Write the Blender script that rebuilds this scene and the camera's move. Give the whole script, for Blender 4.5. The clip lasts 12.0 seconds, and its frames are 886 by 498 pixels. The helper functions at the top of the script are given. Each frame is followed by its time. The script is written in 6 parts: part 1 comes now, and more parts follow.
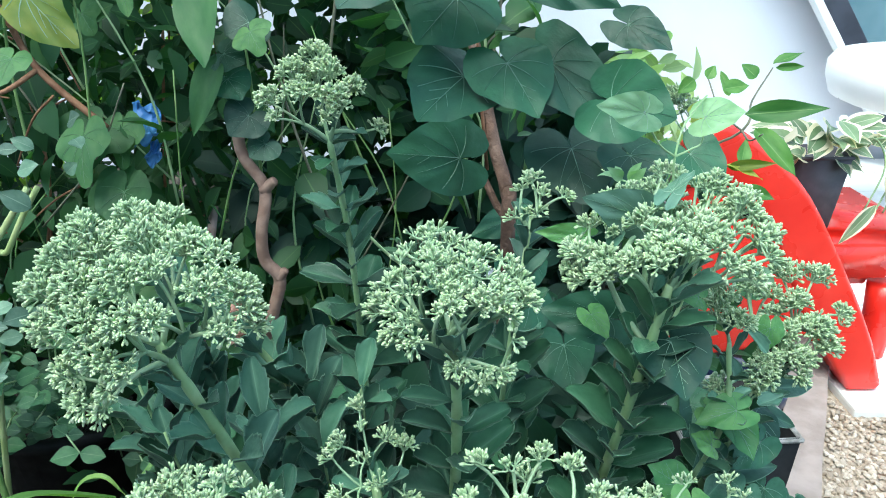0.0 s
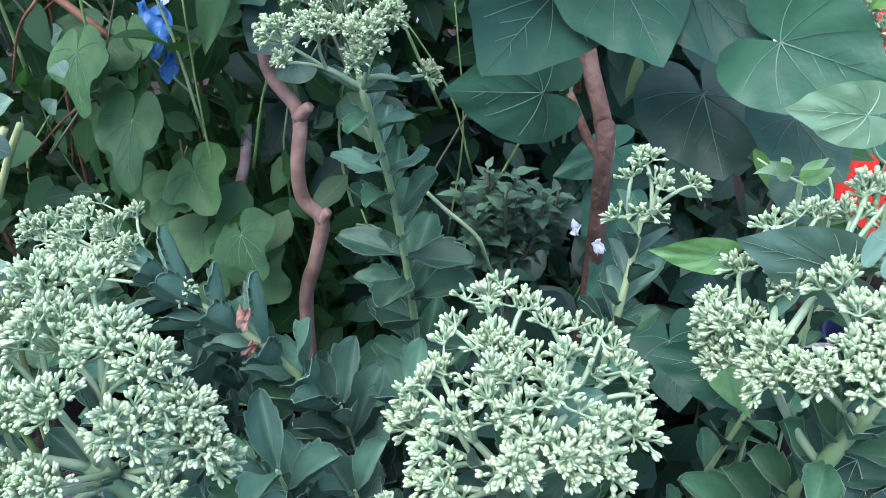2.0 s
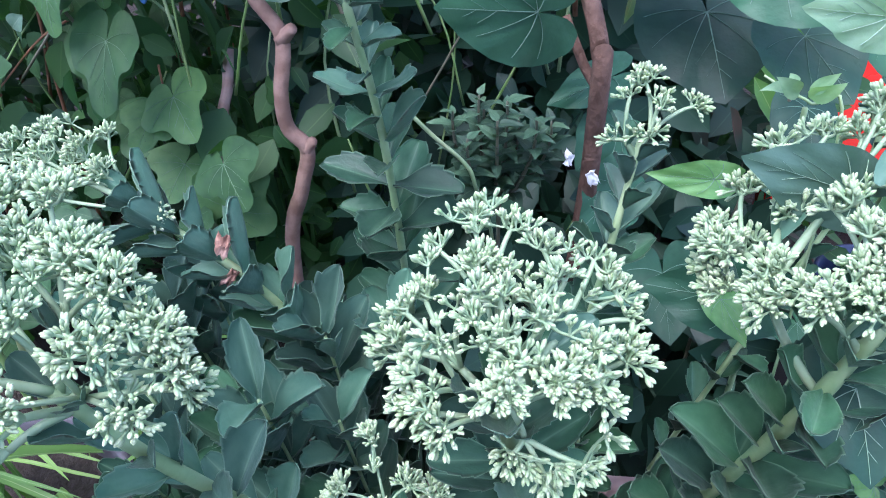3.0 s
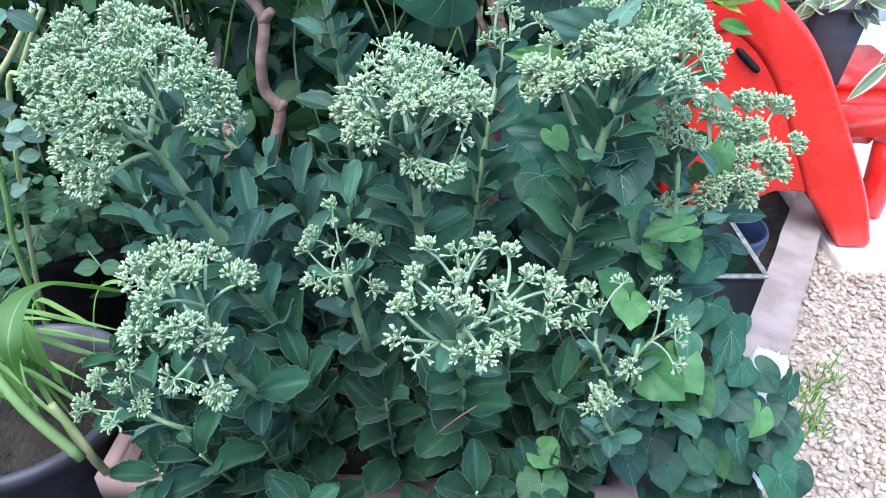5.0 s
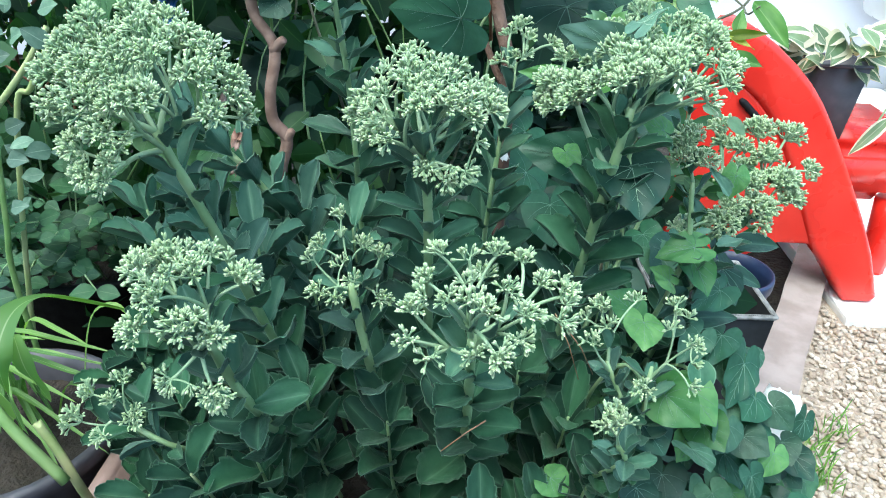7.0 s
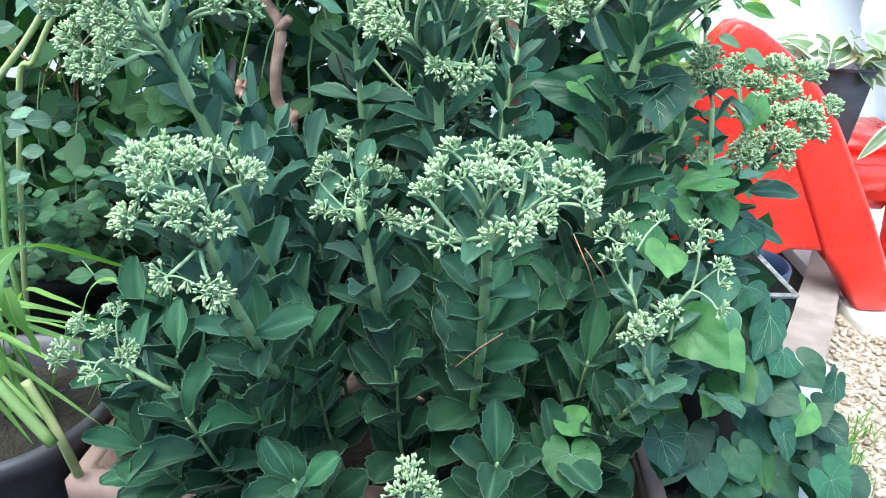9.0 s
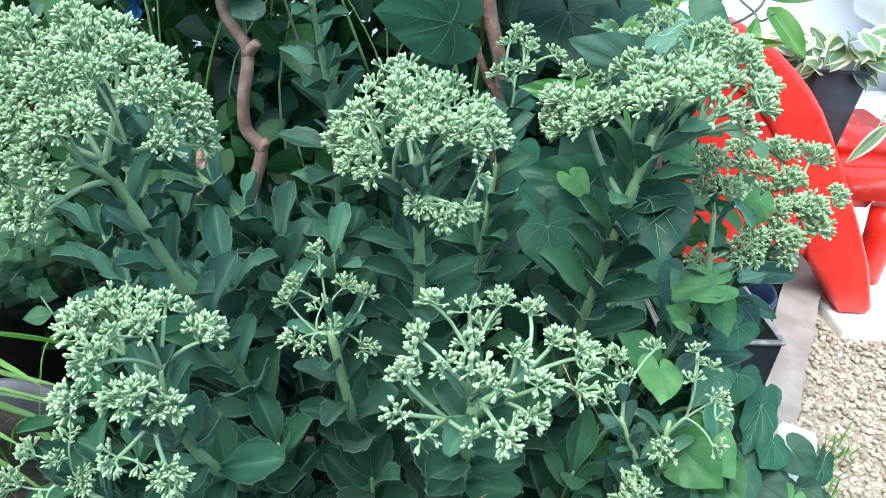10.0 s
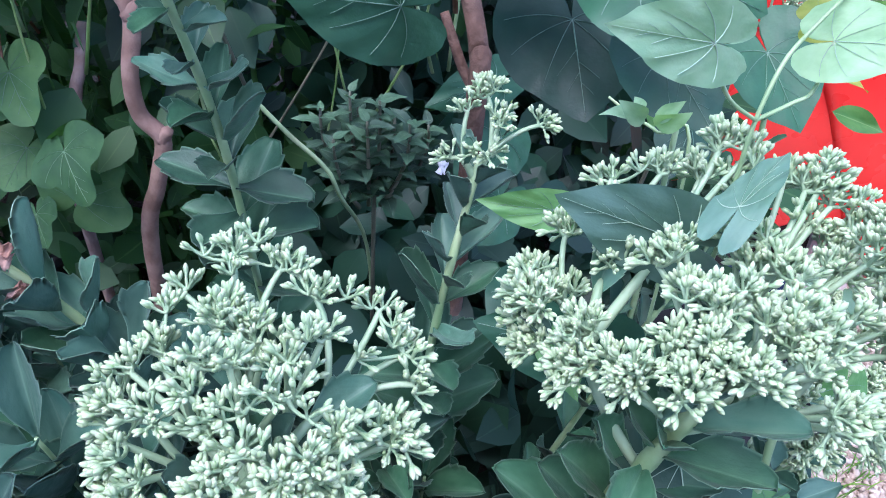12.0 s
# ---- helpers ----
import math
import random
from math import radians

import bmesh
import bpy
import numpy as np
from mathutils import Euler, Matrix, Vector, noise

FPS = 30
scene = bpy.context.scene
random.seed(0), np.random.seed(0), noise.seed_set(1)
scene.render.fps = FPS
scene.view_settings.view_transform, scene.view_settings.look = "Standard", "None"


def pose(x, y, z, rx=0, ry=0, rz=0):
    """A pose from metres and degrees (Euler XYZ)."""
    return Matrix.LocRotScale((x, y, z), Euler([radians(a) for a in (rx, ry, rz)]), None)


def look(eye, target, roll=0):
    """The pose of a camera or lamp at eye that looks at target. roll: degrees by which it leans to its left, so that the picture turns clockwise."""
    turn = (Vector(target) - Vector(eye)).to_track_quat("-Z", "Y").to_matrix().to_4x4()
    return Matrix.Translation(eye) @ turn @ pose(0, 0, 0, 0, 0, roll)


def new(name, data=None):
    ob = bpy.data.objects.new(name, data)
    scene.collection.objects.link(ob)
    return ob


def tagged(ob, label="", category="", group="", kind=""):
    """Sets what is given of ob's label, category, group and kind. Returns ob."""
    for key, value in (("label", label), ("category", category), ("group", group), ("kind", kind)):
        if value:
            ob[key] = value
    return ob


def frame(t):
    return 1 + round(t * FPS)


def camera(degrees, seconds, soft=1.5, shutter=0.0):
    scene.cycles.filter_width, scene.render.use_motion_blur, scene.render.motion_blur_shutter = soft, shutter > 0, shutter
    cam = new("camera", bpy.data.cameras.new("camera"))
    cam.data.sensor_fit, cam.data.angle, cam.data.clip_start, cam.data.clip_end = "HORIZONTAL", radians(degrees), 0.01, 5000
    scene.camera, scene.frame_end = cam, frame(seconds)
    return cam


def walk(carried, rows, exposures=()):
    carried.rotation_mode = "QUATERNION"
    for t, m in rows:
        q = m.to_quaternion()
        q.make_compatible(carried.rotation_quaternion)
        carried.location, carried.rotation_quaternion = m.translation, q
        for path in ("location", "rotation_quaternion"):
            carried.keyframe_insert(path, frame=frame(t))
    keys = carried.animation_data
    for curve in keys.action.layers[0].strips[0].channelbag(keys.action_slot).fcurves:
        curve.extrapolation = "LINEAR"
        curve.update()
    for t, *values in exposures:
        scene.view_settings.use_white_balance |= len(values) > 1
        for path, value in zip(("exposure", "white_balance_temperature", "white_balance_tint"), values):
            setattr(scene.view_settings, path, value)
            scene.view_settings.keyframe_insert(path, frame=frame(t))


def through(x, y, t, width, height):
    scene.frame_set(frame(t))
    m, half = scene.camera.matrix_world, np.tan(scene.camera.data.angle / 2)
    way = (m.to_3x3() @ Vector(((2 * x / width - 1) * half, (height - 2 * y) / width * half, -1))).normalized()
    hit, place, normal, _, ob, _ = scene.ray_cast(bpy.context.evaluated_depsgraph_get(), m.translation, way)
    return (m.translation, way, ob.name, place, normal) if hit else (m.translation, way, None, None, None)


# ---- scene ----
cam = camera(62.4, 12.0, 1.0)
# seconds, eye, point looked at, roll
PATH = [
    (0, (0.03, -0.008, 0.771), (0.016, 1.838, 0.001), -0.5),
    (0.5, (0.022, 0.011, 0.798), (-0.06, 1.859, 0.039), -1.6),
    (1, (0.038, 0.066, 0.814), (-0.088, 1.882, -0.015), -2.7),
    (1.5, (0.036, 0.12, 0.794), (-0.101, 1.853, -0.195), -2.0),
    (2, (0.032, 0.17, 0.786), (-0.192, 1.809, -0.338), -2.9),
    (2.5, (0.041, 0.203, 0.776), (-0.2, 1.745, -0.476), -4.4),
    (3, (0.033, 0.179, 0.769), (-0.164, 1.725, -0.484), -2.2),
    (3.5, (0.04, 0.13, 0.764), (-0.18, 1.716, -0.435), 1.2),
    (3.7, (0.055, 0.089, 0.761), (-0.125, 1.697, -0.414), 1.6),
    (5.3, (0.071, -0.065, 0.755), (-0.008, 1.648, -0.274), 0.2),
    (5.5, (0.069, -0.064, 0.751), (-0.046, 1.682, -0.219), 1.0),
    (6, (0.065, -0.063, 0.736), (-0.031, 1.721, -0.162), 1.4),
    (6.5, (0.064, -0.065, 0.732), (-0.036, 1.713, -0.179), 1.3),
    (7, (0.063, -0.067, 0.723), (-0.014, 1.693, -0.225), 1.8),
    (7.2, (0.063, -0.065, 0.72), (-0.014, 1.689, -0.237), 1.6),
    (8.8, (0.06, -0.087, 0.636), (-0.02, 1.75, -0.153), 1.2),
    (9, (0.06, -0.085, 0.635), (-0.03, 1.743, -0.172), 1.4),
    (9.5, (0.055, -0.055, 0.672), (-0.031, 1.79, -0.094), 2.1),
    (10, (0.052, -0.004, 0.719), (0.03, 1.752, -0.239), 2.7),
    (10.5, (0.043, 0.068, 0.746), (0.009, 1.755, -0.328), 3.1),
    (11, (0.05, 0.141, 0.76), (-0.02, 1.77, -0.399), 3.5),
    (11.5, (0.069, 0.199, 0.762), (0.025, 1.785, -0.455), 3.8),
    (12, (0.079, 0.229, 0.754), (0.077, 1.772, -0.517), 4.7),
]
SKY, SUN = 0.165, 0.8
# seconds, stops, kelvin, tint
EXPOSURES = [(0.0, 1.67, 5900, -10), (0.5, 1.57, 6950, -12), (1.2, 1.55, 7350, -12), (1.6, 1.65, 7650, -6), (2.0, 1.79, 5650, 15), (2.4, 1.86, 5450, 20), (3.6, 1.95, 5470, 22), (5.4, 1.79, 5450, 0), (6.2, 1.76, 5750, -8), (9.2, 2.07, 5900, -7), (10.2, 1.75, 5750, -9), (11.2, 1.74, 5500, 15), (12.0, 1.75, 5330, 23)]
walk(cam, [(t, look(eye, aim, roll)) for t, eye, aim, roll in PATH], EXPOSURES)

# ---- light: bright overcast daylight in open shade ----
world = bpy.data.worlds.new("sky")
scene.world = world
world.use_nodes = True
wn = world.node_tree
sky = wn.nodes.new("ShaderNodeTexSky")
sky.sky_type = "NISHITA"
sky.sun_disc = False
sky.sun_elevation, sky.sun_rotation = radians(68), radians(212)
sky.air_density, sky.dust_density = 1.0, 3.0
wn.links.new(sky.outputs[0], wn.nodes["Background"].inputs[0])
wn.nodes["Background"].inputs[1].default_value = SKY
sun = new("sun", bpy.data.lights.new("sun", "SUN"))
sun.data.energy, sun.data.angle, sun.data.color = SUN, radians(50), (1.0, 0.96, 0.9)
sun.matrix_world = look((-0.8, -0.7, 4.0), (0, 0.6, 0))

# ---- helpers for building ----
rng = random.Random(7)


def V(*a):
    return Vector(a[0] if len(a) == 1 else a)


class Geo:
    """Collects vertices and faces of one mesh, with a value along each piece and one across it."""

    def __init__(self):
        self.v, self.f, self.m, self.along, self.across = [], [], [], [], []

    def add(self, p, along=0.0, across=0.0):
        self.v.append(tuple(p))
        self.along.append(along)
        self.across.append(across)
        return len(self.v) - 1

    def face(self, ids, mat=0):
        self.f.append(tuple(ids))
        self.m.append(mat)

    def mesh(self, name, mats, smooth=True):
        me = bpy.data.meshes.new(name)
        me.from_pydata(self.v, [], self.f)
        for m in mats:
            me.materials.append(m)
        me.polygons.foreach_set("material_index", self.m)
        me.polygons.foreach_set("use_smooth", [smooth] * len(self.f))
        for key, values in (("along", self.along), ("across", self.across)):
            me.attributes.new(key, "FLOAT", "POINT").data.foreach_set("value", values)
        me.update()
        return me


def tube(g, pts, radii, n=6, mat=0, cap=True):
    pts = [V(p) for p in pts]
    side = None
    rings = []
    for i, p in enumerate(pts):
        d = (pts[min(i + 1, len(pts) - 1)] - pts[max(i - 1, 0)]).normalized()
        if side is None:
            side = d.orthogonal().normalized()
        side = (side - d * side.dot(d)).normalized()
        up = d.cross(side)
        r = radii[i] if isinstance(radii, (list, tuple)) else radii
        a = i / max(1, len(pts) - 1)
        rings.append([g.add(p + (side * math.cos(2 * math.pi * k / n) + up * math.sin(2 * math.pi * k / n)) * r, a, k / n) for k in range(n)])
    for a, b in zip(rings, rings[1:]):
        for k in range(n):
            g.face((a[k], a[(k + 1) % n], b[(k + 1) % n], b[k]), mat)
    if cap:
        g.face(rings[0][::-1], mat)
        g.face(rings[-1], mat)


def bezier(a, b, c, n):
    a, b, c = V(a), V(b), V(c)
    return [a * (1 - t) ** 2 + b * 2 * t * (1 - t) + c * t * t for t in (i / n for i in range(n + 1))]


def smooth_line(pts, n=5):
    """A Catmull-Rom line through the points."""
    p = [V(q) for q in pts]
    p = [p[0] * 2 - p[1]] + p + [p[-1] * 2 - p[-2]]
    out = []
    for a, b, c, d in zip(p, p[1:], p[2:], p[3:]):
        for i in range(n):
            t = i / n
            out.append(0.5 * (2 * b + (c - a) * t + (2 * a - 5 * b + 4 * c - d) * t * t + (3 * b - a - 3 * c + d) * t ** 3))
    return out + [p[-2]]


def frame_of(base, along, normal, length, width):
    """A pose whose Y runs along, whose Z is near normal, scaled to a length and width."""
    y = V(along).normalized()
    z = V(normal)
    z = (z - y * z.dot(y))
    z = z.normalized() if z.length > 1e-4 else y.orthogonal().normalized()
    x = y.cross(z)
    m = Matrix((x * width, y * length, z * length)).transposed().to_4x4()
    m.translation = V(base)
    return m


def thing(name, at, label, category, group="", kind=""):
    ob = new(name)
    ob.location = at
    ob.empty_display_size = 0.02
    return tagged(ob, label, category, group, kind)


def root_of(ob):
    while ob.parent:
        ob = ob.parent
    return ob


def part(name, me, parent, world=None, label=""):
    """Links a mesh under a thing or one of its parts; world is its place in the world."""
    ob = new(name, me)
    ob.parent = parent
    shift = Matrix.Translation(-V(root_of(parent).location))
    own = shift @ (world if world else Matrix())
    if parent.parent:
        own = parent.matrix_basis.inverted() @ own
    ob.matrix_basis = own
    return tagged(ob, label)


def from_bmesh(bm, name, mat, smooth=True):
    me = bpy.data.meshes.new(name)
    bm.to_mesh(me)
    bm.free()
    me.materials.append(mat)
    me.polygons.foreach_set("use_smooth", [smooth] * len(me.polygons))
    return me


def box_mesh(name, mat, size, bevel=0.003, segs=2, jitter=0.0):
    bm = bmesh.new()
    bmesh.ops.create_cube(bm, size=1)
    bmesh.ops.scale(bm, vec=size, verts=bm.verts)
    bmesh.ops.bevel(bm, geom=bm.edges[:], offset=bevel, segments=segs, affect="EDGES", profile=0.6)
    for v in bm.verts:
        v.co += Vector((noise.noise(v.co * 9), noise.noise(v.co * 9 + Vector((5, 0, 0))), noise.noise(v.co * 9 + Vector((0, 7, 0))))) * jitter
    return from_bmesh(bm, name, mat, smooth=False)


# ---- materials ----
def material(name):
    m = bpy.data.materials.new(name)
    m.use_nodes = True
    return m, m.node_tree, m.node_tree.nodes["Principled BSDF"]


def node(nt, kind, **values):
    n = nt.nodes.new(kind)
    for k, v in values.items():
        n.inputs[k].default_value = v
    return n


def mix(nt, fac, a, b):
    n = nt.nodes.new("ShaderNodeMix")
    n.data_type = "RGBA"
    for slot, val in ((0, fac), (6, a), (7, b)):
        if hasattr(val, "links"):
            nt.links.new(val, n.inputs[slot])
        else:
            n.inputs[slot].default_value = val if slot == 0 else (*val, 1)
    return n.outputs[2]


def ramp(nt, src, lo, hi, a=0.0, b=1.0):
    n = nt.nodes.new("ShaderNodeMapRange")
    n.interpolation_type = "SMOOTHSTEP"
    nt.links.new(src, n.inputs[0])
    for i, v in enumerate((lo, hi, a, b)):
        n.inputs[i + 1].default_value = v
    return n.outputs[0]


def noise_of(nt, scale, detail=3.0, space="Object"):
    tc = nt.nodes.new("ShaderNodeTexCoord")
    n = node(nt, "ShaderNodeTexNoise", Scale=scale, Detail=detail)
    nt.links.new(tc.outputs[space], n.inputs["Vector"])
    return n.outputs[0]


def plain(name, c1, c2, scale=40.0, rough=0.6, bump=0.2, metal=0.0, fine=300.0, dist=0.002, space="Object", c3=None):
    """Two colours mixed in patches, with a finer grain as relief."""
    m, nt, p = material(name)
    col = mix(nt, ramp(nt, noise_of(nt, scale, 4, space), 0.35, 0.65), c1, c2)
    if c3:
        col = mix(nt, ramp(nt, noise_of(nt, scale * 0.23, 3, space), 0.55, 0.75), col, c3)
    nt.links.new(col, p.inputs["Base Color"])
    p.inputs["Metallic"].default_value = metal
    nt.links.new(ramp(nt, noise_of(nt, scale * 1.7, 3, space), 0.2, 0.8, rough - 0.1, min(1, rough + 0.12)), p.inputs["Roughness"])
    b = node(nt, "ShaderNodeBump", Strength=bump, Distance=dist)
    nt.links.new(noise_of(nt, fine, 4, space), b.inputs["Height"])
    nt.links.new(b.outputs[0], p.inputs["Normal"])
    return m


def leaf_material(name, dark, light, rib, rough=0.5, through=0.25, rib_width=0.05, edge=0.0, island=False, blotch=2.2, tip=None, bloom=0.0):
    """A leaf: patchy green, a paler midrib, light coming through, each leaf a little different."""
    m, nt, p = material(name)
    col = mix(nt, ramp(nt, noise_of(nt, blotch, 4), 0.3, 0.7), dark, light)
    if island:
        own = nt.nodes.new("ShaderNodeNewGeometry").outputs["Random Per Island"]
    else:
        own = nt.nodes.new("ShaderNodeObjectInfo").outputs["Random"]
    hsv = nt.nodes.new("ShaderNodeHueSaturation")
    nt.links.new(col, hsv.inputs["Color"])
    nt.links.new(ramp(nt, own, 0, 1, 0.485, 0.515), hsv.inputs["Hue"])
    nt.links.new(ramp(nt, own, 0, 1, 1.4, 0.68), hsv.inputs["Value"])
    col = hsv.outputs[0]
    across = nt.nodes.new("ShaderNodeAttribute")
    across.attribute_name = "across"
    if rib:
        col = mix(nt, ramp(nt, across.outputs["Fac"], 0.02, rib_width + 0.03, 0.26 if bloom else 0.5, 0.0), col, rib)
        if bloom:
            col = mix(nt, ramp(nt, across.outputs["Fac"], 0.0, 0.32, 0.13, 0.0), col, rib)
        if edge:
            col = mix(nt, ramp(nt, across.outputs["Fac"], 0.89, 1.0, 0.0, edge), col, rib)
    if tip:
        al = nt.nodes.new("ShaderNodeAttribute")
        al.attribute_name = "along"
        col = mix(nt, ramp(nt, al.outputs["Fac"], 0.6, 1.1, 0, 0.7), col, tip)
    col = mix(nt, ramp(nt, noise_of(nt, 19, 5), 0.72, 0.80, 0, 0.10), col, tuple(c * 1.7 + 0.03 for c in light))
    nt.links.new(col, p.inputs["Base Color"])
    nt.links.new(ramp(nt, noise_of(nt, 6, 3), 0.2, 0.8, rough - 0.08, rough + 0.15), p.inputs["Roughness"])
    p.inputs["Specular IOR Level"].default_value = 0.34
    if bloom:
        # the waxy bloom of a fleshy leaf
        p.inputs["Sheen Weight"].default_value = bloom
        p.inputs["Sheen Roughness"].default_value = 0.45
        p.inputs["Sheen Tint"].default_value = (0.85, 0.95, 0.82, 1)
    b = node(nt, "ShaderNodeBump", Strength=0.08, Distance=0.01)
    nt.links.new(noise_of(nt, 9, 3), b.inputs["Height"])
    nt.links.new(b.outputs[0], p.inputs["Normal"])
    tr = nt.nodes.new("ShaderNodeBsdfTranslucent")
    glow = nt.nodes.new("ShaderNodeMix")
    glow.data_type = "RGBA"
    glow.blend_type = "MULTIPLY"
    glow.inputs[0].default_value = 1.0
    nt.links.new(col, glow.inputs[6])
    glow.inputs[7].default_value = (1.6, 1.9, 0.6, 1)
    nt.links.new(glow.outputs[2], tr.inputs["Color"])
    ms = nt.nodes.new("ShaderNodeMixShader")
    ms.inputs[0].default_value = through
    nt.links.new(p.outputs[0], ms.inputs[1])
    nt.links.new(tr.outputs[0], ms.inputs[2])
    nt.links.new(ms.outputs[0], nt.nodes["Material Output"].inputs[0])
    return m


def bud_material():
    m, nt, p = material("flower_bud")
    al = nt.nodes.new("ShaderNodeAttribute")
    al.attribute_name = "along"
    own = nt.nodes.new("ShaderNodeObjectInfo").outputs["Random"]
    tip = mix(nt, ramp(nt, own, 0, 1), (0.34, 0.43, 0.245), (0.41, 0.49, 0.30))
    col = mix(nt, ramp(nt, al.outputs["Fac"], 0.0, 0.85), (0.245, 0.375, 0.20), tip)
    nt.links.new(col, p.inputs["Base Color"])
    p.inputs["Roughness"].default_value = 0.55
    p.inputs["Subsurface Weight"].default_value = 0.15
    p.inputs["Subsurface Radius"].default_value = (0.002, 0.003, 0.001)
    p.inputs["Subsurface Scale"].default_value = 0.5
    b = node(nt, "ShaderNodeBump", Strength=0.2, Distance=0.0004)
    nt.links.new(noise_of(nt, 900, 3), b.inputs["Height"])
    nt.links.new(b.outputs[0], p.inputs["Normal"])
    return m


BUD = bud_material()
PEDICEL = plain("sedum_pedicel", (0.25, 0.37, 0.21), (0.32, 0.43, 0.26), 90, 0.5, 0.15)
STEM = plain("sedum_stem", (0.235, 0.355, 0.165), (0.32, 0.44, 0.225), 60, 0.5, 0.2, c3=(0.37, 0.41, 0.23))
SEDUM = leaf_material("sedum_leaf", (0.024, 0.079, 0.042), (0.050, 0.126, 0.068), (0.18, 0.30, 0.19), 0.44, 0.07, 0.03, 0.8, bloom=0.05)
# paler, waxier young leaves; the paler tone also lifts leaves that sit in shade
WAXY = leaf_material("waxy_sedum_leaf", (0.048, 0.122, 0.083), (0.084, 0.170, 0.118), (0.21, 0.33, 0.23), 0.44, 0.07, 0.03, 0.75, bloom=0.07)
HEART = leaf_material("heart_leaf", (0.017, 0.064, 0.036), (0.028, 0.088, 0.050), None, 0.46, 0.15)
VEIN = plain("leaf_vein", (0.11, 0.21, 0.14), (0.17, 0.28, 0.19), 50, 0.5, 0.1)
PALEVEIN = plain("pale_leaf_vein", (0.24, 0.37, 0.24), (0.31, 0.44, 0.30), 50, 0.5, 0.1)
SOFT = leaf_material("soft_leaf", (0.075, 0.15, 0.105), (0.11, 0.20, 0.145), None, 0.45, 0.2)
MIDVEIN = plain("lobed_leaf_vein", (0.10, 0.21, 0.09), (0.14, 0.26, 0.12), 50, 0.5, 0.1)
DUSK = leaf_material("dusky_leaf", (0.032, 0.088, 0.052), (0.058, 0.130, 0.078), None, 0.5, 0.15, bloom=0.08)
FRESH = leaf_material("fresh_leaf", (0.055, 0.16, 0.05), (0.095, 0.215, 0.075), None, 0.42, 0.25)
PALE = leaf_material("pale_vine_leaf", (0.17, 0.30, 0.17), (0.25, 0.38, 0.24), None, 0.4, 0.3)
FAR = leaf_material("shrub_leaf", (0.020, 0.066, 0.024), (0.050, 0.128, 0.040), (0.09, 0.18, 0.065), 0.5, 0.28, island=True)
# leaf green darkened to stand in for deep shade under the shrub
SHADETONE = leaf_material("shade_toned_leaf", (0.012, 0.042, 0.026), (0.024, 0.064, 0.040), (0.04, 0.09, 0.055), 0.5, 0.15, island=True)
MID = leaf_material("lobed_leaf", (0.043, 0.118, 0.043), (0.074, 0.164, 0.060), None, 0.55, 0.3)
YELLOW = leaf_material("yellowing_leaf", (0.15, 0.21, 0.035), (0.26, 0.28, 0.06), None, 0.5, 0.4)
ROUND = leaf_material("round_leaf", (0.036, 0.098, 0.048), (0.06, 0.14, 0.068), (0.16, 0.26, 0.15), 0.5, 0.25, 0.03)
GREY = leaf_material("grey_leaf", (0.09, 0.165, 0.115), (0.15, 0.23, 0.17), (0.3, 0.38, 0.3), 0.55, 0.2, 0.03)
PEPPER = leaf_material("pepper_leaf", (0.06, 0.165, 0.036), (0.11, 0.23, 0.06), (0.26, 0.38, 0.16), 0.4, 0.35, 0.03)
STRAW = leaf_material("far_leaf", (0.16, 0.27, 0.05), (0.30, 0.40, 0.10), (0.3, 0.4, 0.15), 0.5, 0.45, island=True)
PALEBUSH = leaf_material("pale_bush_leaf", (0.24, 0.35, 0.17), (0.38, 0.46, 0.28), (0.3, 0.4, 0.2), 0.5, 0.4, island=True)
YOUNGLEAF = leaf_material("young_stonecrop_leaf", (0.040, 0.088, 0.052), (0.066, 0.125, 0.078), (0.12, 0.20, 0.12), 0.5, 0.15, 0.04)
BLADE = leaf_material("blade_leaf", (0.105, 0.215, 0.048), (0.17, 0.29, 0.09), (0.34, 0.42, 0.24), 0.45, 0.35, 0.06)
HOYA = leaf_material("variegated_leaf", (0.10, 0.16, 0.08), (0.20, 0.27, 0.15), (0.62, 0.58, 0.48), 0.4, 0.15, 0.02, blotch=1.2)
CREAM = leaf_material("cream_leaf", (0.58, 0.53, 0.42), (0.66, 0.60, 0.50), None, 0.45, 0.2)
DARKBARK = plain("dark_bark", (0.085, 0.045, 0.03), (0.15, 0.085, 0.06), 55, 0.8, 0.7, fine=160, dist=0.004, c3=(0.17, 0.11, 0.085))
BARK = plain("bark", (0.20, 0.12, 0.09), (0.29, 0.19, 0.15), 55, 0.8, 0.35, fine=160, dist=0.004, c3=(0.33, 0.22, 0.18))
GREYBARK = plain("grey_bark", (0.26, 0.17, 0.15), (0.36, 0.26, 0.24), 60, 0.8, 0.6, fine=160, dist=0.003)
PURPLE = plain("purple_green_stem", (0.10, 0.11, 0.07), (0.17, 0.16, 0.11), 60, 0.5, 0.2)
TWIG = plain("brown_twig", (0.16, 0.07, 0.035), (0.26, 0.13, 0.07), 70, 0.7, 0.5)
STALK = plain("cut_stalk", (0.30, 0.38, 0.14), (0.40, 0.45, 0.21), 40, 0.55, 0.3, c3=(0.38, 0.32, 0.17))
SHEATH = plain("green_sheath", (0.14, 0.26, 0.07), (0.22, 0.33, 0.12), 40, 0.5, 0.2, c3=(0.34, 0.38, 0.18))
GRAVELBED = plain("gravel_bed", (0.28, 0.22, 0.17), (0.42, 0.345, 0.275), 90, 0.9, 0.8, fine=200, dist=0.004)
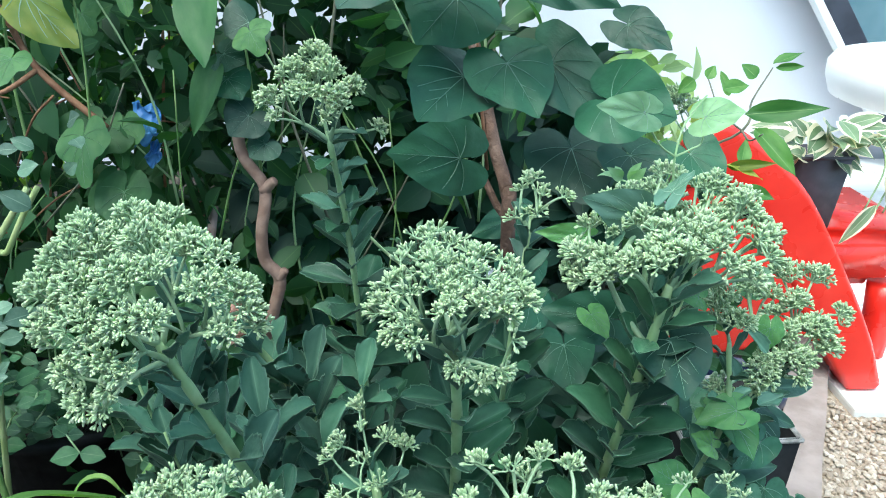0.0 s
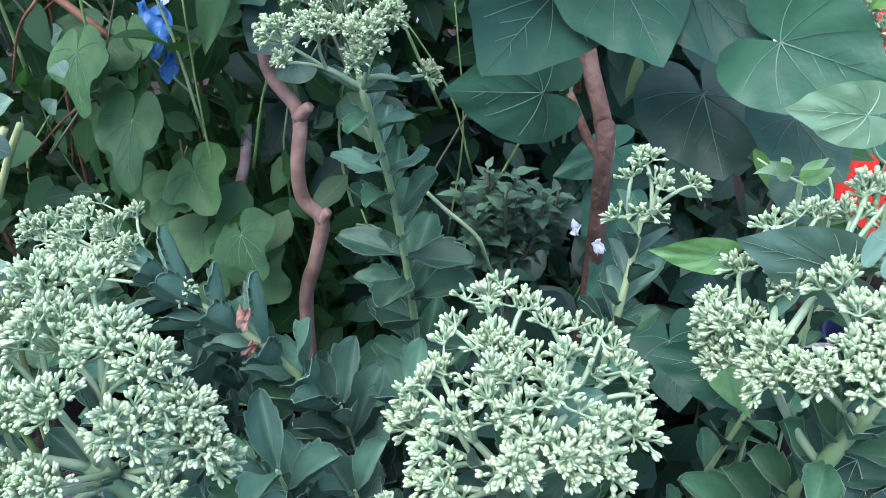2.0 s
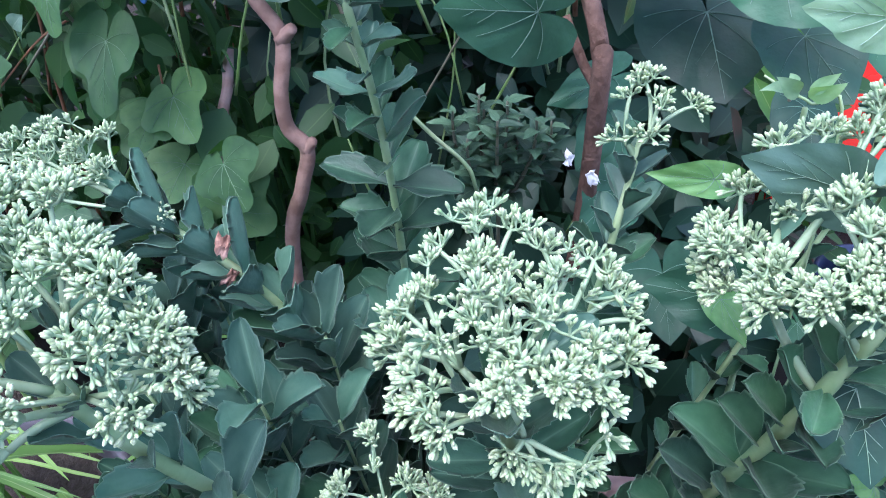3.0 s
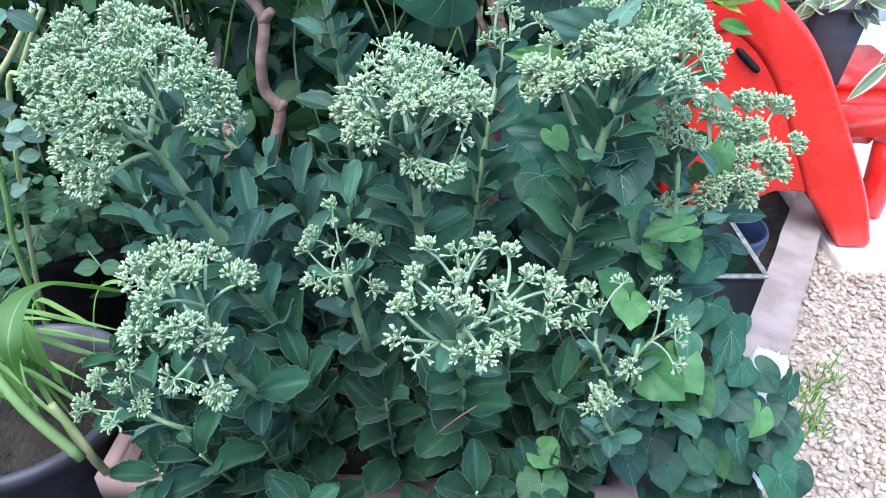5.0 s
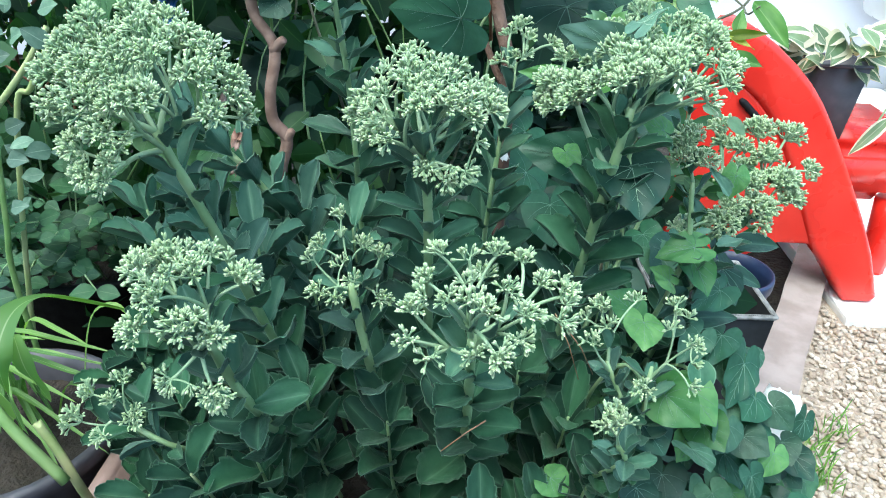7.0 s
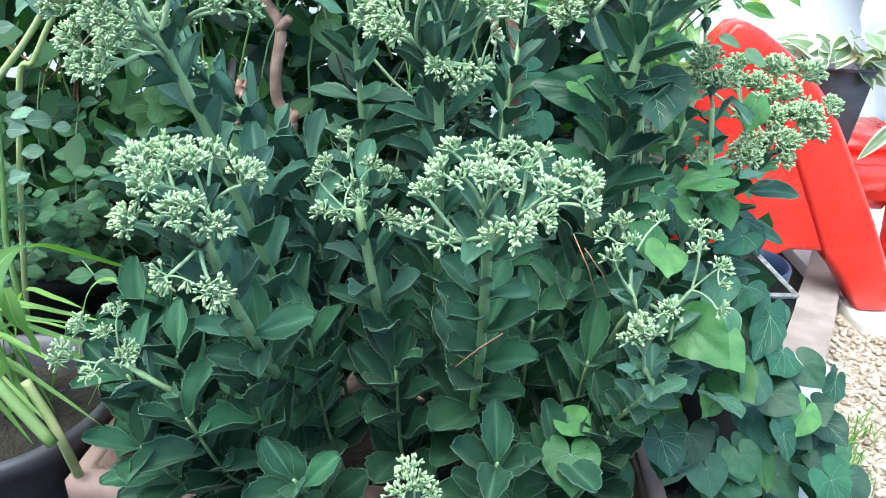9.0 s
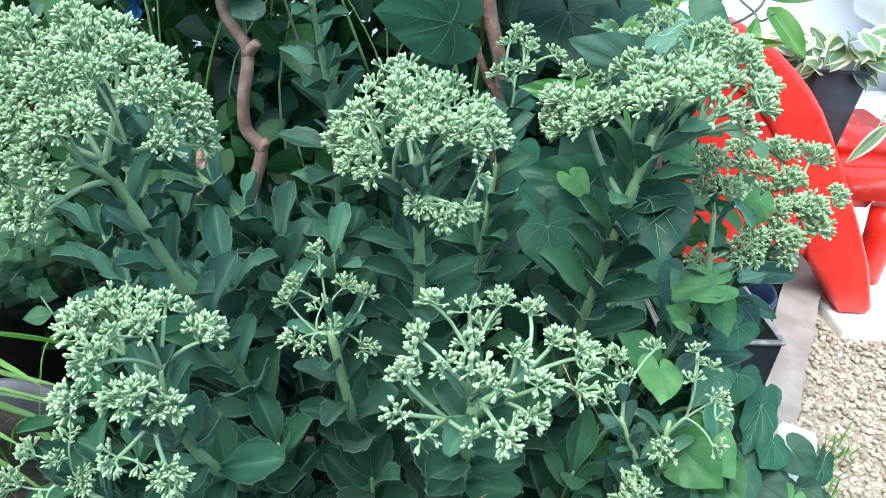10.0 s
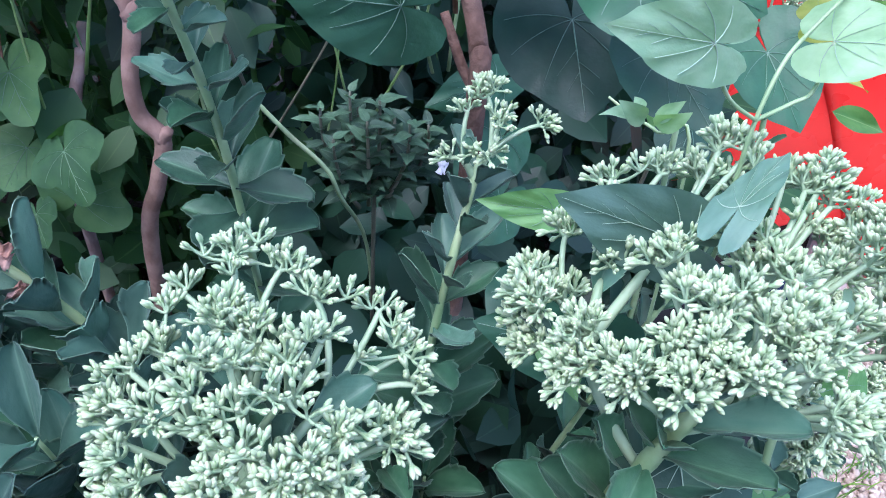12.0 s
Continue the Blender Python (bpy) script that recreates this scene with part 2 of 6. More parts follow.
SOIL = plain("soil", (0.016, 0.012, 0.009), (0.034, 0.025, 0.018), 30, 0.95, 0.9, fine=140, dist=0.01, c3=(0.07, 0.058, 0.04))
RED = plain("red_plastic", (0.72, 0.020, 0.013), (0.80, 0.034, 0.022), 9, 0.27, 0.08, fine=700, dist=0.0006, c3=(0.72, 0.05, 0.035))
BLACK = plain("black_plastic", (0.009, 0.009, 0.010), (0.015, 0.015, 0.017), 30, 0.62, 0.15, fine=500, dist=0.0006, c3=(0.035, 0.033, 0.03))
BLACK.node_tree.nodes["Principled BSDF"].inputs["Specular IOR Level"].default_value = 0.2
NAVY = plain("navy_plastic", (0.012, 0.02, 0.06), (0.02, 0.035, 0.09), 30, 0.45, 0.1)
CHARCOAL = plain("charcoal_plastic", (0.05, 0.048, 0.06), (0.075, 0.07, 0.085), 30, 0.55, 0.15, fine=500, dist=0.0006)
DUSTY = plain("dusty_rim", (0.16, 0.155, 0.15), (0.3, 0.29, 0.28), 90, 0.8, 0.4)
WOOD = plain("weathered_board", (0.25, 0.205, 0.185), (0.35, 0.29, 0.265), 18, 0.85, 0.6, fine=120, dist=0.002, c3=(0.24, 0.20, 0.18))
CLAY = plain("pink_clay", (0.25, 0.16, 0.14), (0.33, 0.22, 0.195), 22, 0.8, 0.4, fine=220, dist=0.001, c3=(0.20, 0.15, 0.13))
WALL = plain("white_plaster", (0.60, 0.60, 0.66), (0.66, 0.66, 0.71), 1.5, 0.8, 0.2, fine=120, dist=0.002, c3=(0.57, 0.57, 0.63))
SLAB = plain("white_tile", (0.70, 0.69, 0.68), (0.80, 0.79, 0.77), 8, 0.55, 0.2, fine=260, dist=0.001, c3=(0.62, 0.60, 0.57))
GLOSS = plain("white_lacquer", (0.80, 0.80, 0.79), (0.85, 0.85, 0.84), 6, 0.35, 0.05)
DARKFRAME = plain("dark_frame", (0.02, 0.022, 0.035), (0.035, 0.037, 0.055), 12, 0.4, 0.1)
TEAL = plain("teal_pane", (0.09, 0.16, 0.19), (0.14, 0.22, 0.25), 3, 0.15, 0.02)
BAG = plain("white_plastic_bag", (0.72, 0.73, 0.74), (0.82, 0.82, 0.82), 14, 0.4, 0.3, fine=60, dist=0.004)
BLUE = plain("blue_plastic", (0.05, 0.17, 0.46), (0.11, 0.28, 0.58), 40, 0.4, 0.2)
DEAD = plain("dry_leaf", (0.24, 0.12, 0.08), (0.46, 0.29, 0.23), 60, 0.8, 0.5)
NEEDLE = plain("dry_needle", (0.22, 0.10, 0.05), (0.32, 0.18, 0.10), 60, 0.6, 0.2)


def pebble_material():
    m, nt, p = material("pebble")
    own = nt.nodes.new("ShaderNodeObjectInfo").outputs["Random"]
    isl = nt.nodes.new("ShaderNodeNewGeometry").outputs["Random Per Island"]
    add = nt.nodes.new("ShaderNodeMath")
    add.operation = "ADD"
    nt.links.new(own, add.inputs[0])
    nt.links.new(isl, add.inputs[1])
    frac = nt.nodes.new("ShaderNodeMath")
    frac.operation = "FRACT"
    nt.links.new(add.outputs[0], frac.inputs[0])
    col = mix(nt, frac.outputs[0], (0.27, 0.205, 0.15), (0.56, 0.485, 0.41))
    col = mix(nt, ramp(nt, noise_of(nt, 160, 4), 0.45, 0.7, 0, 0.4), col, (0.50, 0.39, 0.28))
    nt.links.new(col, p.inputs["Base Color"])
    p.inputs["Roughness"].default_value = 0.8
    b = node(nt, "ShaderNodeBump", Strength=0.4, Distance=0.001)
    nt.links.new(noise_of(nt, 420, 4), b.inputs["Height"])
    nt.links.new(b.outputs[0], p.inputs["Normal"])
    return m


PEBBLE = pebble_material()

# ---- leaf shapes, each of length 1 along Y ----


def sedum_leaf_mesh(name, seed, mat):
    """Fleshy spoon-shaped leaf with shallow blunt teeth on its outer half, cupped, with thickness."""
    r = random.Random(seed)
    g = Geo()
    nv, nu = 25, 8
    bend, cup = r.uniform(-0.16, 0.20), r.uniform(0.12, 0.44)
    wide = r.uniform(0.50, 0.62)
    wav, ph = r.uniform(0.01, 0.05), r.uniform(0, 6)
    sway = r.uniform(-0.07, 0.07)
    teeth = [(r.uniform(0.05, 0.10), r.uniform(0.05, 0.10)) for _ in range(nv)]
    grids = []
    for sidez in (1, -1):
        rows = []
        for i in range(nv):
            t = i / (nv - 1)
            if t < wide:
                w0 = 0.5 * (0.20 + 0.80 * math.sin(math.pi / 2 * t / wide) ** 1.35)
            else:
                w0 = max(0.05, 0.5 * (1 - ((t - wide) / (1 - wide)) ** 2) ** 0.66)
            row = []
            for j in range(nu + 1):
                u = j / nu * 2 - 1
                tooth = 0.0
                if 0.32 < t < 1 and j in (0, nu):
                    tooth = teeth[i // 4][0 if u < 0 else 1] * 1.5 * (i % 4) / 3 - 0.04
                w = w0 * (1 + tooth)
                z = bend * t * t + cup * w * abs(u) ** 1.5 - 0.045 * (1 - min(1, abs(u) * 2.5)) * (1 - 0.6 * t) + wav * math.sin(9 * t + ph + (2 if u > 0 else 0)) * u * u
                thick = 0.017 * (1 - abs(u) ** 4) * (1 - 0.5 * t) + 0.005
                row.append(g.add((u * w + sway * t * t, t + 0.35 * tooth * abs(u), z + sidez * thick), t, abs(u)))
            rows.append(row)
        grids.append(rows)
    for s, rows in enumerate(grids):
        for a, b in zip(rows, rows[1:]):
            for j in range(nu):
                q = (a[j], a[j + 1], b[j + 1], b[j])
                g.face(q if s == 0 else q[::-1])
    top, low = grids
    rim = [x[0] for x in top] + list(top[-1][1:-1]) + [x[-1] for x in reversed(top)] + list(reversed(top[0][1:-1]))
    rimb = [x[0] for x in low] + list(low[-1][1:-1]) + [x[-1] for x in reversed(low)] + list(reversed(low[0][1:-1]))
    n = len(rim)
    for k in range(n):
        g.face((rim[k], rimb[k], rimb[(k + 1) % n], rim[(k + 1) % n]))
    return g.mesh(name, [mat])


def oval_leaf_mesh(name, seed, mat, belly=0.5, nv=9, nu=4, mat2=None):
    r = random.Random(seed)
    g = Geo()
    bend, fold = r.uniform(-0.35, 0.0), r.uniform(0.05, 0.22)
    rows = []
    for i in range(nv):
        t = i / (nv - 1)
        w = 0.5 * math.sin(math.pi * t ** (0.5 + belly * 0.5)) ** 0.9 if 0 < t < 1 else 0.012
        rows.append([g.add((u * w, t, bend * t * t + fold * abs(u) * w + 0.03 * math.sin(8 * t + seed) * u), t, abs(u)) for u in (j / nu * 2 - 1 for j in range(nu + 1))])
    for a, b in zip(rows, rows[1:]):
        for j in range(nu):
            g.face((a[j], a[j + 1], b[j + 1], b[j]), 1 if mat2 and (j in (0, nu - 1)) else 0)
    return g.mesh(name, [mat] + ([mat2] if mat2 else []))


def heart_leaf_mesh(name, seed, mat, lobed=False, petiole=0.5, veins=None):
    """Heart-shaped leaf round its petiole joint, tip at (0, 1), with raised veins and a petiole."""
    r = random.Random(seed)
    g = Geo()
    nseg, nring = 60, 6
    keys = [(0, 1.0), (5, 0.945), (14, 0.865), (30, 0.80), (52, 0.765), (78, 0.735), (104, 0.71), (128, 0.68), (148, 0.61), (163, 0.47), (174, 0.25), (180, 0.08)]
    if lobed:
        keys = [(0, 0.92), (15, 0.86), (30, 0.66), (45, 0.60), (62, 0.74), (82, 0.80), (105, 0.66), (130, 0.56), (155, 0.46), (170, 0.3), (180, 0.06)]
    cup, wav, ph, droop, twist = r.uniform(-0.05, 0.16), r.uniform(0.02, 0.05), r.uniform(0, 6), r.uniform(0.06, 0.26), r.uniform(-0.12, 0.12)

    def radius(a):
        a = abs((a + 180) % 360 - 180)
        for (a0, r0), (a1, r1) in zip(keys, keys[1:]):
            if a <= a1:
                t = (a - a0) / (a1 - a0)
                if 0 < keys.index((a0, r0)) < len(keys) - 2:
                    (b0, s0), (b1, s1) = keys[keys.index((a0, r0)) - 1], keys[keys.index((a1, r1)) + 1]
                    m0, m1 = (r1 - s0) / (a1 - b0) * (a1 - a0), (s1 - r0) / (b1 - a0) * (a1 - a0)
                    return (2 * t ** 3 - 3 * t * t + 1) * r0 + (t ** 3 - 2 * t * t + t) * m0 + (3 * t * t - 2 * t ** 3) * r1 + (t ** 3 - t * t) * m1
                return r0 + (r1 - r0) * t
        return 0.06

    def lift(x, y):
        return cup * abs(x) * 0.7 - droop * max(0, y) ** 2 - 0.12 * max(0, -y) + wav * math.sin(5 * y + ph) * x * 2 + 0.03 * math.sin(14 * math.atan2(x, y + 0.3) + ph) * (x * x + y * y) + twist * x * y

    c = g.add((0, 0, 0))
    last = None
    edge = [radius(-180 + 360 * k / nseg) * (1 + r.uniform(-0.009, 0.009)) for k in range(nseg + 1)]
    for ring in range(1, nring + 1):
        f = ring / nring
        cur = []
        for k in range(nseg + 1):
            a = radians(-180 + 360 * k / nseg)
            x, y = edge[k] * f * math.sin(a), edge[k] * f * math.cos(a)
            if k in (0, nseg):
                x += (-0.015 if k == 0 else 0.015) * f
            cur.append(g.add((x, y, lift(x, y)), f, 1.0))
        for k in range(nseg):
            if last:
                g.face((last[k], cur[k], cur[k + 1], last[k + 1]))
            else:
                g.face((c, cur[k], cur[k + 1]))
        last = cur

    def vein(a, reach, w):
        n = 8
        ids = []
        for i in range(n + 1):
            t = i / n * reach
            bend_a = a * (1 - 0.18 * i / n)
            R0 = radius(bend_a) * t
            x, y = R0 * math.sin(radians(bend_a)), R0 * math.cos(radians(bend_a))
            ww = w * (1 - 0.8 * i / n)
            sx, sy = math.cos(radians(bend_a)), -math.sin(radians(bend_a))
            ids.append([g.add((x + sx * s * ww, y + sy * s * ww, lift(x, y) + (0.017 if s == 0 else 0.007)), t, 0) for s in (-1, 0, 1)])
        for p, q in zip(ids, ids[1:]):
            for s in (0, 1):
                g.face((p[s], p[s + 1], q[s + 1], q[s]), 1)

    vein(0, 0.95, 0.008)
    for a in (38, 78, 118):
        for s in (-1, 1):
            vein(a * s + r.uniform(-5, 5), 0.86, 0.0050)
    for y0, a, l in ((0.3, 42, 0.3), (0.52, 38, 0.2), (0.42, -42, 0.25), (0.62, -36, 0.16)):
        ids = []
        for i in range(5):
            t = i / 4
            x, y = math.sin(radians(a)) * l * t, y0 + math.cos(radians(a)) * l * t
            ids.append([g.add((x + s * 0.0030 * (1 - 0.7 * t), y, lift(x, y) + (0.015 if s == 0 else 0.006)), t, 0) for s in (-1, 0, 1)])
        for p, q in zip(ids, ids[1:]):
            for s in (0, 1):
                g.face((p[s], p[s + 1], q[s + 1], q[s]), 1)
    tube(g, [(0, 0.02, 0.0), (0.01, -0.1 * petiole, -0.12 * petiole), (0.02, -0.3 * petiole, -0.5 * petiole), (0.03, -0.4 * petiole, -1.0 * petiole)], [0.011, 0.010, 0.010, 0.009], 5, 1)
    return g.mesh(name, [mat, veins or VEIN])


SEDUM_LEAVES = [sedum_leaf_mesh("sedum_leaf", s, SEDUM) for s in range(9)]
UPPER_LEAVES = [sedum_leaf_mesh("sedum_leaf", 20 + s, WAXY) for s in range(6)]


# ---- flower bud clusters ----
def cluster_mesh(seed, grown=1.0):
    """A small forked umbel of pointed spindle-shaped closed buds on slender stalks, its axis along Z."""
    r = random.Random(seed)
    g = Geo()
    prof = ((0.0, 0.42), (0.14, 0.80), (0.38, 1.0), (0.62, 0.96), (0.82, 0.68), (0.94, 0.34), (1.0, 0.06))
    arms = r.randint(3, 5)
    for arm in range(arms + 1):
        ph, a = arm * 2 * math.pi / arms + r.uniform(-0.4, 0.4), (r.uniform(0.70, 1.20) if arm < arms else 0.1)
        da = V(math.sin(a) * math.cos(ph), math.sin(a) * math.sin(ph), math.cos(a))
        hub = da * (r.uniform(0.0020, 0.0037) if arm < arms else 0.0033)
        tube(g, [(0, 0, 0), hub * 0.5 + V(0, 0, -0.0003), hub], [0.00066, 0.00056, 0.0006], 4, 1, cap=False)
        for i in range(r.randint(3, 4)):
            d = (da + V(r.uniform(-1, 1), r.uniform(-1, 1), r.uniform(-0.1, 0.9)) * 0.46).normalized()
            st = r.uniform(0.0008, 0.0024)
            ln = r.uniform(0.0027, 0.0037) * grown
            rad = ln * r.uniform(0.225, 0.265)
            tube(g, [hub, hub + d * st], [0.00042, 0.0005], 4, 1, cap=False)
            side = d.orthogonal().normalized()
            up = d.cross(side)
            rings = []
            for t, w in prof:
                p = hub + d * (st + ln * t)
                rings.append([g.add(p + (side * math.cos(k * math.pi / 3) + up * math.sin(k * math.pi / 3)) * rad * w, t, 0) for k in range(6)])
            for p, q in zip(rings, rings[1:]):
                for k in range(6):
                    g.face((p[k], p[(k + 1) % 6], q[(k + 1) % 6], q[k]))
            g.face(rings[-1])
    return g.mesh("umbellet", [BUD, PEDICEL])


CLUSTERS = [cluster_mesh(40 + s) for s in range(9)]
YOUNG = [cluster_mesh(60 + s, 0.9) for s in range(6)]


def sedum(label, fork, mid, base, leaf, lobes, sparse=0, young=False, stem_r=0.0042, gap=1.0, cover=0.86, arm=None, waxy=1.6, lift=0.0):
    """One flowering stem: stem, toothed leaves in pairs, and a head of bud clusters on branches."""
    fork, mid, base = V(fork), V(mid), V(base)
    root = thing("stonecrop", base, label, "stonecrop", "flowering stonecrop stems")
    pts = smooth_line([fork, mid, mid.lerp(base, 0.5) + V(0, 0, 0.0), base], 7)
    g = Geo()
    loc = [p - base for p in pts]
    nr = len(pts)
    tube(g, loc, [stem_r * (0.55 if lobes and i == 0 else (0.70 if lobes else 0.25) + 0.3 * i / nr) * (1 + 0.10 * math.sin(i * 1.9)) for i in range(nr)], 8)
    part("stem", g.mesh("stem", [STEM]), root, Matrix.Translation(base))
    # leaves in pairs, each pair turned against the last
    total = sum((b - a).length for a, b in zip(pts, pts[1:]))
    s, az = (0.010 if lobes else 0.001), rng.uniform(0, 6)
    while s < total - 0.02:
        run, k = s, 0
        while k < nr - 2 and run > (pts[k + 1] - pts[k]).length:
            run -= (pts[k + 1] - pts[k]).length
            k += 1
        d = (pts[k] - pts[k + 1]).normalized()
        p = pts[k] - d * run
        f = min(1.0, s / min(total, 0.22))
        size = leaf[0] + (leaf[1] - leaf[0]) * f
        e1 = d.orthogonal().normalized()
        e2 = d.cross(e1)
        for half in (0, 1):
            a = az + math.pi * half + rng.uniform(-0.18, 0.18)
            out = e1 * math.cos(a) + e2 * math.sin(a)
            rise = lift + rng.uniform(0.45, 1.0) + f * rng.uniform(-0.1, 0.6) + (rng.uniform(0.2, 0.7) * (1 - f) if not lobes else 0.0)
            way = (out + d * rise + V(0, 0, 0.05)).normalized()
            ln = size * rng.uniform(0.8, 1.18)
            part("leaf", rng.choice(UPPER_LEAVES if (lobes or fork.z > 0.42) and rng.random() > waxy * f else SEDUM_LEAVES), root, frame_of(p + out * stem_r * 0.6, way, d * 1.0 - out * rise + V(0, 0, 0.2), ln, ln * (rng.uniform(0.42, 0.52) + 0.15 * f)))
        az += math.pi / 2 + rng.uniform(-0.15, 0.15)
        s += gap * (0.016 + 0.012 * f) * rng.uniform(0.85, 1.2)
    if not lobes:
        return root
    # main branches fork from the stem, side branches from them, and bud clusters end the finest ones
    g = Geo()
    axis = (fork - mid).normalized()
    spots, bracts = [], []
    slim = 0.66 if young else 1.0
    todo = [(V(x, y, z), r) for x, y, z, r in lobes]
    if arm:
        # a side branch from lower on the stem carries a part of the head
        arm = V(arm)
        a = fork.lerp(mid, 0.62)
        tube(g, [p - base for p in bezier(a, a.lerp(arm, 0.5) - axis * 0.008 + (arm - a) * 0.12, arm, 7)], [0.0020 - 0.00005 * i for i in range(8)], 8)
    while todo:
        far = max(todo, key=lambda l: (l[0] - fork).length)
        group = sorted(todo, key=lambda l: (l[0] - far[0]).length)[:rng.choice((3, 4, 4))]
        todo = [l for l in todo if l not in group]
        gc = sum((l[0] for l in group), V(0, 0, 0)) / len(group)
        start = fork - axis * rng.uniform(0.0, 0.022)
        if arm and (gc - arm).length < (gc - fork).length:
            start = V(arm)
        way = gc - start
        split = start + way * 0.52 - axis * 0.004
        tube(g, [p - base for p in bezier(start, start.lerp(split, 0.45) + way.cross(axis).cross(axis) * -0.10 + axis * way.length * 0.10, split, 6)], [(0.0020 - 0.00009 * i) * slim for i in range(7)], 7)
        if rng.random() < 0.75:
            lw = (way.normalized() + V(rng.uniform(-0.5, 0.5), rng.uniform(-0.5, 0.1), rng.uniform(-0.2, 0.4))).normalized()
            bl = rng.uniform(0.014, 0.024)
            bracts.append((split - way * 0.12, lw, axis - lw * 0.5, bl, bl * rng.uniform(0.4, 0.6)))
        for c, r in group:
            o = ((c - split).normalized() * 0.9 + (c - fork).normalized() * 0.3 + axis * 0.3 + V(0, 0, 0.4)).normalized()
            q = c - o * r * 0.75
            tube(g, [p - base for p in bezier(split, split.lerp(q, 0.5) + way.normalized() * (q - split).length * 0.22, q, 5)], [(0.00115 - 0.00004 * i) * slim for i in range(6)], 6, 0, cap=False)
            n = max(2, round(2 * math.pi * cover / 0.86 * (r - 0.001) ** 2 * (0.8 if sparse else 1.0) / 6.6e-5))
            e1 = o.orthogonal().normalized()
            e2 = o.cross(e1)
            knot = None
            near = sorted(lobes, key=lambda l: (V(l[:3]) - c).length)[1:4]
            for other in near:
                half = (V(other[:3]) + c) / 2
                if (V(other[:3]) - c).length < 0.034 and rng.random() < (0.2 if sparse else 0.34):
                    p = half + (half - fork).normalized() * rng.uniform(-0.004, 0.0025)
                    ax = ((p - fork).normalized() + V(rng.uniform(-0.4, 0.4), rng.uniform(-0.4, 0.4), rng.uniform(0.0, 0.5))).normalized()
                    tube(g, [v - base for v in bezier(q, q.lerp(p, 0.5) - ax * 0.002, p, 4)], [0.00075, 0.0007, 0.0006, 0.00055, 0.0005], 5, 0, cap=False)
                    spots.append((p, ax))
            for i in range(n):
                ca = 1 - (i + 0.4) / n * cover
                a, ph = math.acos(max(-1, min(1, ca))), i * 2.39996 + rng.uniform(-0.35, 0.35)
                d = (o * math.cos(a) + (e1 * math.cos(ph) + e2 * math.sin(ph)) * math.sin(a)).normalized()
                p = c - o * (0.0048 + 0.1 * r) + d * max(0.0028, r * rng.uniform(0.85, 1.2) - 0.0052)
                ax = (d * 0.65 + (p - fork).normalized() * 0.5 + V(0, 0, 0.2) + V(rng.uniform(-1, 1), rng.uniform(-1, 1), rng.uniform(-1, 1)) * 0.3).normalized()
                knot = q + d * r * 0.32
                tube(g, [q - base, knot - base, knot.lerp(p, 0.6) + o * r * 0.05 - base, p - base], [0.0007, 0.00062, 0.00056, 0.0005], 5, 0, cap=False)
                spots.append((p, ax))
    heads = part("flower_head", g.mesh("flower_head", [PEDICEL]), root, Matrix.Translation(base), "pale cream-green closed buds in a domed head")
    for row in bracts:
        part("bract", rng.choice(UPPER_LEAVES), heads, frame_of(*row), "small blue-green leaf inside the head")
    for p, ax in spots:
        sc = rng.uniform(0.80, 1.02)
        part("umbellet", rng.choice(YOUNG if young else CLUSTERS), heads, frame_of(p, ax.orthogonal(), ax, sc, sc) @ pose(0, 0, 0, 0, 0, 0))
    return root

# ---- ground, gravel, paving, wall ----
def ground():
    g = Geo()
    n = 60
    def step(i):
        u = (i / n) * 2 - 1
        return math.copysign(abs(u) ** 4.5, u) * 40
    ids = [[g.add((step(i) + 0.2, step(j) + 0.8, -0.012 + 0.012 * noise.noise((step(i) * 6, step(j) * 6, 0)) * (1 if abs(step(i)) < 4 else 0))) for i in range(n + 1)] for j in range(n + 1)]
    for a, b in zip(ids, ids[1:]):
        for i in range(n):
            g.face((a[i], a[i + 1], b[i + 1], b[i]))
    ob = new("ground", g.mesh("ground", [SOIL]))
    return tagged(ob, "dark damp garden soil under the plants", "ground", kind="structure")


ground()

wall = new("wall_north", box_mesh("wall_north", WALL, (9.0, 0.15, 3.0), 0.004))
wall.location = (-1.2, 2.75, 1.5)
tagged(wall, "plain white plastered wall behind the garden", "wall", kind="structure")


# added out of view behind the camera to cut low sky light
sky_block = new("unseen_wall", box_mesh("unseen_wall", WALL, (5.0, 0.15, 2.0), 0.004))
sky_block.location = (-1.7, -1.6, 1.0)
tagged(sky_block, "unseen plain white wall added behind the camera to shape the light", "wall", kind="structure")


def board(name, a, b, width, thick, z, label):
    """A sawn timber lying from a to b."""
    a, b = V(*a, 0), V(*b, 0)
    ln = (b - a).length
    bm = bmesh.new()
    bmesh.ops.create_grid(bm, x_segments=24, y_segments=3, size=0.5)
    bmesh.ops.scale(bm, vec=(ln, width, 1), verts=bm.verts)
    r = bmesh.ops.extrude_face_region(bm, geom=bm.faces[:])
    for v in [e for e in r["geom"] if isinstance(e, bmesh.types.BMVert)]:
        v.co.z += thick
    for v in bm.verts:
        k = noise.noise(v.co * 14)
        v.co += Vector((0, k * 0.002, k * 0.0015))
    bmesh.ops.recalc_face_normals(bm, faces=bm.faces[:])
    ob = new(name, from_bmesh(bm, name, WOOD, smooth=False))
    ob.location = (a + b) / 2 + V(0, 0, z)
    ob.rotation_euler = (0, 0, math.atan2(b.y - a.y, b.x - a.x))
    return tagged(ob, label, "board")


board("garden_board", (0.42, 0.62), (0.80, 1.36), 0.064, 0.045, -0.005, "weathered grey timber board edging the gravel")

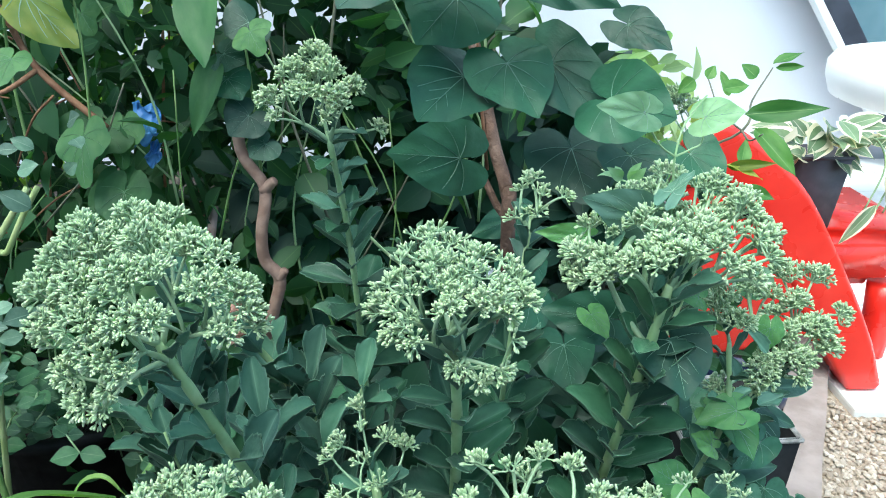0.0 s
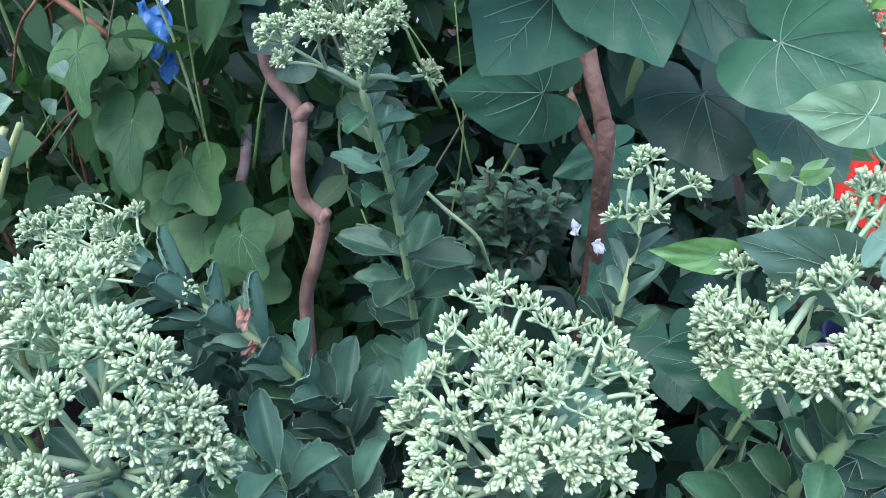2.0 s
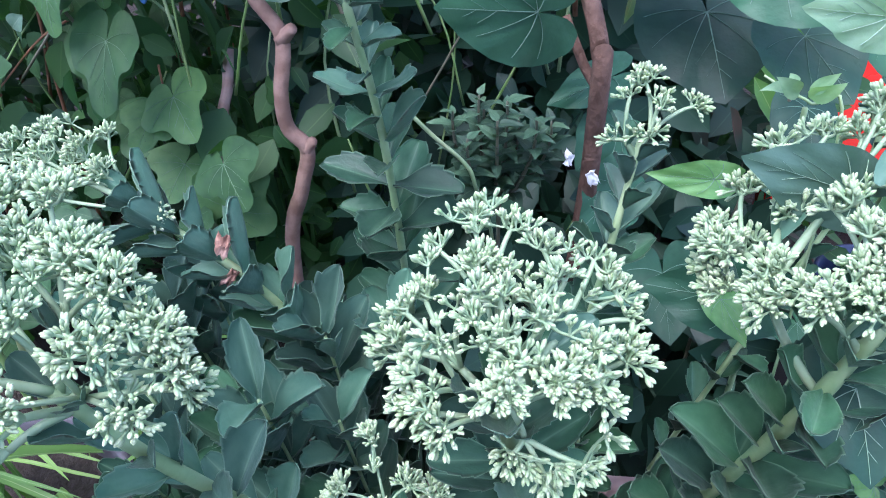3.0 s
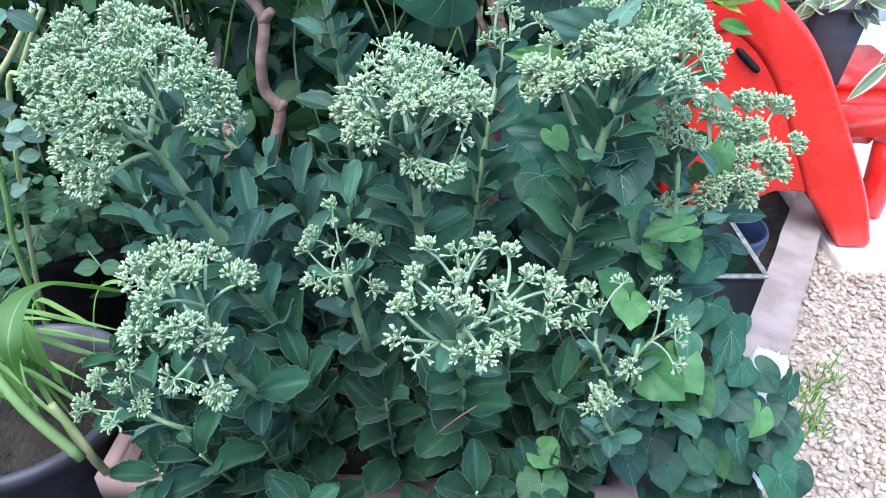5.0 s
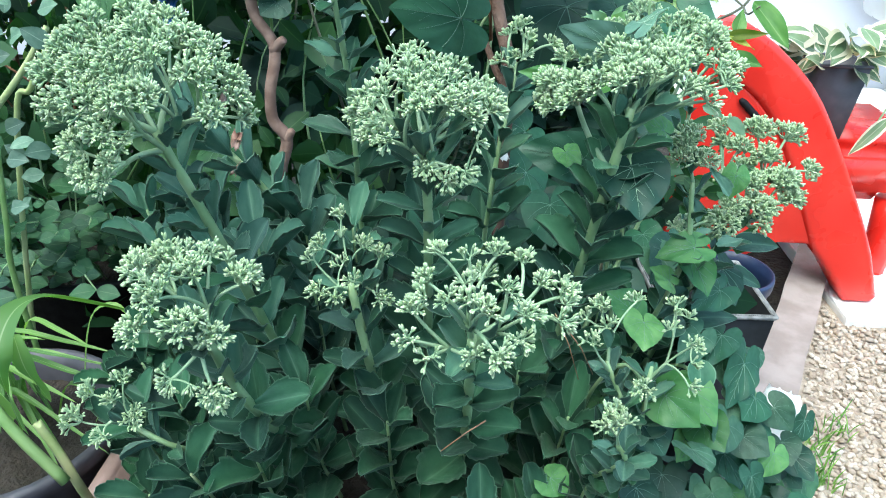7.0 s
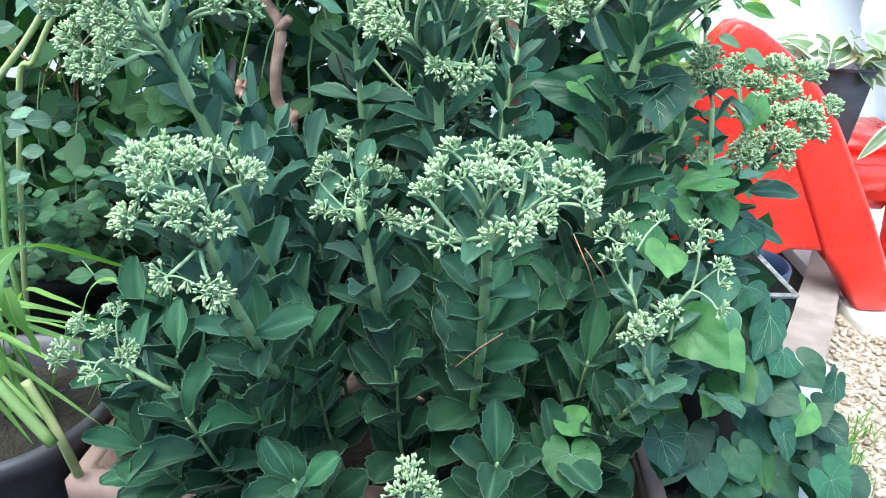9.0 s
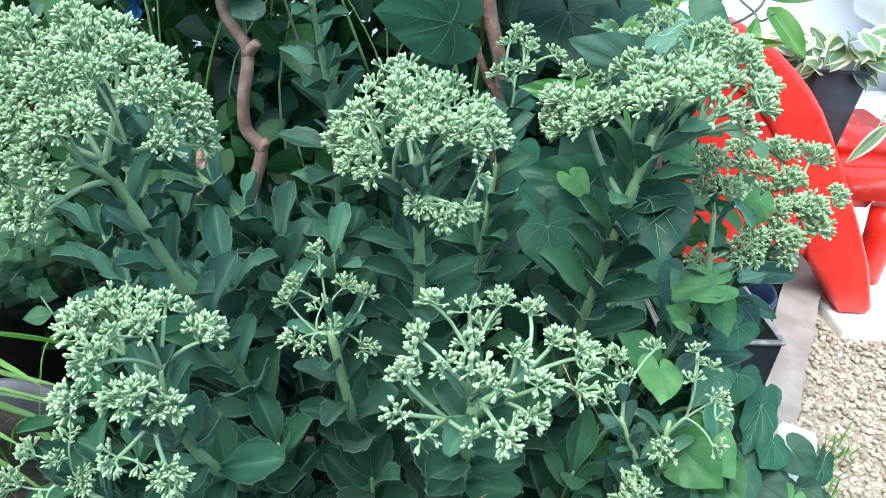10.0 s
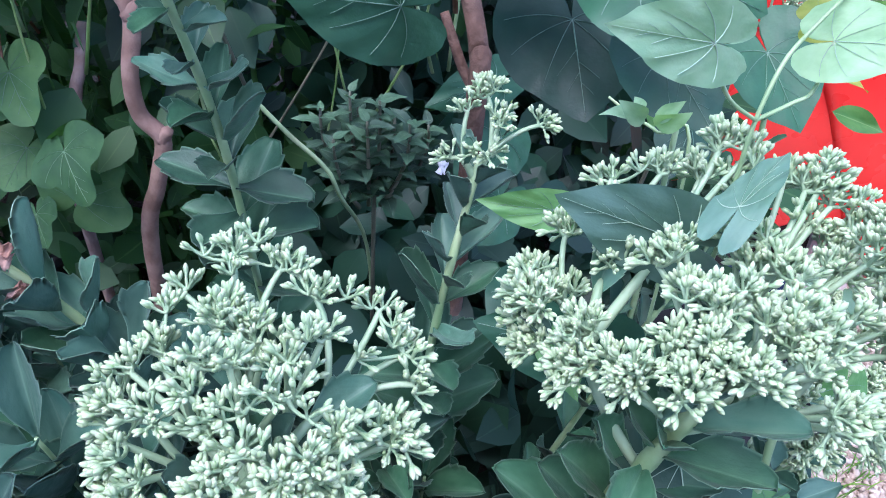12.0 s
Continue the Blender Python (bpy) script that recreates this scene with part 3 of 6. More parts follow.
slabs = thing("pavement", (1.2, 1.5, 0), "white square paving tiles beside the gravel", "pavement", kind="structure")
slab_me = box_mesh("tile", SLAB, (0.396, 0.396, 0.03), 0.006)
for i in range(7):
    for j in range(4):
        x0, y0 = 0.735 + 0.2 + i * 0.4, 1.06 + 0.2 + j * 0.4
        part("tile", slab_me, slabs, pose(x0, y0, 0.002 + 0.001 * ((i * 3 + j) % 3), 0, 0, 1.5 * math.sin(i * 5 + j)))


def pebble_mesh(seed):
    r = random.Random(seed)
    bm = bmesh.new()
    bmesh.ops.create_icosphere(bm, subdivisions=1, radius=1)
    sx, sy, sz = r.uniform(0.85, 1.3), r.uniform(0.7, 1.0), r.uniform(0.45, 0.75)
    for v in bm.verts:
        k = 1 + 0.6 * noise.noise(v.co * 1.6 + Vector((seed * 3.1, 0, 0)))
        v.co = Vector((v.co.x * sx, v.co.y * sy, v.co.z * sz)) * k
    bmesh.ops.dissolve_limit(bm, angle_limit=radians(14), verts=bm.verts[:], edges=bm.edges[:])
    bmesh.ops.triangulate(bm, faces=bm.faces[:])
    return from_bmesh(bm, "pebble", PEBBLE, smooth=False)


# ---- red plastic chair ----
def extruded(name, outline, mat, thick, bevel, y0):
    """A rounded plate from an outline in x and z, its face toward the camera at y0."""
    bm = bmesh.new()
    vs = [bm.verts.new((x, y0, z)) for x, z in outline]
    f = bm.faces.new(vs)
    r = bmesh.ops.extrude_face_region(bm, geom=[f])
    bmesh.ops.translate(bm, verts=[e for e in r["geom"] if isinstance(e, bmesh.types.BMVert)], vec=(0, thick, 0))
    bmesh.ops.recalc_face_normals(bm, faces=bm.faces[:])
    bmesh.ops.bevel(bm, geom=[e for e in bm.edges if abs(e.verts[0].co.y - e.verts[1].co.y) < 1e-5], offset=bevel, segments=4, affect="EDGES", profile=0.5, clamp_overlap=True)
    me = from_bmesh(bm, name, mat)
    return me


def curve2(pts, n=2):
    return [(p.x, p.y) for p in smooth_line([(x, z, 0) for x, z in pts], n)]


chair = thing("plastic_chair", (0.62, 1.2, 0.0), "moulded red plastic childs chair standing on tiles", "chair")
outer = curve2([(0.410, 0.40), (0.412, 0.455), (0.446, 0.508), (0.492, 0.498), (0.565, 0.445), (0.620, 0.387), (0.672, 0.306), (0.725, 0.215), (0.777, 0.118), (0.810, 0.030)])
inner = [(0.800, 0.018), (0.752, 0.018), (0.708, 0.079), (0.672, 0.118)]
rim_in = curve2([(0.660, 0.135), (0.600, 0.255), (0.555, 0.335), (0.515, 0.385), (0.470, 0.415)])
part("side_panel", extruded("side_panel", outer + inner + rim_in, RED, 0.075, 0.012, 1.115), chair, None).matrix_basis = Matrix.Translation((-0.62, -1.2, 0))
part("back_panel", extruded("back_panel", curve2([(0.40, 0.08), (0.405, 0.42), (0.44, 0.46)]) + curve2([(0.50, 0.405), (0.56, 0.345), (0.63, 0.235), (0.685, 0.125)]) + [(0.66, 0.128), (0.61, 0.128), (0.56, 0.10)], RED, 0.05, 0.010, 1.1215), chair, None).matrix_basis = Matrix.Translation((-0.62, -1.2, 0))
bm = bmesh.new()
bmesh.ops.create_cube(bm, size=1)
bmesh.ops.scale(bm, vec=(0.30, 0.30, 0.135), verts=bm.verts)
for v in bm.verts:
    if v.co.z < 0:
        v.co.x *= 0.72
        v.co.y *= 0.72
bmesh.ops.bevel(bm, geom=bm.edges[:], offset=0.035, segments=5, affect="EDGES")
part("seat", from_bmesh(bm, "seat", RED), chair, pose(0.76, 1.35, 0.225), "wide rounded red seat")
# black bar drawn in place of the dark gap of the slot
g = Geo()
tube(g, smooth_line([(0.486, 1.118, 0.388), (0.5065, 1.118, 0.37), (0.527, 1.118, 0.352)], 4), [0.004, 0.006, 0.006, 0.006, 0.006, 0.006, 0.006, 0.006, 0.004], 8)
part("slot_trim", g.mesh("slot_trim", [BLACK]), chair, Matrix(), "black bar in the slot, standing in for its dark gap")
for x, y in ((0.66, 1.46), (0.86, 1.46), (0.86, 1.25)):
    g = Geo()
    tube(g, [(x, y, 0.018), (x, y, 0.06), (x, y, 0.12), (x, y, 0.17)], [0.024, 0.026, 0.03, 0.034], 12)
    part("leg", g.mesh("leg", [RED]), chair, Matrix())


# ---- pots ----
def square_pot(name, at, top, bottom, height, turn, mat, rim_mat, label, soil=True):
    root = thing(name, at, label, "plant pot")
    def shell(t, b, z0, z1, wall_t):
        bm = bmesh.new()
        lo = [bm.verts.new((sx * b / 2, sy * b / 2, z0)) for sx, sy in ((-1, -1), (1, -1), (1, 1), (-1, 1))]
        hi = [bm.verts.new((sx * t / 2, sy * t / 2, z1)) for sx, sy in ((-1, -1), (1, -1), (1, 1), (-1, 1))]
        hin = [bm.verts.new((sx * (t / 2 - wall_t), sy * (t / 2 - wall_t), z1)) for sx, sy in ((-1, -1), (1, -1), (1, 1), (-1, 1))]
        lin = [bm.verts.new((sx * (b / 2 - wall_t), sy * (b / 2 - wall_t), z0 + wall_t)) for sx, sy in ((-1, -1), (1, -1), (1, 1), (-1, 1))]
        for k in range(4):
            j = (k + 1) % 4
            bm.faces.new((lo[k], lo[j], hi[j], hi[k]))
            bm.faces.new((hi[k], hi[j], hin[j], hin[k]))
            bm.faces.new((hin[k], hin[j], lin[j], lin[k]))
        bm.faces.new(lo[::-1])
        bm.faces.new(lin)
        bmesh.ops.bevel(bm, geom=[e for e in bm.edges], offset=min(0.006, wall_t * 0.4), segments=2, affect="EDGES")
        return bm
    m = pose(*at, 0, 0, turn)
    part("body", from_bmesh(shell(top, bottom, 0, height, 0.003), "body", mat), root, m)
    bm = shell(top + 0.006, top + 0.004, height - 0.005, height + 0.001, 0.004)
    doomed = [f for f in bm.faces if abs(f.normal.z) > 0.9 and f.calc_area() > 0.25 * top * top]
    bmesh.ops.delete(bm, geom=doomed, context="FACES")
    part("rim", from_bmesh(bm, "rim", rim_mat), root, m, "dusty grey lip")
    if soil:
        bm = bmesh.new()
        bmesh.ops.create_grid(bm, x_segments=14, y_segments=14, size=(top - 0.012) / 2)
        for v in bm.verts:
            v.co.z = height - 0.05 + 0.006 * noise.noise(v.co * 60)
        part("soil", from_bmesh(bm, "soil", SOIL), root, m, "dry crumbly potting soil")
    return root


def round_pot(name, at, r_top, r_bot, height, mat, label, tilt=0.0):
    root = thing(name, at, label, "plant pot")
    prof = [(r_bot * 0.92, 0), (r_bot, 0.004), (r_top * 0.97, height - 0.02), (r_top * 1.03, height - 0.018), (r_top * 1.05, height - 0.004), (r_top * 1.03, height), (r_top * 0.97, height), (r_top * 0.94, height - 0.02), (r_bot * 0.93, 0.01)]
    g = Geo()
    n = 40
    rings = [[g.add((r * math.cos(2 * math.pi * k / n), r * math.sin(2 * math.pi * k / n), z)) for k in range(n)] for r, z in prof]
    for a, b in zip(rings, rings[1:]):
        for k in range(n):
            g.face((a[k], a[(k + 1) % n], b[(k + 1) % n], b[k]))
    g.face(rings[0][::-1])
    m = pose(*at, tilt, 0, 0)
    part("body", g.mesh("body", [mat]), root, m)
    g = Geo()
    c = g.add((0, 0, height - 0.03))
    prev = None
    for q in (0.5, 1.0):
        cur = [g.add((r_top * 0.95 * q * math.cos(2 * math.pi * k / n), r_top * 0.95 * q * math.sin(2 * math.pi * k / n), height - 0.035 + 0.01 * noise.noise((k * 1.3, q * 5, 1)))) for k in range(n)]
        for k in range(n):
            g.face((c, cur[k], cur[(k + 1) % n]) if prev is None else (prev[k], cur[k], cur[(k + 1) % n], prev[(k + 1) % n]))
        prev = cur
    part("soil", g.mesh("soil", [SOIL]), root, m, "dark potting soil")
    return root


square_pot("square_pot", (0.338, 0.690, 0.0), 0.125, 0.095, 0.284, 3, BLACK, DUSTY, "black square plastic pot with a dusty rim")
round_pot("round_pot", (0.415, 0.815, 0.0), 0.055, 0.045, 0.24, NAVY, "dark navy round plastic pot behind the square pot")
square_pot("hoya_pot", (0.682, 1.255, 0.293), 0.088, 0.062, 0.135, 0, CHARCOAL, CHARCOAL, "charcoal tapered plastic pot standing on the red seat")
round_pot("black_tub", (-0.50, 0.90, 0.0), 0.16, 0.13, 0.20, BLACK, "large black plastic tub of leafy plants")
round_pot("grass_pot", (-0.40, 0.47, 0.0), 0.115, 0.09, 0.215, CHARCOAL, "dark grey round plastic pot with a broad-bladed plant")


def trough():
    """The clay trough that the stonecrop grows in."""
    root = thing("clay_trough", (-0.025, 0.478, 0.0), "pinkish clay trough planted with stonecrop", "planter")
    bm = bmesh.new()
    w, d, h, t = 0.50, 0.18, 0.20, 0.014
    def ring(sx, sy, z):
        return [bm.verts.new((a * sx / 2, b * sy / 2, z)) for a, b in ((-1, -1), (1, -1), (1, 1), (-1, 1))]
    rs = [ring(w * 0.92, d * 0.86, 0), ring(w * 0.97, d * 0.95, h - 0.035), ring(w + 0.012, d + 0.012, h - 0.033), ring(w + 0.012, d + 0.012, h), ring(w - 2 * t, d - 2 * t, h), ring(w * 0.9 - 2 * t, d * 0.85 - 2 * t, 0.03)]
    for a, b in zip(rs, rs[1:]):
        for k in range(4):
            bm.faces.new((a[k], a[(k + 1) % 4], b[(k + 1) % 4], b[k]))
    bm.faces.new(rs[0][::-1])
    bm.faces.new(rs[-1])
    bmesh.ops.bevel(bm, geom=bm.edges[:], offset=0.004, segments=2, affect="EDGES")
    m = pose(-0.025, 0.478, 0.0)
    part("body", from_bmesh(bm, "body", CLAY), root, m)
    bm = bmesh.new()
    bmesh.ops.create_grid(bm, x_segments=50, y_segments=20, size=0.5)
    bmesh.ops.scale(bm, vec=(w - 0.04, d - 0.04, 1), verts=bm.verts)
    for v in bm.verts:
        v.co.z = 0.185 + 0.006 * noise.noise(v.co * 50) + 0.004 * noise.noise(v.co * 140)
    part("soil", from_bmesh(bm, "soil", SOIL), root, m, "brown soil with dry leaf litter")


trough()

# ---- flowering stonecrop ----
sedum("tall stonecrop stem with a broad domed head of pale green buds",
    (-0.1236, 0.329, 0.5775), (-0.1056, 0.346, 0.5098), (-0.06, 0.47, 0.2), (0.024, 0.050), [
    (-0.1404, 0.3621, 0.6395, 0.0117), (-0.1241, 0.3671, 0.6371, 0.0104), (-0.1631, 0.3494, 0.6359, 0.0114), (-0.1555, 0.3474, 0.6236, 0.0144),
    (-0.1283, 0.3429, 0.6322, 0.0141), (-0.1049, 0.343, 0.632, 0.0126), (-0.0885, 0.3345, 0.6266, 0.0111), (-0.1721, 0.3384, 0.6252, 0.0127),
    (-0.1775, 0.3259, 0.6125, 0.0125), (-0.1563, 0.3195, 0.6162, 0.0136), (-0.1318, 0.3115, 0.6239, 0.0131), (-0.1129, 0.3143, 0.6284, 0.0105),
    (-0.0895, 0.3144, 0.6188, 0.0119), (-0.0743, 0.3289, 0.6134, 0.0111), (-0.1727, 0.315, 0.5962, 0.0123), (-0.1475, 0.3014, 0.6052, 0.0131),
    (-0.125, 0.295, 0.6094, 0.0114), (-0.1116, 0.2959, 0.6119, 0.0102), (-0.1383, 0.2932, 0.5917, 0.0116), (-0.1619, 0.3026, 0.5782, 0.0108),
    (-0.1272, 0.2896, 0.5848, 0.009), (-0.0788, 0.3063, 0.5985, 0.0092), (-0.0665, 0.3234, 0.5937, 0.0083), (-0.1537, 0.292, 0.5662, 0.0093)] + [
    (-0.1432, 0.2909, 0.5604, 0.008), (-0.0707, 0.3217, 0.6047, 0.0095)], gap=1.2, waxy=0.6)
sedum("stonecrop stem with a round open head of cream-green buds",
    (0.0313, 0.3378, 0.5777), (0.0346, 0.3553, 0.5126), (0.03, 0.47, 0.2), (0.028, 0.052), [
    (0.0169, 0.3926, 0.616, 0.0074), (0.0313, 0.3936, 0.6113, 0.0067), (0.0429, 0.3851, 0.609, 0.0066), (0.0502, 0.3596, 0.6161, 0.0055),
    (0.0046, 0.3792, 0.61, 0.0051), (0.018, 0.3659, 0.6134, 0.0072), (0.0006, 0.3655, 0.6007, 0.0075), (-0.0052, 0.3576, 0.5995, 0.0061),
    (0.0168, 0.3462, 0.6129, 0.0067), (0.0285, 0.3467, 0.6179, 0.0052), (0.035, 0.336, 0.6139, 0.006), (0.0083, 0.339, 0.6056, 0.0066),
    (0.0009, 0.3353, 0.597, 0.0056), (0.0249, 0.3328, 0.6103, 0.0066), (0.0356, 0.3272, 0.6098, 0.0054), (0.0454, 0.3407, 0.6147, 0.0057),
    (0.0625, 0.3876, 0.6021, 0.0054), (0.0729, 0.378, 0.595, 0.007), (0.0755, 0.3689, 0.5895, 0.0046), (0.0597, 0.3393, 0.6065, 0.0062),
    (0.0704, 0.3441, 0.6004, 0.0046), (0.0543, 0.3306, 0.6053, 0.006), (0.0472, 0.3236, 0.6068, 0.0041), (0.0069, 0.3253, 0.5936, 0.0057)] + [
    (0.0273, 0.3175, 0.6032, 0.0038), (-0.0096, 0.3504, 0.5891, 0.0095), (-0.001, 0.3272, 0.5837, 0.0084), (0.0115, 0.3180, 0.5860, 0.0080),
    (0.0610, 0.3235, 0.5990, 0.0076), (0.0735, 0.3440, 0.5975, 0.0080), (0.0309, 0.3170, 0.6060, 0.0076),
    (0.0462, 0.3185, 0.6060, 0.0070), (0.0335, 0.3216, 0.5665, 0.0072), (0.0490, 0.3200, 0.5570, 0.0075), (0.0620, 0.3220, 0.5655, 0.0070),
    (0.022, 0.372, 0.613, 0.0066), (0.029, 0.366, 0.611, 0.0056), (0.042, 0.35, 0.615, 0.0056), (0.025, 0.372, 0.605, 0.006), (0.032, 0.36, 0.603, 0.0056), (0.044, 0.362, 0.598, 0.005)], gap=0.8)
sedum("slim stonecrop stem with a small young bud head",
    (0.0912, 0.4969, 0.5851), (0.0784, 0.4813, 0.5011), (0.06, 0.56, 0.2), (0.022, 0.05), [
    (0.0921, 0.5139, 0.6130, 0.0080), (0.0985, 0.5027, 0.6070, 0.0072), (0.0841, 0.5033, 0.6080, 0.0055), (0.1190, 0.5120, 0.6000, 0.0074),
    (0.0964, 0.4872, 0.5950, 0.0058), (0.0760, 0.4940, 0.5890, 0.0058)], sparse=1, stem_r=0.0026, gap=0.78)
sedum("stout stonecrop stem with a wide double head of pale buds",
    (0.1544, 0.364, 0.5932), (0.1471, 0.3813, 0.5181), (0.12, 0.48, 0.2), (0.028, 0.052), [
    (0.1184, 0.4248, 0.6094, 0.0075), (0.1294, 0.4264, 0.6117, 0.0056), (0.1061, 0.4138, 0.6001, 0.0074), (0.1032, 0.4013, 0.5912, 0.0064),
    (0.1065, 0.3923, 0.5852, 0.0054), (0.1196, 0.4095, 0.5955, 0.0089), (0.1326, 0.4083, 0.6124, 0.0079), (0.1223, 0.3831, 0.6063, 0.0082),
    (0.1166, 0.3766, 0.5982, 0.0066), (0.1283, 0.3659, 0.6068, 0.0074), (0.1302, 0.3567, 0.6062, 0.0048), (0.138, 0.3609, 0.6136, 0.0059),
    (0.1411, 0.3987, 0.6212, 0.0067), (0.1489, 0.3995, 0.6267, 0.0041), (0.1488, 0.3826, 0.623, 0.0075), (0.1425, 0.3685, 0.619, 0.0063),
    (0.1522, 0.3678, 0.6208, 0.0071), (0.1497, 0.3588, 0.6174, 0.0061), (0.1584, 0.356, 0.6195, 0.005), (0.1645, 0.3811, 0.6262, 0.0069),
    (0.1682, 0.4132, 0.6212, 0.0084), (0.1757, 0.428, 0.6266, 0.0051), (0.1684, 0.3707, 0.6239, 0.0071), (0.1761, 0.3738, 0.626, 0.006)] + [
    (0.1318, 0.4356, 0.6238, 0.006), (0.1496, 0.4374, 0.6288, 0.0078), (0.1619, 0.4351, 0.6293, 0.0077), (0.167, 0.4391, 0.6401, 0.0076),
    (0.1753, 0.4352, 0.6391, 0.0057), (0.1923, 0.4263, 0.6338, 0.0074), (0.2, 0.421, 0.6318, 0.0073), (0.2066, 0.4129, 0.6255, 0.0078),
    (0.2001, 0.4131, 0.6202, 0.0084), (0.1936, 0.4189, 0.624, 0.0067), (0.1999, 0.3991, 0.6207, 0.0067), (0.1816, 0.364, 0.622, 0.0061),
    (0.1777, 0.3554, 0.6204, 0.0045), (0.1947, 0.3754, 0.6224, 0.0061), (0.1071, 0.3991, 0.6004, 0.0109), (0.1061, 0.3919, 0.5857, 0.0095),
    (0.1157, 0.3694, 0.597, 0.0089), (0.2096, 0.3816, 0.6182, 0.0102), (0.2101, 0.3626, 0.6133, 0.0073), (0.1949, 0.3444, 0.6081, 0.007),
    (0.1818, 0.347, 0.615, 0.0083), (0.13, 0.3602, 0.6108, 0.0086), (0.1447, 0.3529, 0.6152, 0.0084), (0.2039, 0.3955, 0.6318, 0.0104)] + [
    (0.208, 0.39, 0.626, 0.0085), (0.221, 0.392, 0.615, 0.0085), (0.211, 0.376, 0.611, 0.008), (0.198, 0.428, 0.637, 0.0075),
    (0.186, 0.43, 0.634, 0.007), (0.172, 0.4, 0.62, 0.0078), (0.182, 0.395, 0.623, 0.0075), (0.155, 0.375, 0.625, 0.0075),
    (0.16, 0.352, 0.621, 0.0078), (0.175, 0.365, 0.621, 0.0075), (0.21, 0.41, 0.633, 0.008)], gap=0.62, arm=(0.125, 0.388, 0.587), waxy=9)
sedum("low stonecrop stem with loose bud clusters on side branches",
    (-0.086, 0.261, 0.495), (-0.077, 0.29, 0.418), (-0.07, 0.44, 0.2), (0.026, 0.054), [
    (-0.119, 0.267, 0.524, 0.0107), (-0.109, 0.284, 0.523, 0.0117), (-0.088, 0.269, 0.524, 0.0107), (-0.085, 0.292, 0.524, 0.0069),
    (-0.102, 0.245, 0.521, 0.0107), (-0.114, 0.24, 0.502, 0.0103), (-0.083, 0.235, 0.51, 0.0111), (-0.07, 0.242, 0.5, 0.0097),
    (-0.062, 0.282, 0.513, 0.0111), (-0.097, 0.232, 0.472, 0.0075), (-0.068, 0.23, 0.465, 0.0104), (-0.112, 0.283, 0.509, 0.0113)])
sedum("short stonecrop stem with a few sparse green bud clusters",
    (-0.015, 0.343, 0.472), (-0.0069, 0.3544, 0.4056), (0.0, 0.46, 0.2), (0.028, 0.052), [
    (-0.0257, 0.369, 0.5129, 0.0083), (-0.0378, 0.3502, 0.4996, 0.0089), (-0.0078, 0.3571, 0.4988, 0.0082), (0.0041, 0.3597, 0.4916, 0.0091),
    (-0.0366, 0.3266, 0.4753, 0.008), (-0.0229, 0.3221, 0.476, 0.0072), (-0.0108, 0.3278, 0.4859, 0.0065), (0.0087, 0.3293, 0.4712, 0.008),
    (-0.0222, 0.3502, 0.4868, 0.0067), (-0.0429, 0.3505, 0.4897, 0.0067)], sparse=1, young=True)
sedum("stonecrop stem with a wide loose umbel of pale buds",
    (0.066, 0.259, 0.495), (0.066, 0.319, 0.39), (0.06, 0.43, 0.2), (0.028, 0.056), [
    (0.044, 0.296, 0.529, 0.0079), (0.062, 0.291, 0.529, 0.0066), (0.079, 0.303, 0.528, 0.0087), (0.093, 0.295, 0.528, 0.0079),
    (0.038, 0.272, 0.525, 0.0081), (0.104, 0.275, 0.525, 0.0087), (0.064, 0.26, 0.531, 0.0067), (0.083, 0.251, 0.534, 0.0076),
    (0.116, 0.269, 0.521, 0.008), (0.033, 0.247, 0.52, 0.0082), (0.052, 0.242, 0.531, 0.0059), (0.072, 0.232, 0.531, 0.0083),
    (0.094, 0.237, 0.527, 0.0079), (0.114, 0.249, 0.516, 0.0077), (0.031, 0.236, 0.509, 0.0076), (0.043, 0.232, 0.499, 0.0059),
    (0.068, 0.226, 0.506, 0.0063), (0.08, 0.222, 0.51, 0.0088), (0.091, 0.231, 0.514, 0.0068), (0.066, 0.238, 0.533, 0.0058),
    (0.072, 0.306, 0.511, 0.0082)], sparse=1)
sedum("tallest stonecrop stem with a round bud head above the rest",
    (-0.0648, 0.5621, 0.6344), (-0.0575, 0.5980, 0.5200), (-0.05, 0.66, 0.15), (0.022, 0.055), [
    (-0.0722, 0.5816, 0.6959, 0.0119), (-0.0924, 0.5704, 0.684, 0.0131), (-0.062, 0.5661, 0.6834, 0.0138), (-0.1087, 0.5514, 0.6659, 0.012),
    (-0.081, 0.5441, 0.6715, 0.0135), (-0.0537, 0.5435, 0.6669, 0.0143), (-0.0409, 0.5578, 0.674, 0.0103), (-0.1045, 0.5459, 0.6519, 0.0077),
    (-0.0605, 0.5401, 0.6541, 0.0085), (-0.0803, 0.5937, 0.6734, 0.016), (-0.0218, 0.5562, 0.6418, 0.0083)], gap=0.92, stem_r=0.0036, lift=-0.38)
sedum("low leaning stonecrop stem with small bud tufts",
    (-0.1746, 0.3114, 0.3729), (-0.1407, 0.3141, 0.347), (-0.1, 0.44, 0.2), (0.018, 0.04), [
    (-0.194, 0.3115, 0.3974, 0.0093), (-0.1701, 0.3172, 0.4058, 0.0085), (-0.2034, 0.3021, 0.38, 0.0108), (-0.1595, 0.305, 0.3808, 0.0093),
    (-0.1822, 0.2932, 0.3712, 0.0076), (-0.1783, 0.3105, 0.3935, 0.007)], sparse=1, young=True, stem_r=0.0026)
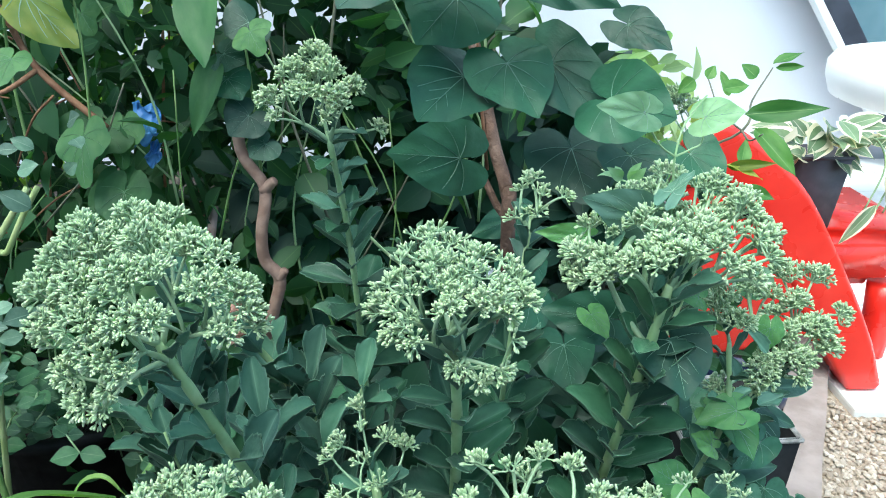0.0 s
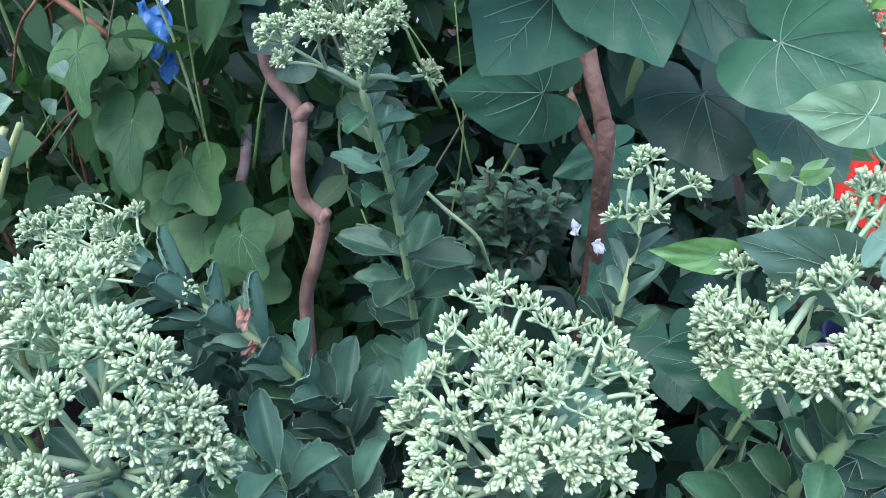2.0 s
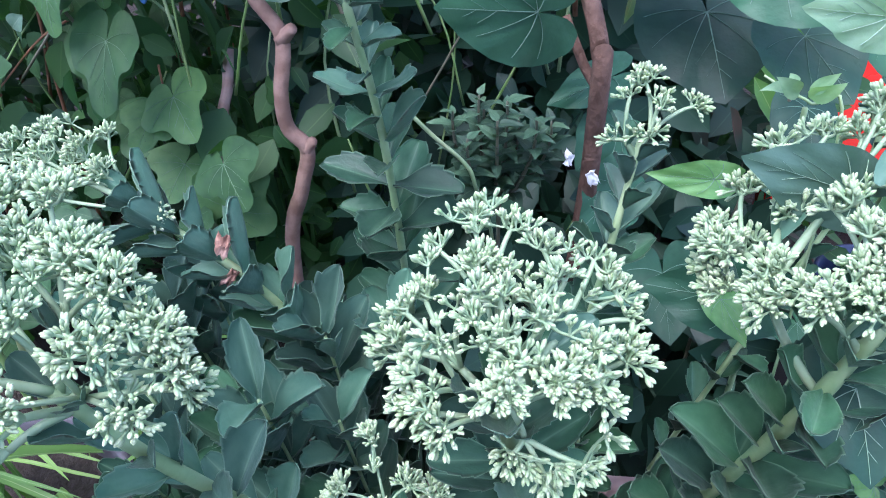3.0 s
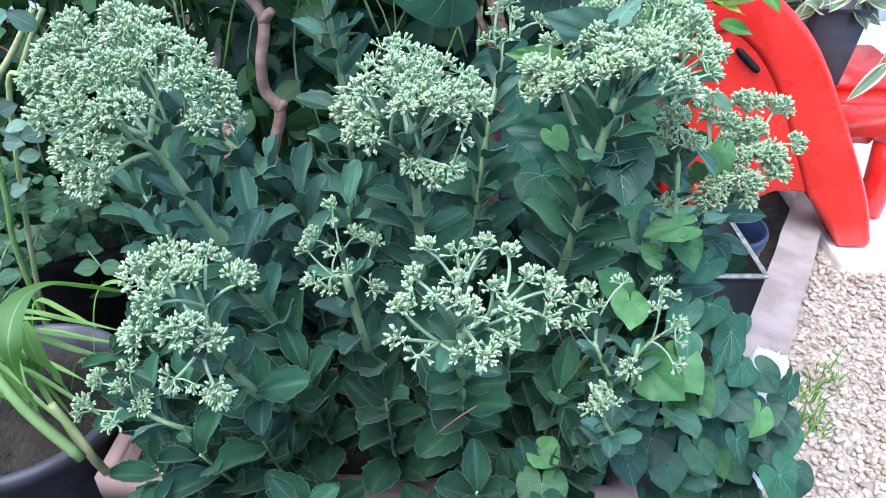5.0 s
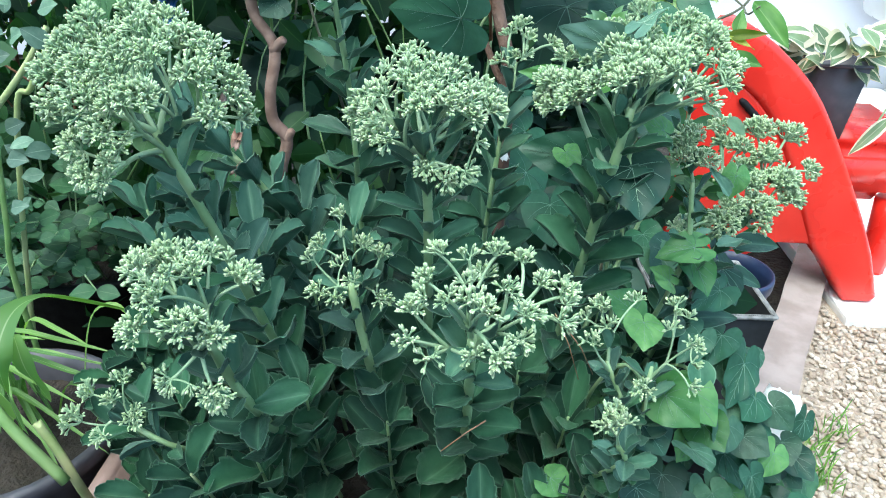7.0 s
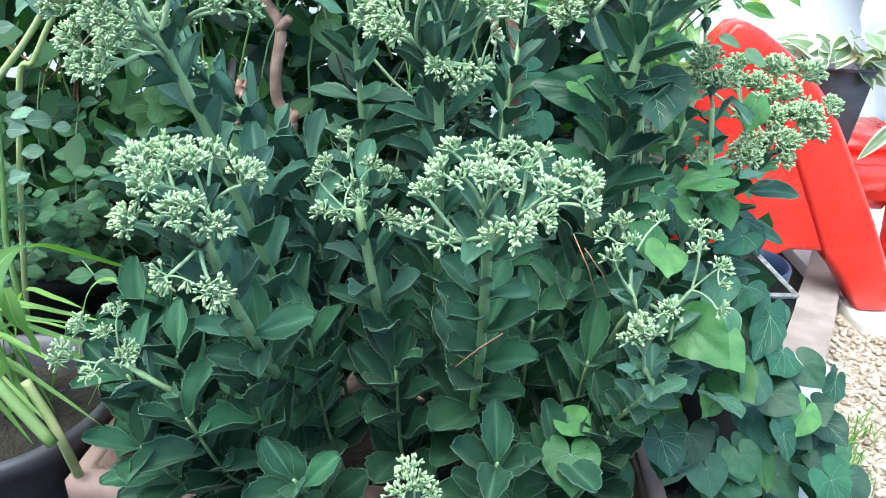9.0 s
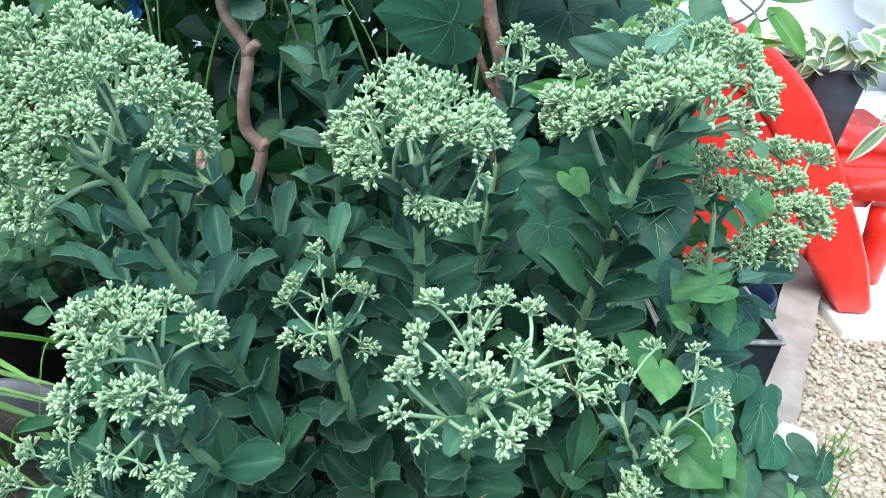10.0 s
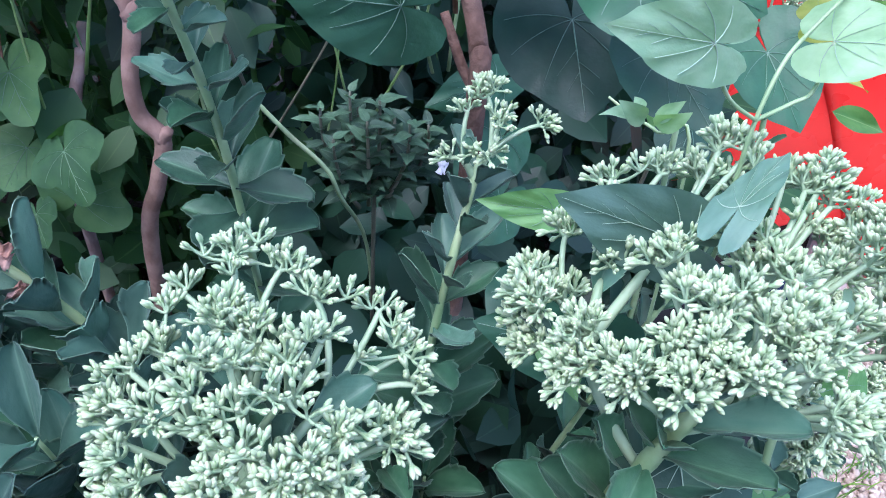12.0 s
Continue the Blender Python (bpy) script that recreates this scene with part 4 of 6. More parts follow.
sedum("leaning stonecrop stem with sparse buds before the red chair",
    (0.2733, 0.4527, 0.4899), (0.2394, 0.4396, 0.4351), (0.2, 0.5, 0.2), (0.02, 0.045), [
    (0.2804, 0.4933, 0.5464, 0.0114), (0.3061, 0.493, 0.543, 0.0114), (0.319, 0.4669, 0.5235, 0.0086), (0.2843, 0.4695, 0.5324, 0.0111),
    (0.2938, 0.4521, 0.5194, 0.0126), (0.2696, 0.4383, 0.506, 0.01), (0.2474, 0.4301, 0.4926, 0.0125), (0.2151, 0.4207, 0.4886, 0.0099),
    (0.2529, 0.4818, 0.5378, 0.0087), (0.2788, 0.4313, 0.4913, 0.0075), (0.2693, 0.4702, 0.5245, 0.0078), (0.2866, 0.4554, 0.5201, 0.0095),
    (0.3021, 0.4454, 0.5082, 0.0095), (0.2656, 0.4779, 0.5363, 0.0095), (0.282, 0.4369, 0.5035, 0.0095), (0.2539, 0.436, 0.5047, 0.0095),
    (0.2527, 0.4537, 0.5201, 0.0095), (0.2503, 0.4881, 0.5486, 0.0095), (0.2238, 0.4803, 0.534, 0.0095), (0.2712, 0.449, 0.5198, 0.0095)], gap=0.6, stem_r=0.0034, cover=1.3)
sedum("thin stonecrop stem with a small dense bud head",
    (0.2144, 0.4128, 0.5282), (0.2179, 0.412, 0.4604), (0.18, 0.5, 0.2), (0.016, 0.04), [
    (0.206, 0.4181, 0.5614, 0.0116), (0.2168, 0.4071, 0.5497, 0.0107), (0.2009, 0.4116, 0.5492, 0.0085)], young=True, stem_r=0.0026, cover=1.2)
sedum("young stonecrop stem with tiny bud tufts",
    (0.1548, 0.3231, 0.4366), (0.1713, 0.3249, 0.3834), (0.12, 0.43, 0.2), (0.018, 0.035), [
    (0.1449, 0.3274, 0.479, 0.0078), (0.1398, 0.3125, 0.4613, 0.0077), (0.1729, 0.3436, 0.4745, 0.0059), (0.1525, 0.3223, 0.4681, 0.005),
    (0.1364, 0.3228, 0.4709, 0.005)], sparse=1, young=True, stem_r=0.0022, gap=0.5)
sedum("young branching stonecrop stem with tiny bud tufts",
    (0.1881, 0.3357, 0.4245), (0.1842, 0.3356, 0.3589), (0.13, 0.43, 0.2), (0.02, 0.038), [
    (0.2015, 0.3531, 0.468, 0.0067), (0.2112, 0.3287, 0.4522, 0.0073), (0.1976, 0.3369, 0.4587, 0.0059), (0.1759, 0.3044, 0.4306, 0.0078),
    (0.2092, 0.3113, 0.4295, 0.0065)], sparse=1, young=True, stem_r=0.0022, gap=0.5)
sedum("short young stonecrop stem with one bud tuft",
    (0.1595, 0.2795, 0.4059), (0.1662, 0.2892, 0.3801), (0.12, 0.42, 0.2), (0.02, 0.035), [
    (0.1526, 0.2739, 0.4395, 0.008), (0.1455, 0.2651, 0.434, 0.0072), (0.1585, 0.2667, 0.4358, 0.0066)], sparse=1, young=True, stem_r=0.0022, gap=0.5)
sedum("very low stonecrop stem with a small bud tuft",
    (0.0326, 0.2298, 0.3348), (0.0327, 0.2303, 0.3112), (0.035, 0.37, 0.2), (0.02, 0.04), [
    (0.0285, 0.237, 0.3642, 0.0063), (0.0219, 0.2264, 0.3532, 0.0068), (0.041, 0.2279, 0.3545, 0.0068), (0.0328, 0.2252, 0.3617, 0.0055)], sparse=1, young=True, stem_r=0.0022, gap=0.5)
sedum("leaning stonecrop stem with pale buds and reddish joint",
    (-0.1861, 0.4982, 0.536), (-0.1134, 0.4971, 0.4648), (-0.02, 0.52, 0.2), (0.036, 0.052), [
    (-0.2385, 0.5234, 0.5692, 0.0091), (-0.2394, 0.5092, 0.5599, 0.0113), (-0.2177, 0.5135, 0.561, 0.0113), (-0.2069, 0.5301, 0.5633, 0.0085),
    (-0.2021, 0.5042, 0.5545, 0.0104), (-0.226, 0.4879, 0.547, 0.0125), (-0.2433, 0.4949, 0.551, 0.0112), (-0.1663, 0.4915, 0.5319, 0.0089),
    (-0.2173, 0.4987, 0.5506, 0.0096), (-0.2649, 0.5116, 0.5598, 0.0114)], stem_r=0.0034, gap=0.72, waxy=0.7)
sedum("slender stonecrop stem with a narrow drooping bud head",
    (0.2592, 0.6259, 0.5777), (0.2592, 0.613, 0.4945), (0.16, 0.58, 0.2), (0.014, 0.03), [
    (0.2129, 0.6476, 0.6524, 0.0065), (0.2335, 0.6459, 0.6466, 0.0129), (0.2474, 0.6359, 0.6373, 0.0137), (0.2553, 0.6276, 0.6217, 0.0109),
    (0.2607, 0.6229, 0.6026, 0.008)], young=True, stem_r=0.0026)


# leafy shoots without flowers, low in the trough
# their low waxy value swaps in paler leaves to brighten the shaded tops
sedum("leafy stonecrop shoot with broad toothed blue-green leaves", (-0.1037, 0.4268, 0.4562), (-0.0973, 0.4499, 0.3231), (-0.091, 0.497, 0.19), (0.041, 0.058), [], waxy=0.5, gap=1.12)
sedum("leafy stonecrop shoot with broad toothed blue-green leaves", (-0.0798, 0.4811, 0.4546), (-0.0749, 0.504, 0.3223), (-0.07, 0.551, 0.19), (0.041, 0.058), [], waxy=0.5, gap=1.12)
sedum("leafy stonecrop shoot with broad toothed blue-green leaves", (-0.0663, 0.4431, 0.4211), (-0.0621, 0.466, 0.3055), (-0.058, 0.513, 0.19), (0.041, 0.058), [], waxy=0.5, gap=1.12)
sedum("leafy stonecrop shoot with broad toothed blue-green leaves", (0.0788, 0.4781, 0.3724), (0.0759, 0.501, 0.2812), (0.073, 0.548, 0.19), (0.041, 0.058), [], waxy=0.5, gap=1.12)
sedum("leafy stonecrop shoot with broad toothed blue-green leaves", (-0.2189, 0.491, 0.4456), (-0.207, 0.514, 0.3178), (-0.195, 0.561, 0.19), (0.041, 0.058), [], waxy=0.5, gap=1.12)
sedum("leafy stonecrop shoot with broad toothed blue-green leaves", (-0.1937, 0.5168, 0.4405), (-0.1829, 0.5364, 0.3153), (-0.172, 0.58, 0.19), (0.041, 0.058), [], waxy=0.5, gap=1.12)
sedum("leafy stonecrop shoot with broad toothed blue-green leaves", (-0.1846, 0.4468, 0.4326), (-0.1743, 0.4699, 0.3113), (-0.164, 0.517, 0.19), (0.041, 0.058), [], waxy=0.5, gap=1.12)
sedum("leafy stonecrop shoot with broad toothed blue-green leaves", (-0.177, 0.5424, 0.437), (-0.167, 0.5492, 0.3135), (-0.157, 0.58, 0.19), (0.041, 0.058), [], waxy=0.5, gap=1.12)
sedum("leafy stonecrop shoot with broad toothed blue-green leaves", (-0.187, 0.347, 0.3341), (-0.1765, 0.37, 0.2621), (-0.166, 0.417, 0.19), (0.041, 0.058), [], waxy=0.5, gap=1.12)
sedum("leafy stonecrop shoot with broad toothed blue-green leaves", (-0.1493, 0.3487, 0.3551), (-0.1406, 0.3719, 0.2726), (-0.132, 0.419, 0.19), (0.041, 0.058), [], waxy=0.5, gap=1.12)
sedum("leafy stonecrop shoot with broad toothed blue-green leaves", (-0.2004, 0.4, 0.3512), (-0.1892, 0.423, 0.2706), (-0.178, 0.47, 0.19), (0.041, 0.058), [], waxy=0.5, gap=1.12)
sedum("leafy stonecrop shoot with broad toothed blue-green leaves", (-0.1936, 0.4275, 0.3601), (-0.1828, 0.4502, 0.2751), (-0.172, 0.497, 0.19), (0.041, 0.058), [], waxy=0.5, gap=1.12)
sedum("leafy stonecrop shoot with broad toothed blue-green leaves", (-0.2229, 0.4001, 0.3319), (-0.2109, 0.423, 0.261), (-0.199, 0.47, 0.19), (0.041, 0.058), [], waxy=0.5, gap=1.12)
sedum("leafy stonecrop shoot with broad toothed blue-green leaves", (-0.1208, 0.429, 0.4143), (-0.1139, 0.452, 0.3022), (-0.107, 0.499, 0.19), (0.041, 0.058), [], waxy=0.5, gap=1.12)
sedum("leafy stonecrop shoot with broad toothed blue-green leaves", (-0.0444, 0.5166, 0.4275), (-0.0412, 0.5363, 0.3087), (-0.038, 0.58, 0.19), (0.041, 0.058), [], waxy=0.5, gap=1.12)
sedum("leafy stonecrop shoot with broad toothed blue-green leaves", (0.0546, 0.4776, 0.3952), (0.0528, 0.5008, 0.2926), (0.051, 0.548, 0.19), (0.041, 0.058), [], waxy=0.5, gap=1.12)
sedum("leafy stonecrop shoot with broad toothed blue-green leaves", (-0.1352, 0.4555, 0.4002), (-0.1276, 0.4788, 0.2951), (-0.12, 0.526, 0.19), (0.041, 0.058), [], waxy=0.5, gap=1.12)
sedum("leafy stonecrop shoot with broad toothed blue-green leaves", (-0.0543, 0.352, 0.3734), (-0.0507, 0.375, 0.2817), (-0.047, 0.422, 0.19), (0.041, 0.058), [], waxy=0.5, gap=1.12)
sedum("leafy stonecrop shoot with broad toothed blue-green leaves", (-0.085, 0.3105, 0.3574), (-0.08, 0.3382, 0.2737), (-0.075, 0.39, 0.19), (0.041, 0.058), [], waxy=0.5, gap=1.12)
sedum("leafy stonecrop shoot with broad toothed blue-green leaves", (0.0077, 0.3461, 0.3532), (0.0083, 0.369, 0.2716), (0.009, 0.416, 0.19), (0.041, 0.058), [], waxy=0.5, gap=1.12)
sedum("leafy stonecrop shoot with broad toothed blue-green leaves", (0.1041, 0.3837, 0.3781), (0.1001, 0.4068, 0.2841), (0.096, 0.454, 0.19), (0.041, 0.058), [], waxy=0.5, gap=1.12)
sedum("leafy stonecrop shoot with broad toothed blue-green leaves", (0.1412, 0.3555, 0.3598), (0.1351, 0.3782, 0.2749), (0.129, 0.425, 0.19), (0.041, 0.058), [], waxy=0.5, gap=1.12)
sedum("leafy stonecrop shoot with broad toothed blue-green leaves", (-0.1247, 0.2992, 0.3362), (-0.1174, 0.3326, 0.2631), (-0.11, 0.39, 0.19), (0.041, 0.058), [], waxy=0.5, gap=1.12)
sedum("leafy stonecrop shoot with broad toothed blue-green leaves", (-0.0479, 0.2715, 0.3144), (-0.0445, 0.3187, 0.2522), (-0.041, 0.39, 0.19), (0.041, 0.058), [], waxy=0.5, gap=1.12)
sedum("leafy stonecrop shoot with broad toothed blue-green leaves", (0.0793, 0.2833, 0.327), (0.0761, 0.3246, 0.2585), (0.073, 0.39, 0.19), (0.041, 0.058), [], waxy=0.5, gap=1.12)
sedum("leafy stonecrop shoot with broad toothed blue-green leaves", (0.1532, 0.3126, 0.3356), (0.1466, 0.3393, 0.2628), (0.14, 0.39, 0.19), (0.041, 0.058), [], waxy=0.5, gap=1.12)
sedum("leafy stonecrop shoot with broad toothed blue-green leaves", (0.1193, 0.2966, 0.3278), (0.1142, 0.3313, 0.2589), (0.109, 0.39, 0.19), (0.041, 0.058), [], waxy=0.5, gap=1.12)
sedum("leafy stonecrop shoot with broad toothed blue-green leaves", (-0.1624, 0.3056, 0.3054), (-0.1532, 0.3358, 0.2477), (-0.144, 0.39, 0.19), (0.041, 0.058), [], waxy=0.5, gap=1.12)


# ---- climbing shrub with heart-shaped leaves ----
EYE_WAY = V(0.0, -0.85, 0.42)
HEARTS = [heart_leaf_mesh("heart_leaf", s, HEART) for s in range(5)]
FRESHES = [heart_leaf_mesh("heart_leaf", 20 + s, FRESH) for s in range(4)]
PALES = [heart_leaf_mesh("heart_leaf", 30 + s, PALE, veins=PALEVEIN) for s in range(3)]
SOFTS = [heart_leaf_mesh("heart_leaf", 40 + s, SOFT, veins=PALEVEIN) for s in range(2)]
LOBED = [heart_leaf_mesh("lobed_leaf", 50 + s, MID, lobed=True, veins=MIDVEIN) for s in range(4)]
YELLOWS = [heart_leaf_mesh("heart_leaf", 60 + s, YELLOW) for s in range(2)]
LONGS = [oval_leaf_mesh("long_leaf", 70 + s, MID, 0.3, 11, 6) for s in range(3)]


def hang(root, rows, meshes, facing=EYE_WAY, spread=0.25, scale=1.0, long=1.0):
    """Hangs leaves from joint to tip; their faces lean toward the open side of the shrub."""
    for i, (x, y, z, tx, ty, tz, w) in enumerate(rows):
        a, b = V(x, y, z), V(tx, ty, tz)
        n = V(facing) + V(rng.uniform(-spread, spread), rng.uniform(-spread, spread), rng.uniform(-spread, spread) * 0.6)
        ln = (b - a).length
        part("leaf", meshes[i % len(meshes)], root, frame_of(a, b - a, n, ln * long, w * scale * 0.86))


LEAVES_DARK = [
    (0.0429, 0.5776, 0.6738, 0.0098, 0.5153, 0.6572, 0.0631),
    (0.076, 0.565, 0.686, 0.099, 0.53, 0.655, 0.055),
    (0.113, 0.584, 0.683, 0.15, 0.532, 0.648, 0.05),
    (0.041, 0.66, 0.585, -0.019, 0.625, 0.6, 0.058),
    (0.135, 0.597, 0.61, 0.145, 0.555, 0.576, 0.066),
    (-0.004, 0.5347, 0.7588, -0.0416, 0.4915, 0.7366, 0.0562),
    (0.038, 0.5909, 0.7329, 0.0079, 0.5565, 0.7051, 0.0637),
    (0.0501, 0.5395, 0.7645, 0.0717, 0.501, 0.7474, 0.0393),
    (0.0905, 0.5379, 0.7563, 0.1424, 0.4992, 0.7355, 0.0356),
    (0.172, 0.545, 0.618, 0.193, 0.515, 0.598, 0.042),
    (0.151, 0.53, 0.664, 0.186, 0.49, 0.661, 0.052),
    (0.1825, 0.6301, 0.7074, 0.2136, 0.6039, 0.6929, 0.0319),
    (0.0419, 0.7369, 0.5876, 0.0134, 0.735, 0.6122, 0.0345)]
LEAVES_DARK_B = [
    (0.1374, 0.562, 0.7572, 0.0869, 0.5466, 0.7779, 0.0433),
    (0.0252, 0.5613, 0.7676, 0.0716, 0.549, 0.7854, 0.0473),
    (0.2274, 0.5711, 0.6117, 0.2438, 0.5403, 0.5875, 0.0405),
    (0.1091, 0.7795, 0.4821, 0.059, 0.7411, 0.4764, 0.033),
    (0.1196, 0.7694, 0.4356, 0.0846, 0.7255, 0.4203, 0.0535),
    (0.1218, 0.7287, 0.4011, 0.0896, 0.685, 0.3855, 0.0503)]
LEAVES_VINE = [
    (0.1422, 0.4067, 0.6815, 0.1152, 0.3924, 0.6892, 0.0178),
    (0.163, 0.3753, 0.5503, 0.1667, 0.3407, 0.5314, 0.0357),
    (0.1899, 0.4422, 0.6705, 0.205, 0.4246, 0.6787, 0.0199),
    (0.1418, 0.4465, 0.5281, 0.0936, 0.447, 0.5347, 0.0309),
    (0.1212, 0.4678, 0.5822, 0.0928, 0.4585, 0.589, 0.0138),
    (0.152, 0.412, 0.615, 0.112, 0.405, 0.632, 0.024),
    (0.162, 0.402, 0.636, 0.181, 0.425, 0.645, 0.026),
    (0.1281, 0.4381, 0.5356, 0.1345, 0.4155, 0.5326, 0.0148),
    (0.1958, 0.4637, 0.6697, 0.2136, 0.4663, 0.6742, 0.0124),
    (0.1371, 0.5834, 0.427, 0.1377, 0.5315, 0.4109, 0.045),
    (0.2358, 0.4939, 0.4256, 0.2149, 0.4593, 0.419, 0.038),
    (0.2221, 0.5498, 0.4171, 0.2322, 0.5216, 0.4124, 0.0284),
    (0.2652, 0.7454, 0.474, 0.2475, 0.7024, 0.4564, 0.044)]
LEAVES_LOW = [
    (0.1797, 0.3775, 0.4411, 0.159, 0.3758, 0.4622, 0.0278),
    (0.1834, 0.3575, 0.4456, 0.1815, 0.3306, 0.4373, 0.0265),
    (0.2267, 0.4251, 0.463, 0.2414, 0.3862, 0.4513, 0.0351),
    (0.2138, 0.4262, 0.4666, 0.2261, 0.4144, 0.4642, 0.0253),
    (0.2012, 0.3358, 0.4012, 0.2247, 0.3098, 0.3919, 0.036),
    (0.2347, 0.387, 0.3657, 0.2592, 0.3586, 0.3516, 0.0382),
    (0.292, 0.4328, 0.3611, 0.2732, 0.395, 0.3333, 0.0273),
    (0.3026, 0.4208, 0.3366, 0.2868, 0.3939, 0.3296, 0.0319),
    (0.1916, 0.3416, 0.3698, 0.2073, 0.315, 0.3601, 0.0355),
    (0.2555, 0.3918, 0.329, 0.268, 0.358, 0.3276, 0.0393),
    (0.2949, 0.4055, 0.3075, 0.3196, 0.3818, 0.3024, 0.0365),
    (0.238, 0.3589, 0.3327, 0.2497, 0.3271, 0.3352, 0.0372),
    (0.3087, 0.4544, 0.3575, 0.315, 0.4392, 0.349, 0.0214)]
LEAVES_LOW_B = [
    (0.2766, 0.4851, 0.4209, 0.2877, 0.4516, 0.3982, 0.0283),
    (0.1563, 0.3319, 0.3548, 0.1423, 0.3054, 0.3484, 0.0315),
    (0.2615, 0.4413, 0.4249, 0.2296, 0.4143, 0.4196, 0.0242),
    (0.2724, 0.4421, 0.3814, 0.2457, 0.4036, 0.375, 0.0271),
    (0.1252, 0.2882, 0.3329, 0.1255, 0.2591, 0.3165, 0.0348),
    (0.1255, 0.3058, 0.3479, 0.1424, 0.2935, 0.343, 0.0269),
    (0.1974, 0.3447, 0.3041, 0.2052, 0.3149, 0.2853, 0.0355),
    (0.2917, 0.4226, 0.2718, 0.3126, 0.3911, 0.2476, 0.0365),
    (0.249, 0.3994, 0.3232, 0.2721, 0.3829, 0.3079, 0.0343),
    (0.2094, 0.38, 0.3579, 0.2474, 0.3671, 0.3494, 0.0345),
    (0.2727, 0.3851, 0.2385, 0.2962, 0.3651, 0.2402, 0.0352),
    (0.3287, 0.4355, 0.2472, 0.3579, 0.4233, 0.2413, 0.0285)]
LEAVES_SLEEK = [
    (0.2366, 0.4456, 0.3922, 0.288, 0.4529, 0.4007, 0.0222),
    (0.2874, 0.5026, 0.41, 0.3211, 0.499, 0.3992, 0.0178),
    (0.211, 0.4051, 0.4038, 0.2423, 0.4318, 0.4086, 0.0176),
    (0.2453, 0.4076, 0.3829, 0.2456, 0.3759, 0.365, 0.0238),
    (0.2153, 0.4733, 0.4047, 0.2447, 0.4402, 0.3808, 0.0236),
    (0.2596, 0.4933, 0.3949, 0.284, 0.4604, 0.3719, 0.0253),
    (0.2379, 0.511, 0.4319, 0.2715, 0.488, 0.4271, 0.0214),
    (0.2311, 0.4602, 0.3773, 0.2634, 0.4394, 0.3771, 0.0236),
    (0.2734, 0.4764, 0.4483, 0.3213, 0.4813, 0.4526, 0.0185)]
LEAVES_DUSK = [
    (0.323, 0.4261, 0.3228, 0.3413, 0.4077, 0.3068, 0.029),
    (0.2824, 0.4178, 0.3329, 0.304, 0.4052, 0.3278, 0.0285),
    (0.2768, 0.442, 0.3588, 0.2757, 0.4129, 0.3459, 0.0278),
    (0.3056, 0.4605, 0.3478, 0.3112, 0.4403, 0.3298, 0.0232),
    (0.3077, 0.4182, 0.309, 0.2942, 0.3896, 0.2984, 0.0324),
    (0.3363, 0.4212, 0.2898, 0.3403, 0.3948, 0.2816, 0.0283),
    (0.2734, 0.393, 0.3294, 0.259, 0.3629, 0.3161, 0.033),
    (0.2476, 0.424, 0.3927, 0.2231, 0.3941, 0.3809, 0.0264),
    (0.321, 0.4009, 0.2956, 0.3067, 0.38, 0.2783, 0.0276),
    (0.3592, 0.4392, 0.3004, 0.3439, 0.4174, 0.2814, 0.0241),
    (0.2236, 0.4859, 0.4283, 0.2477, 0.4553, 0.4098, 0.0377)]
LEAVES_DUSK_B = [
    (0.3193, 0.4306, 0.262, 0.3259, 0.4078, 0.2344, 0.0351),
    (0.3521, 0.4417, 0.2587, 0.3632, 0.4189, 0.2306, 0.0333),
    (0.3002, 0.4091, 0.2402, 0.3136, 0.388, 0.2158, 0.0368),
    (0.349, 0.426, 0.2235, 0.3483, 0.395, 0.2031, 0.0377),
    (0.2717, 0.3941, 0.259, 0.2829, 0.3716, 0.2316, 0.0355),
    (0.3774, 0.4406, 0.2286, 0.3691, 0.4185, 0.2043, 0.0266),
    (0.2434, 0.3711, 0.2596, 0.25, 0.3515, 0.2393, 0.0343)]
LEAVES_LEFT = [
    (-0.3465, 0.8101, 0.4157, -0.3537, 0.7585, 0.3855, 0.0677),
    (-0.2981, 0.8197, 0.4022, -0.3127, 0.7849, 0.3782, 0.046),
    (-0.2975, 0.768, 0.3864, -0.3164, 0.729, 0.3579, 0.0597),
    (-0.2498, 0.7469, 0.3512, -0.2141, 0.7745, 0.3943, 0.069),
    (-0.2853, 0.7325, 0.3403, -0.2692, 0.7039, 0.318, 0.0387),
    (-0.3936, 0.8374, 0.4264, -0.4161, 0.8078, 0.4102, 0.0525),
    (-0.2184, 0.7541, 0.7365, -0.1965, 0.6821, 0.6643, 0.0514),
    (-0.2031, 0.7483, 0.6681, -0.2245, 0.6979, 0.6003, 0.035),
    (-0.324, 0.6407, 0.7353, -0.2663, 0.5839, 0.6962, 0.0487),
    (-0.3365, 0.6194, 0.6847, -0.3392, 0.5887, 0.663, 0.0306),
    (-0.3487, 0.7744, 0.5894, -0.3672, 0.7338, 0.5451, 0.0671),
    (-0.324, 0.7753, 0.5887, -0.3233, 0.7459, 0.5435, 0.0399),
    (-0.3279, 0.7481, 0.5231, -0.3249, 0.6975, 0.4521, 0.0458)]
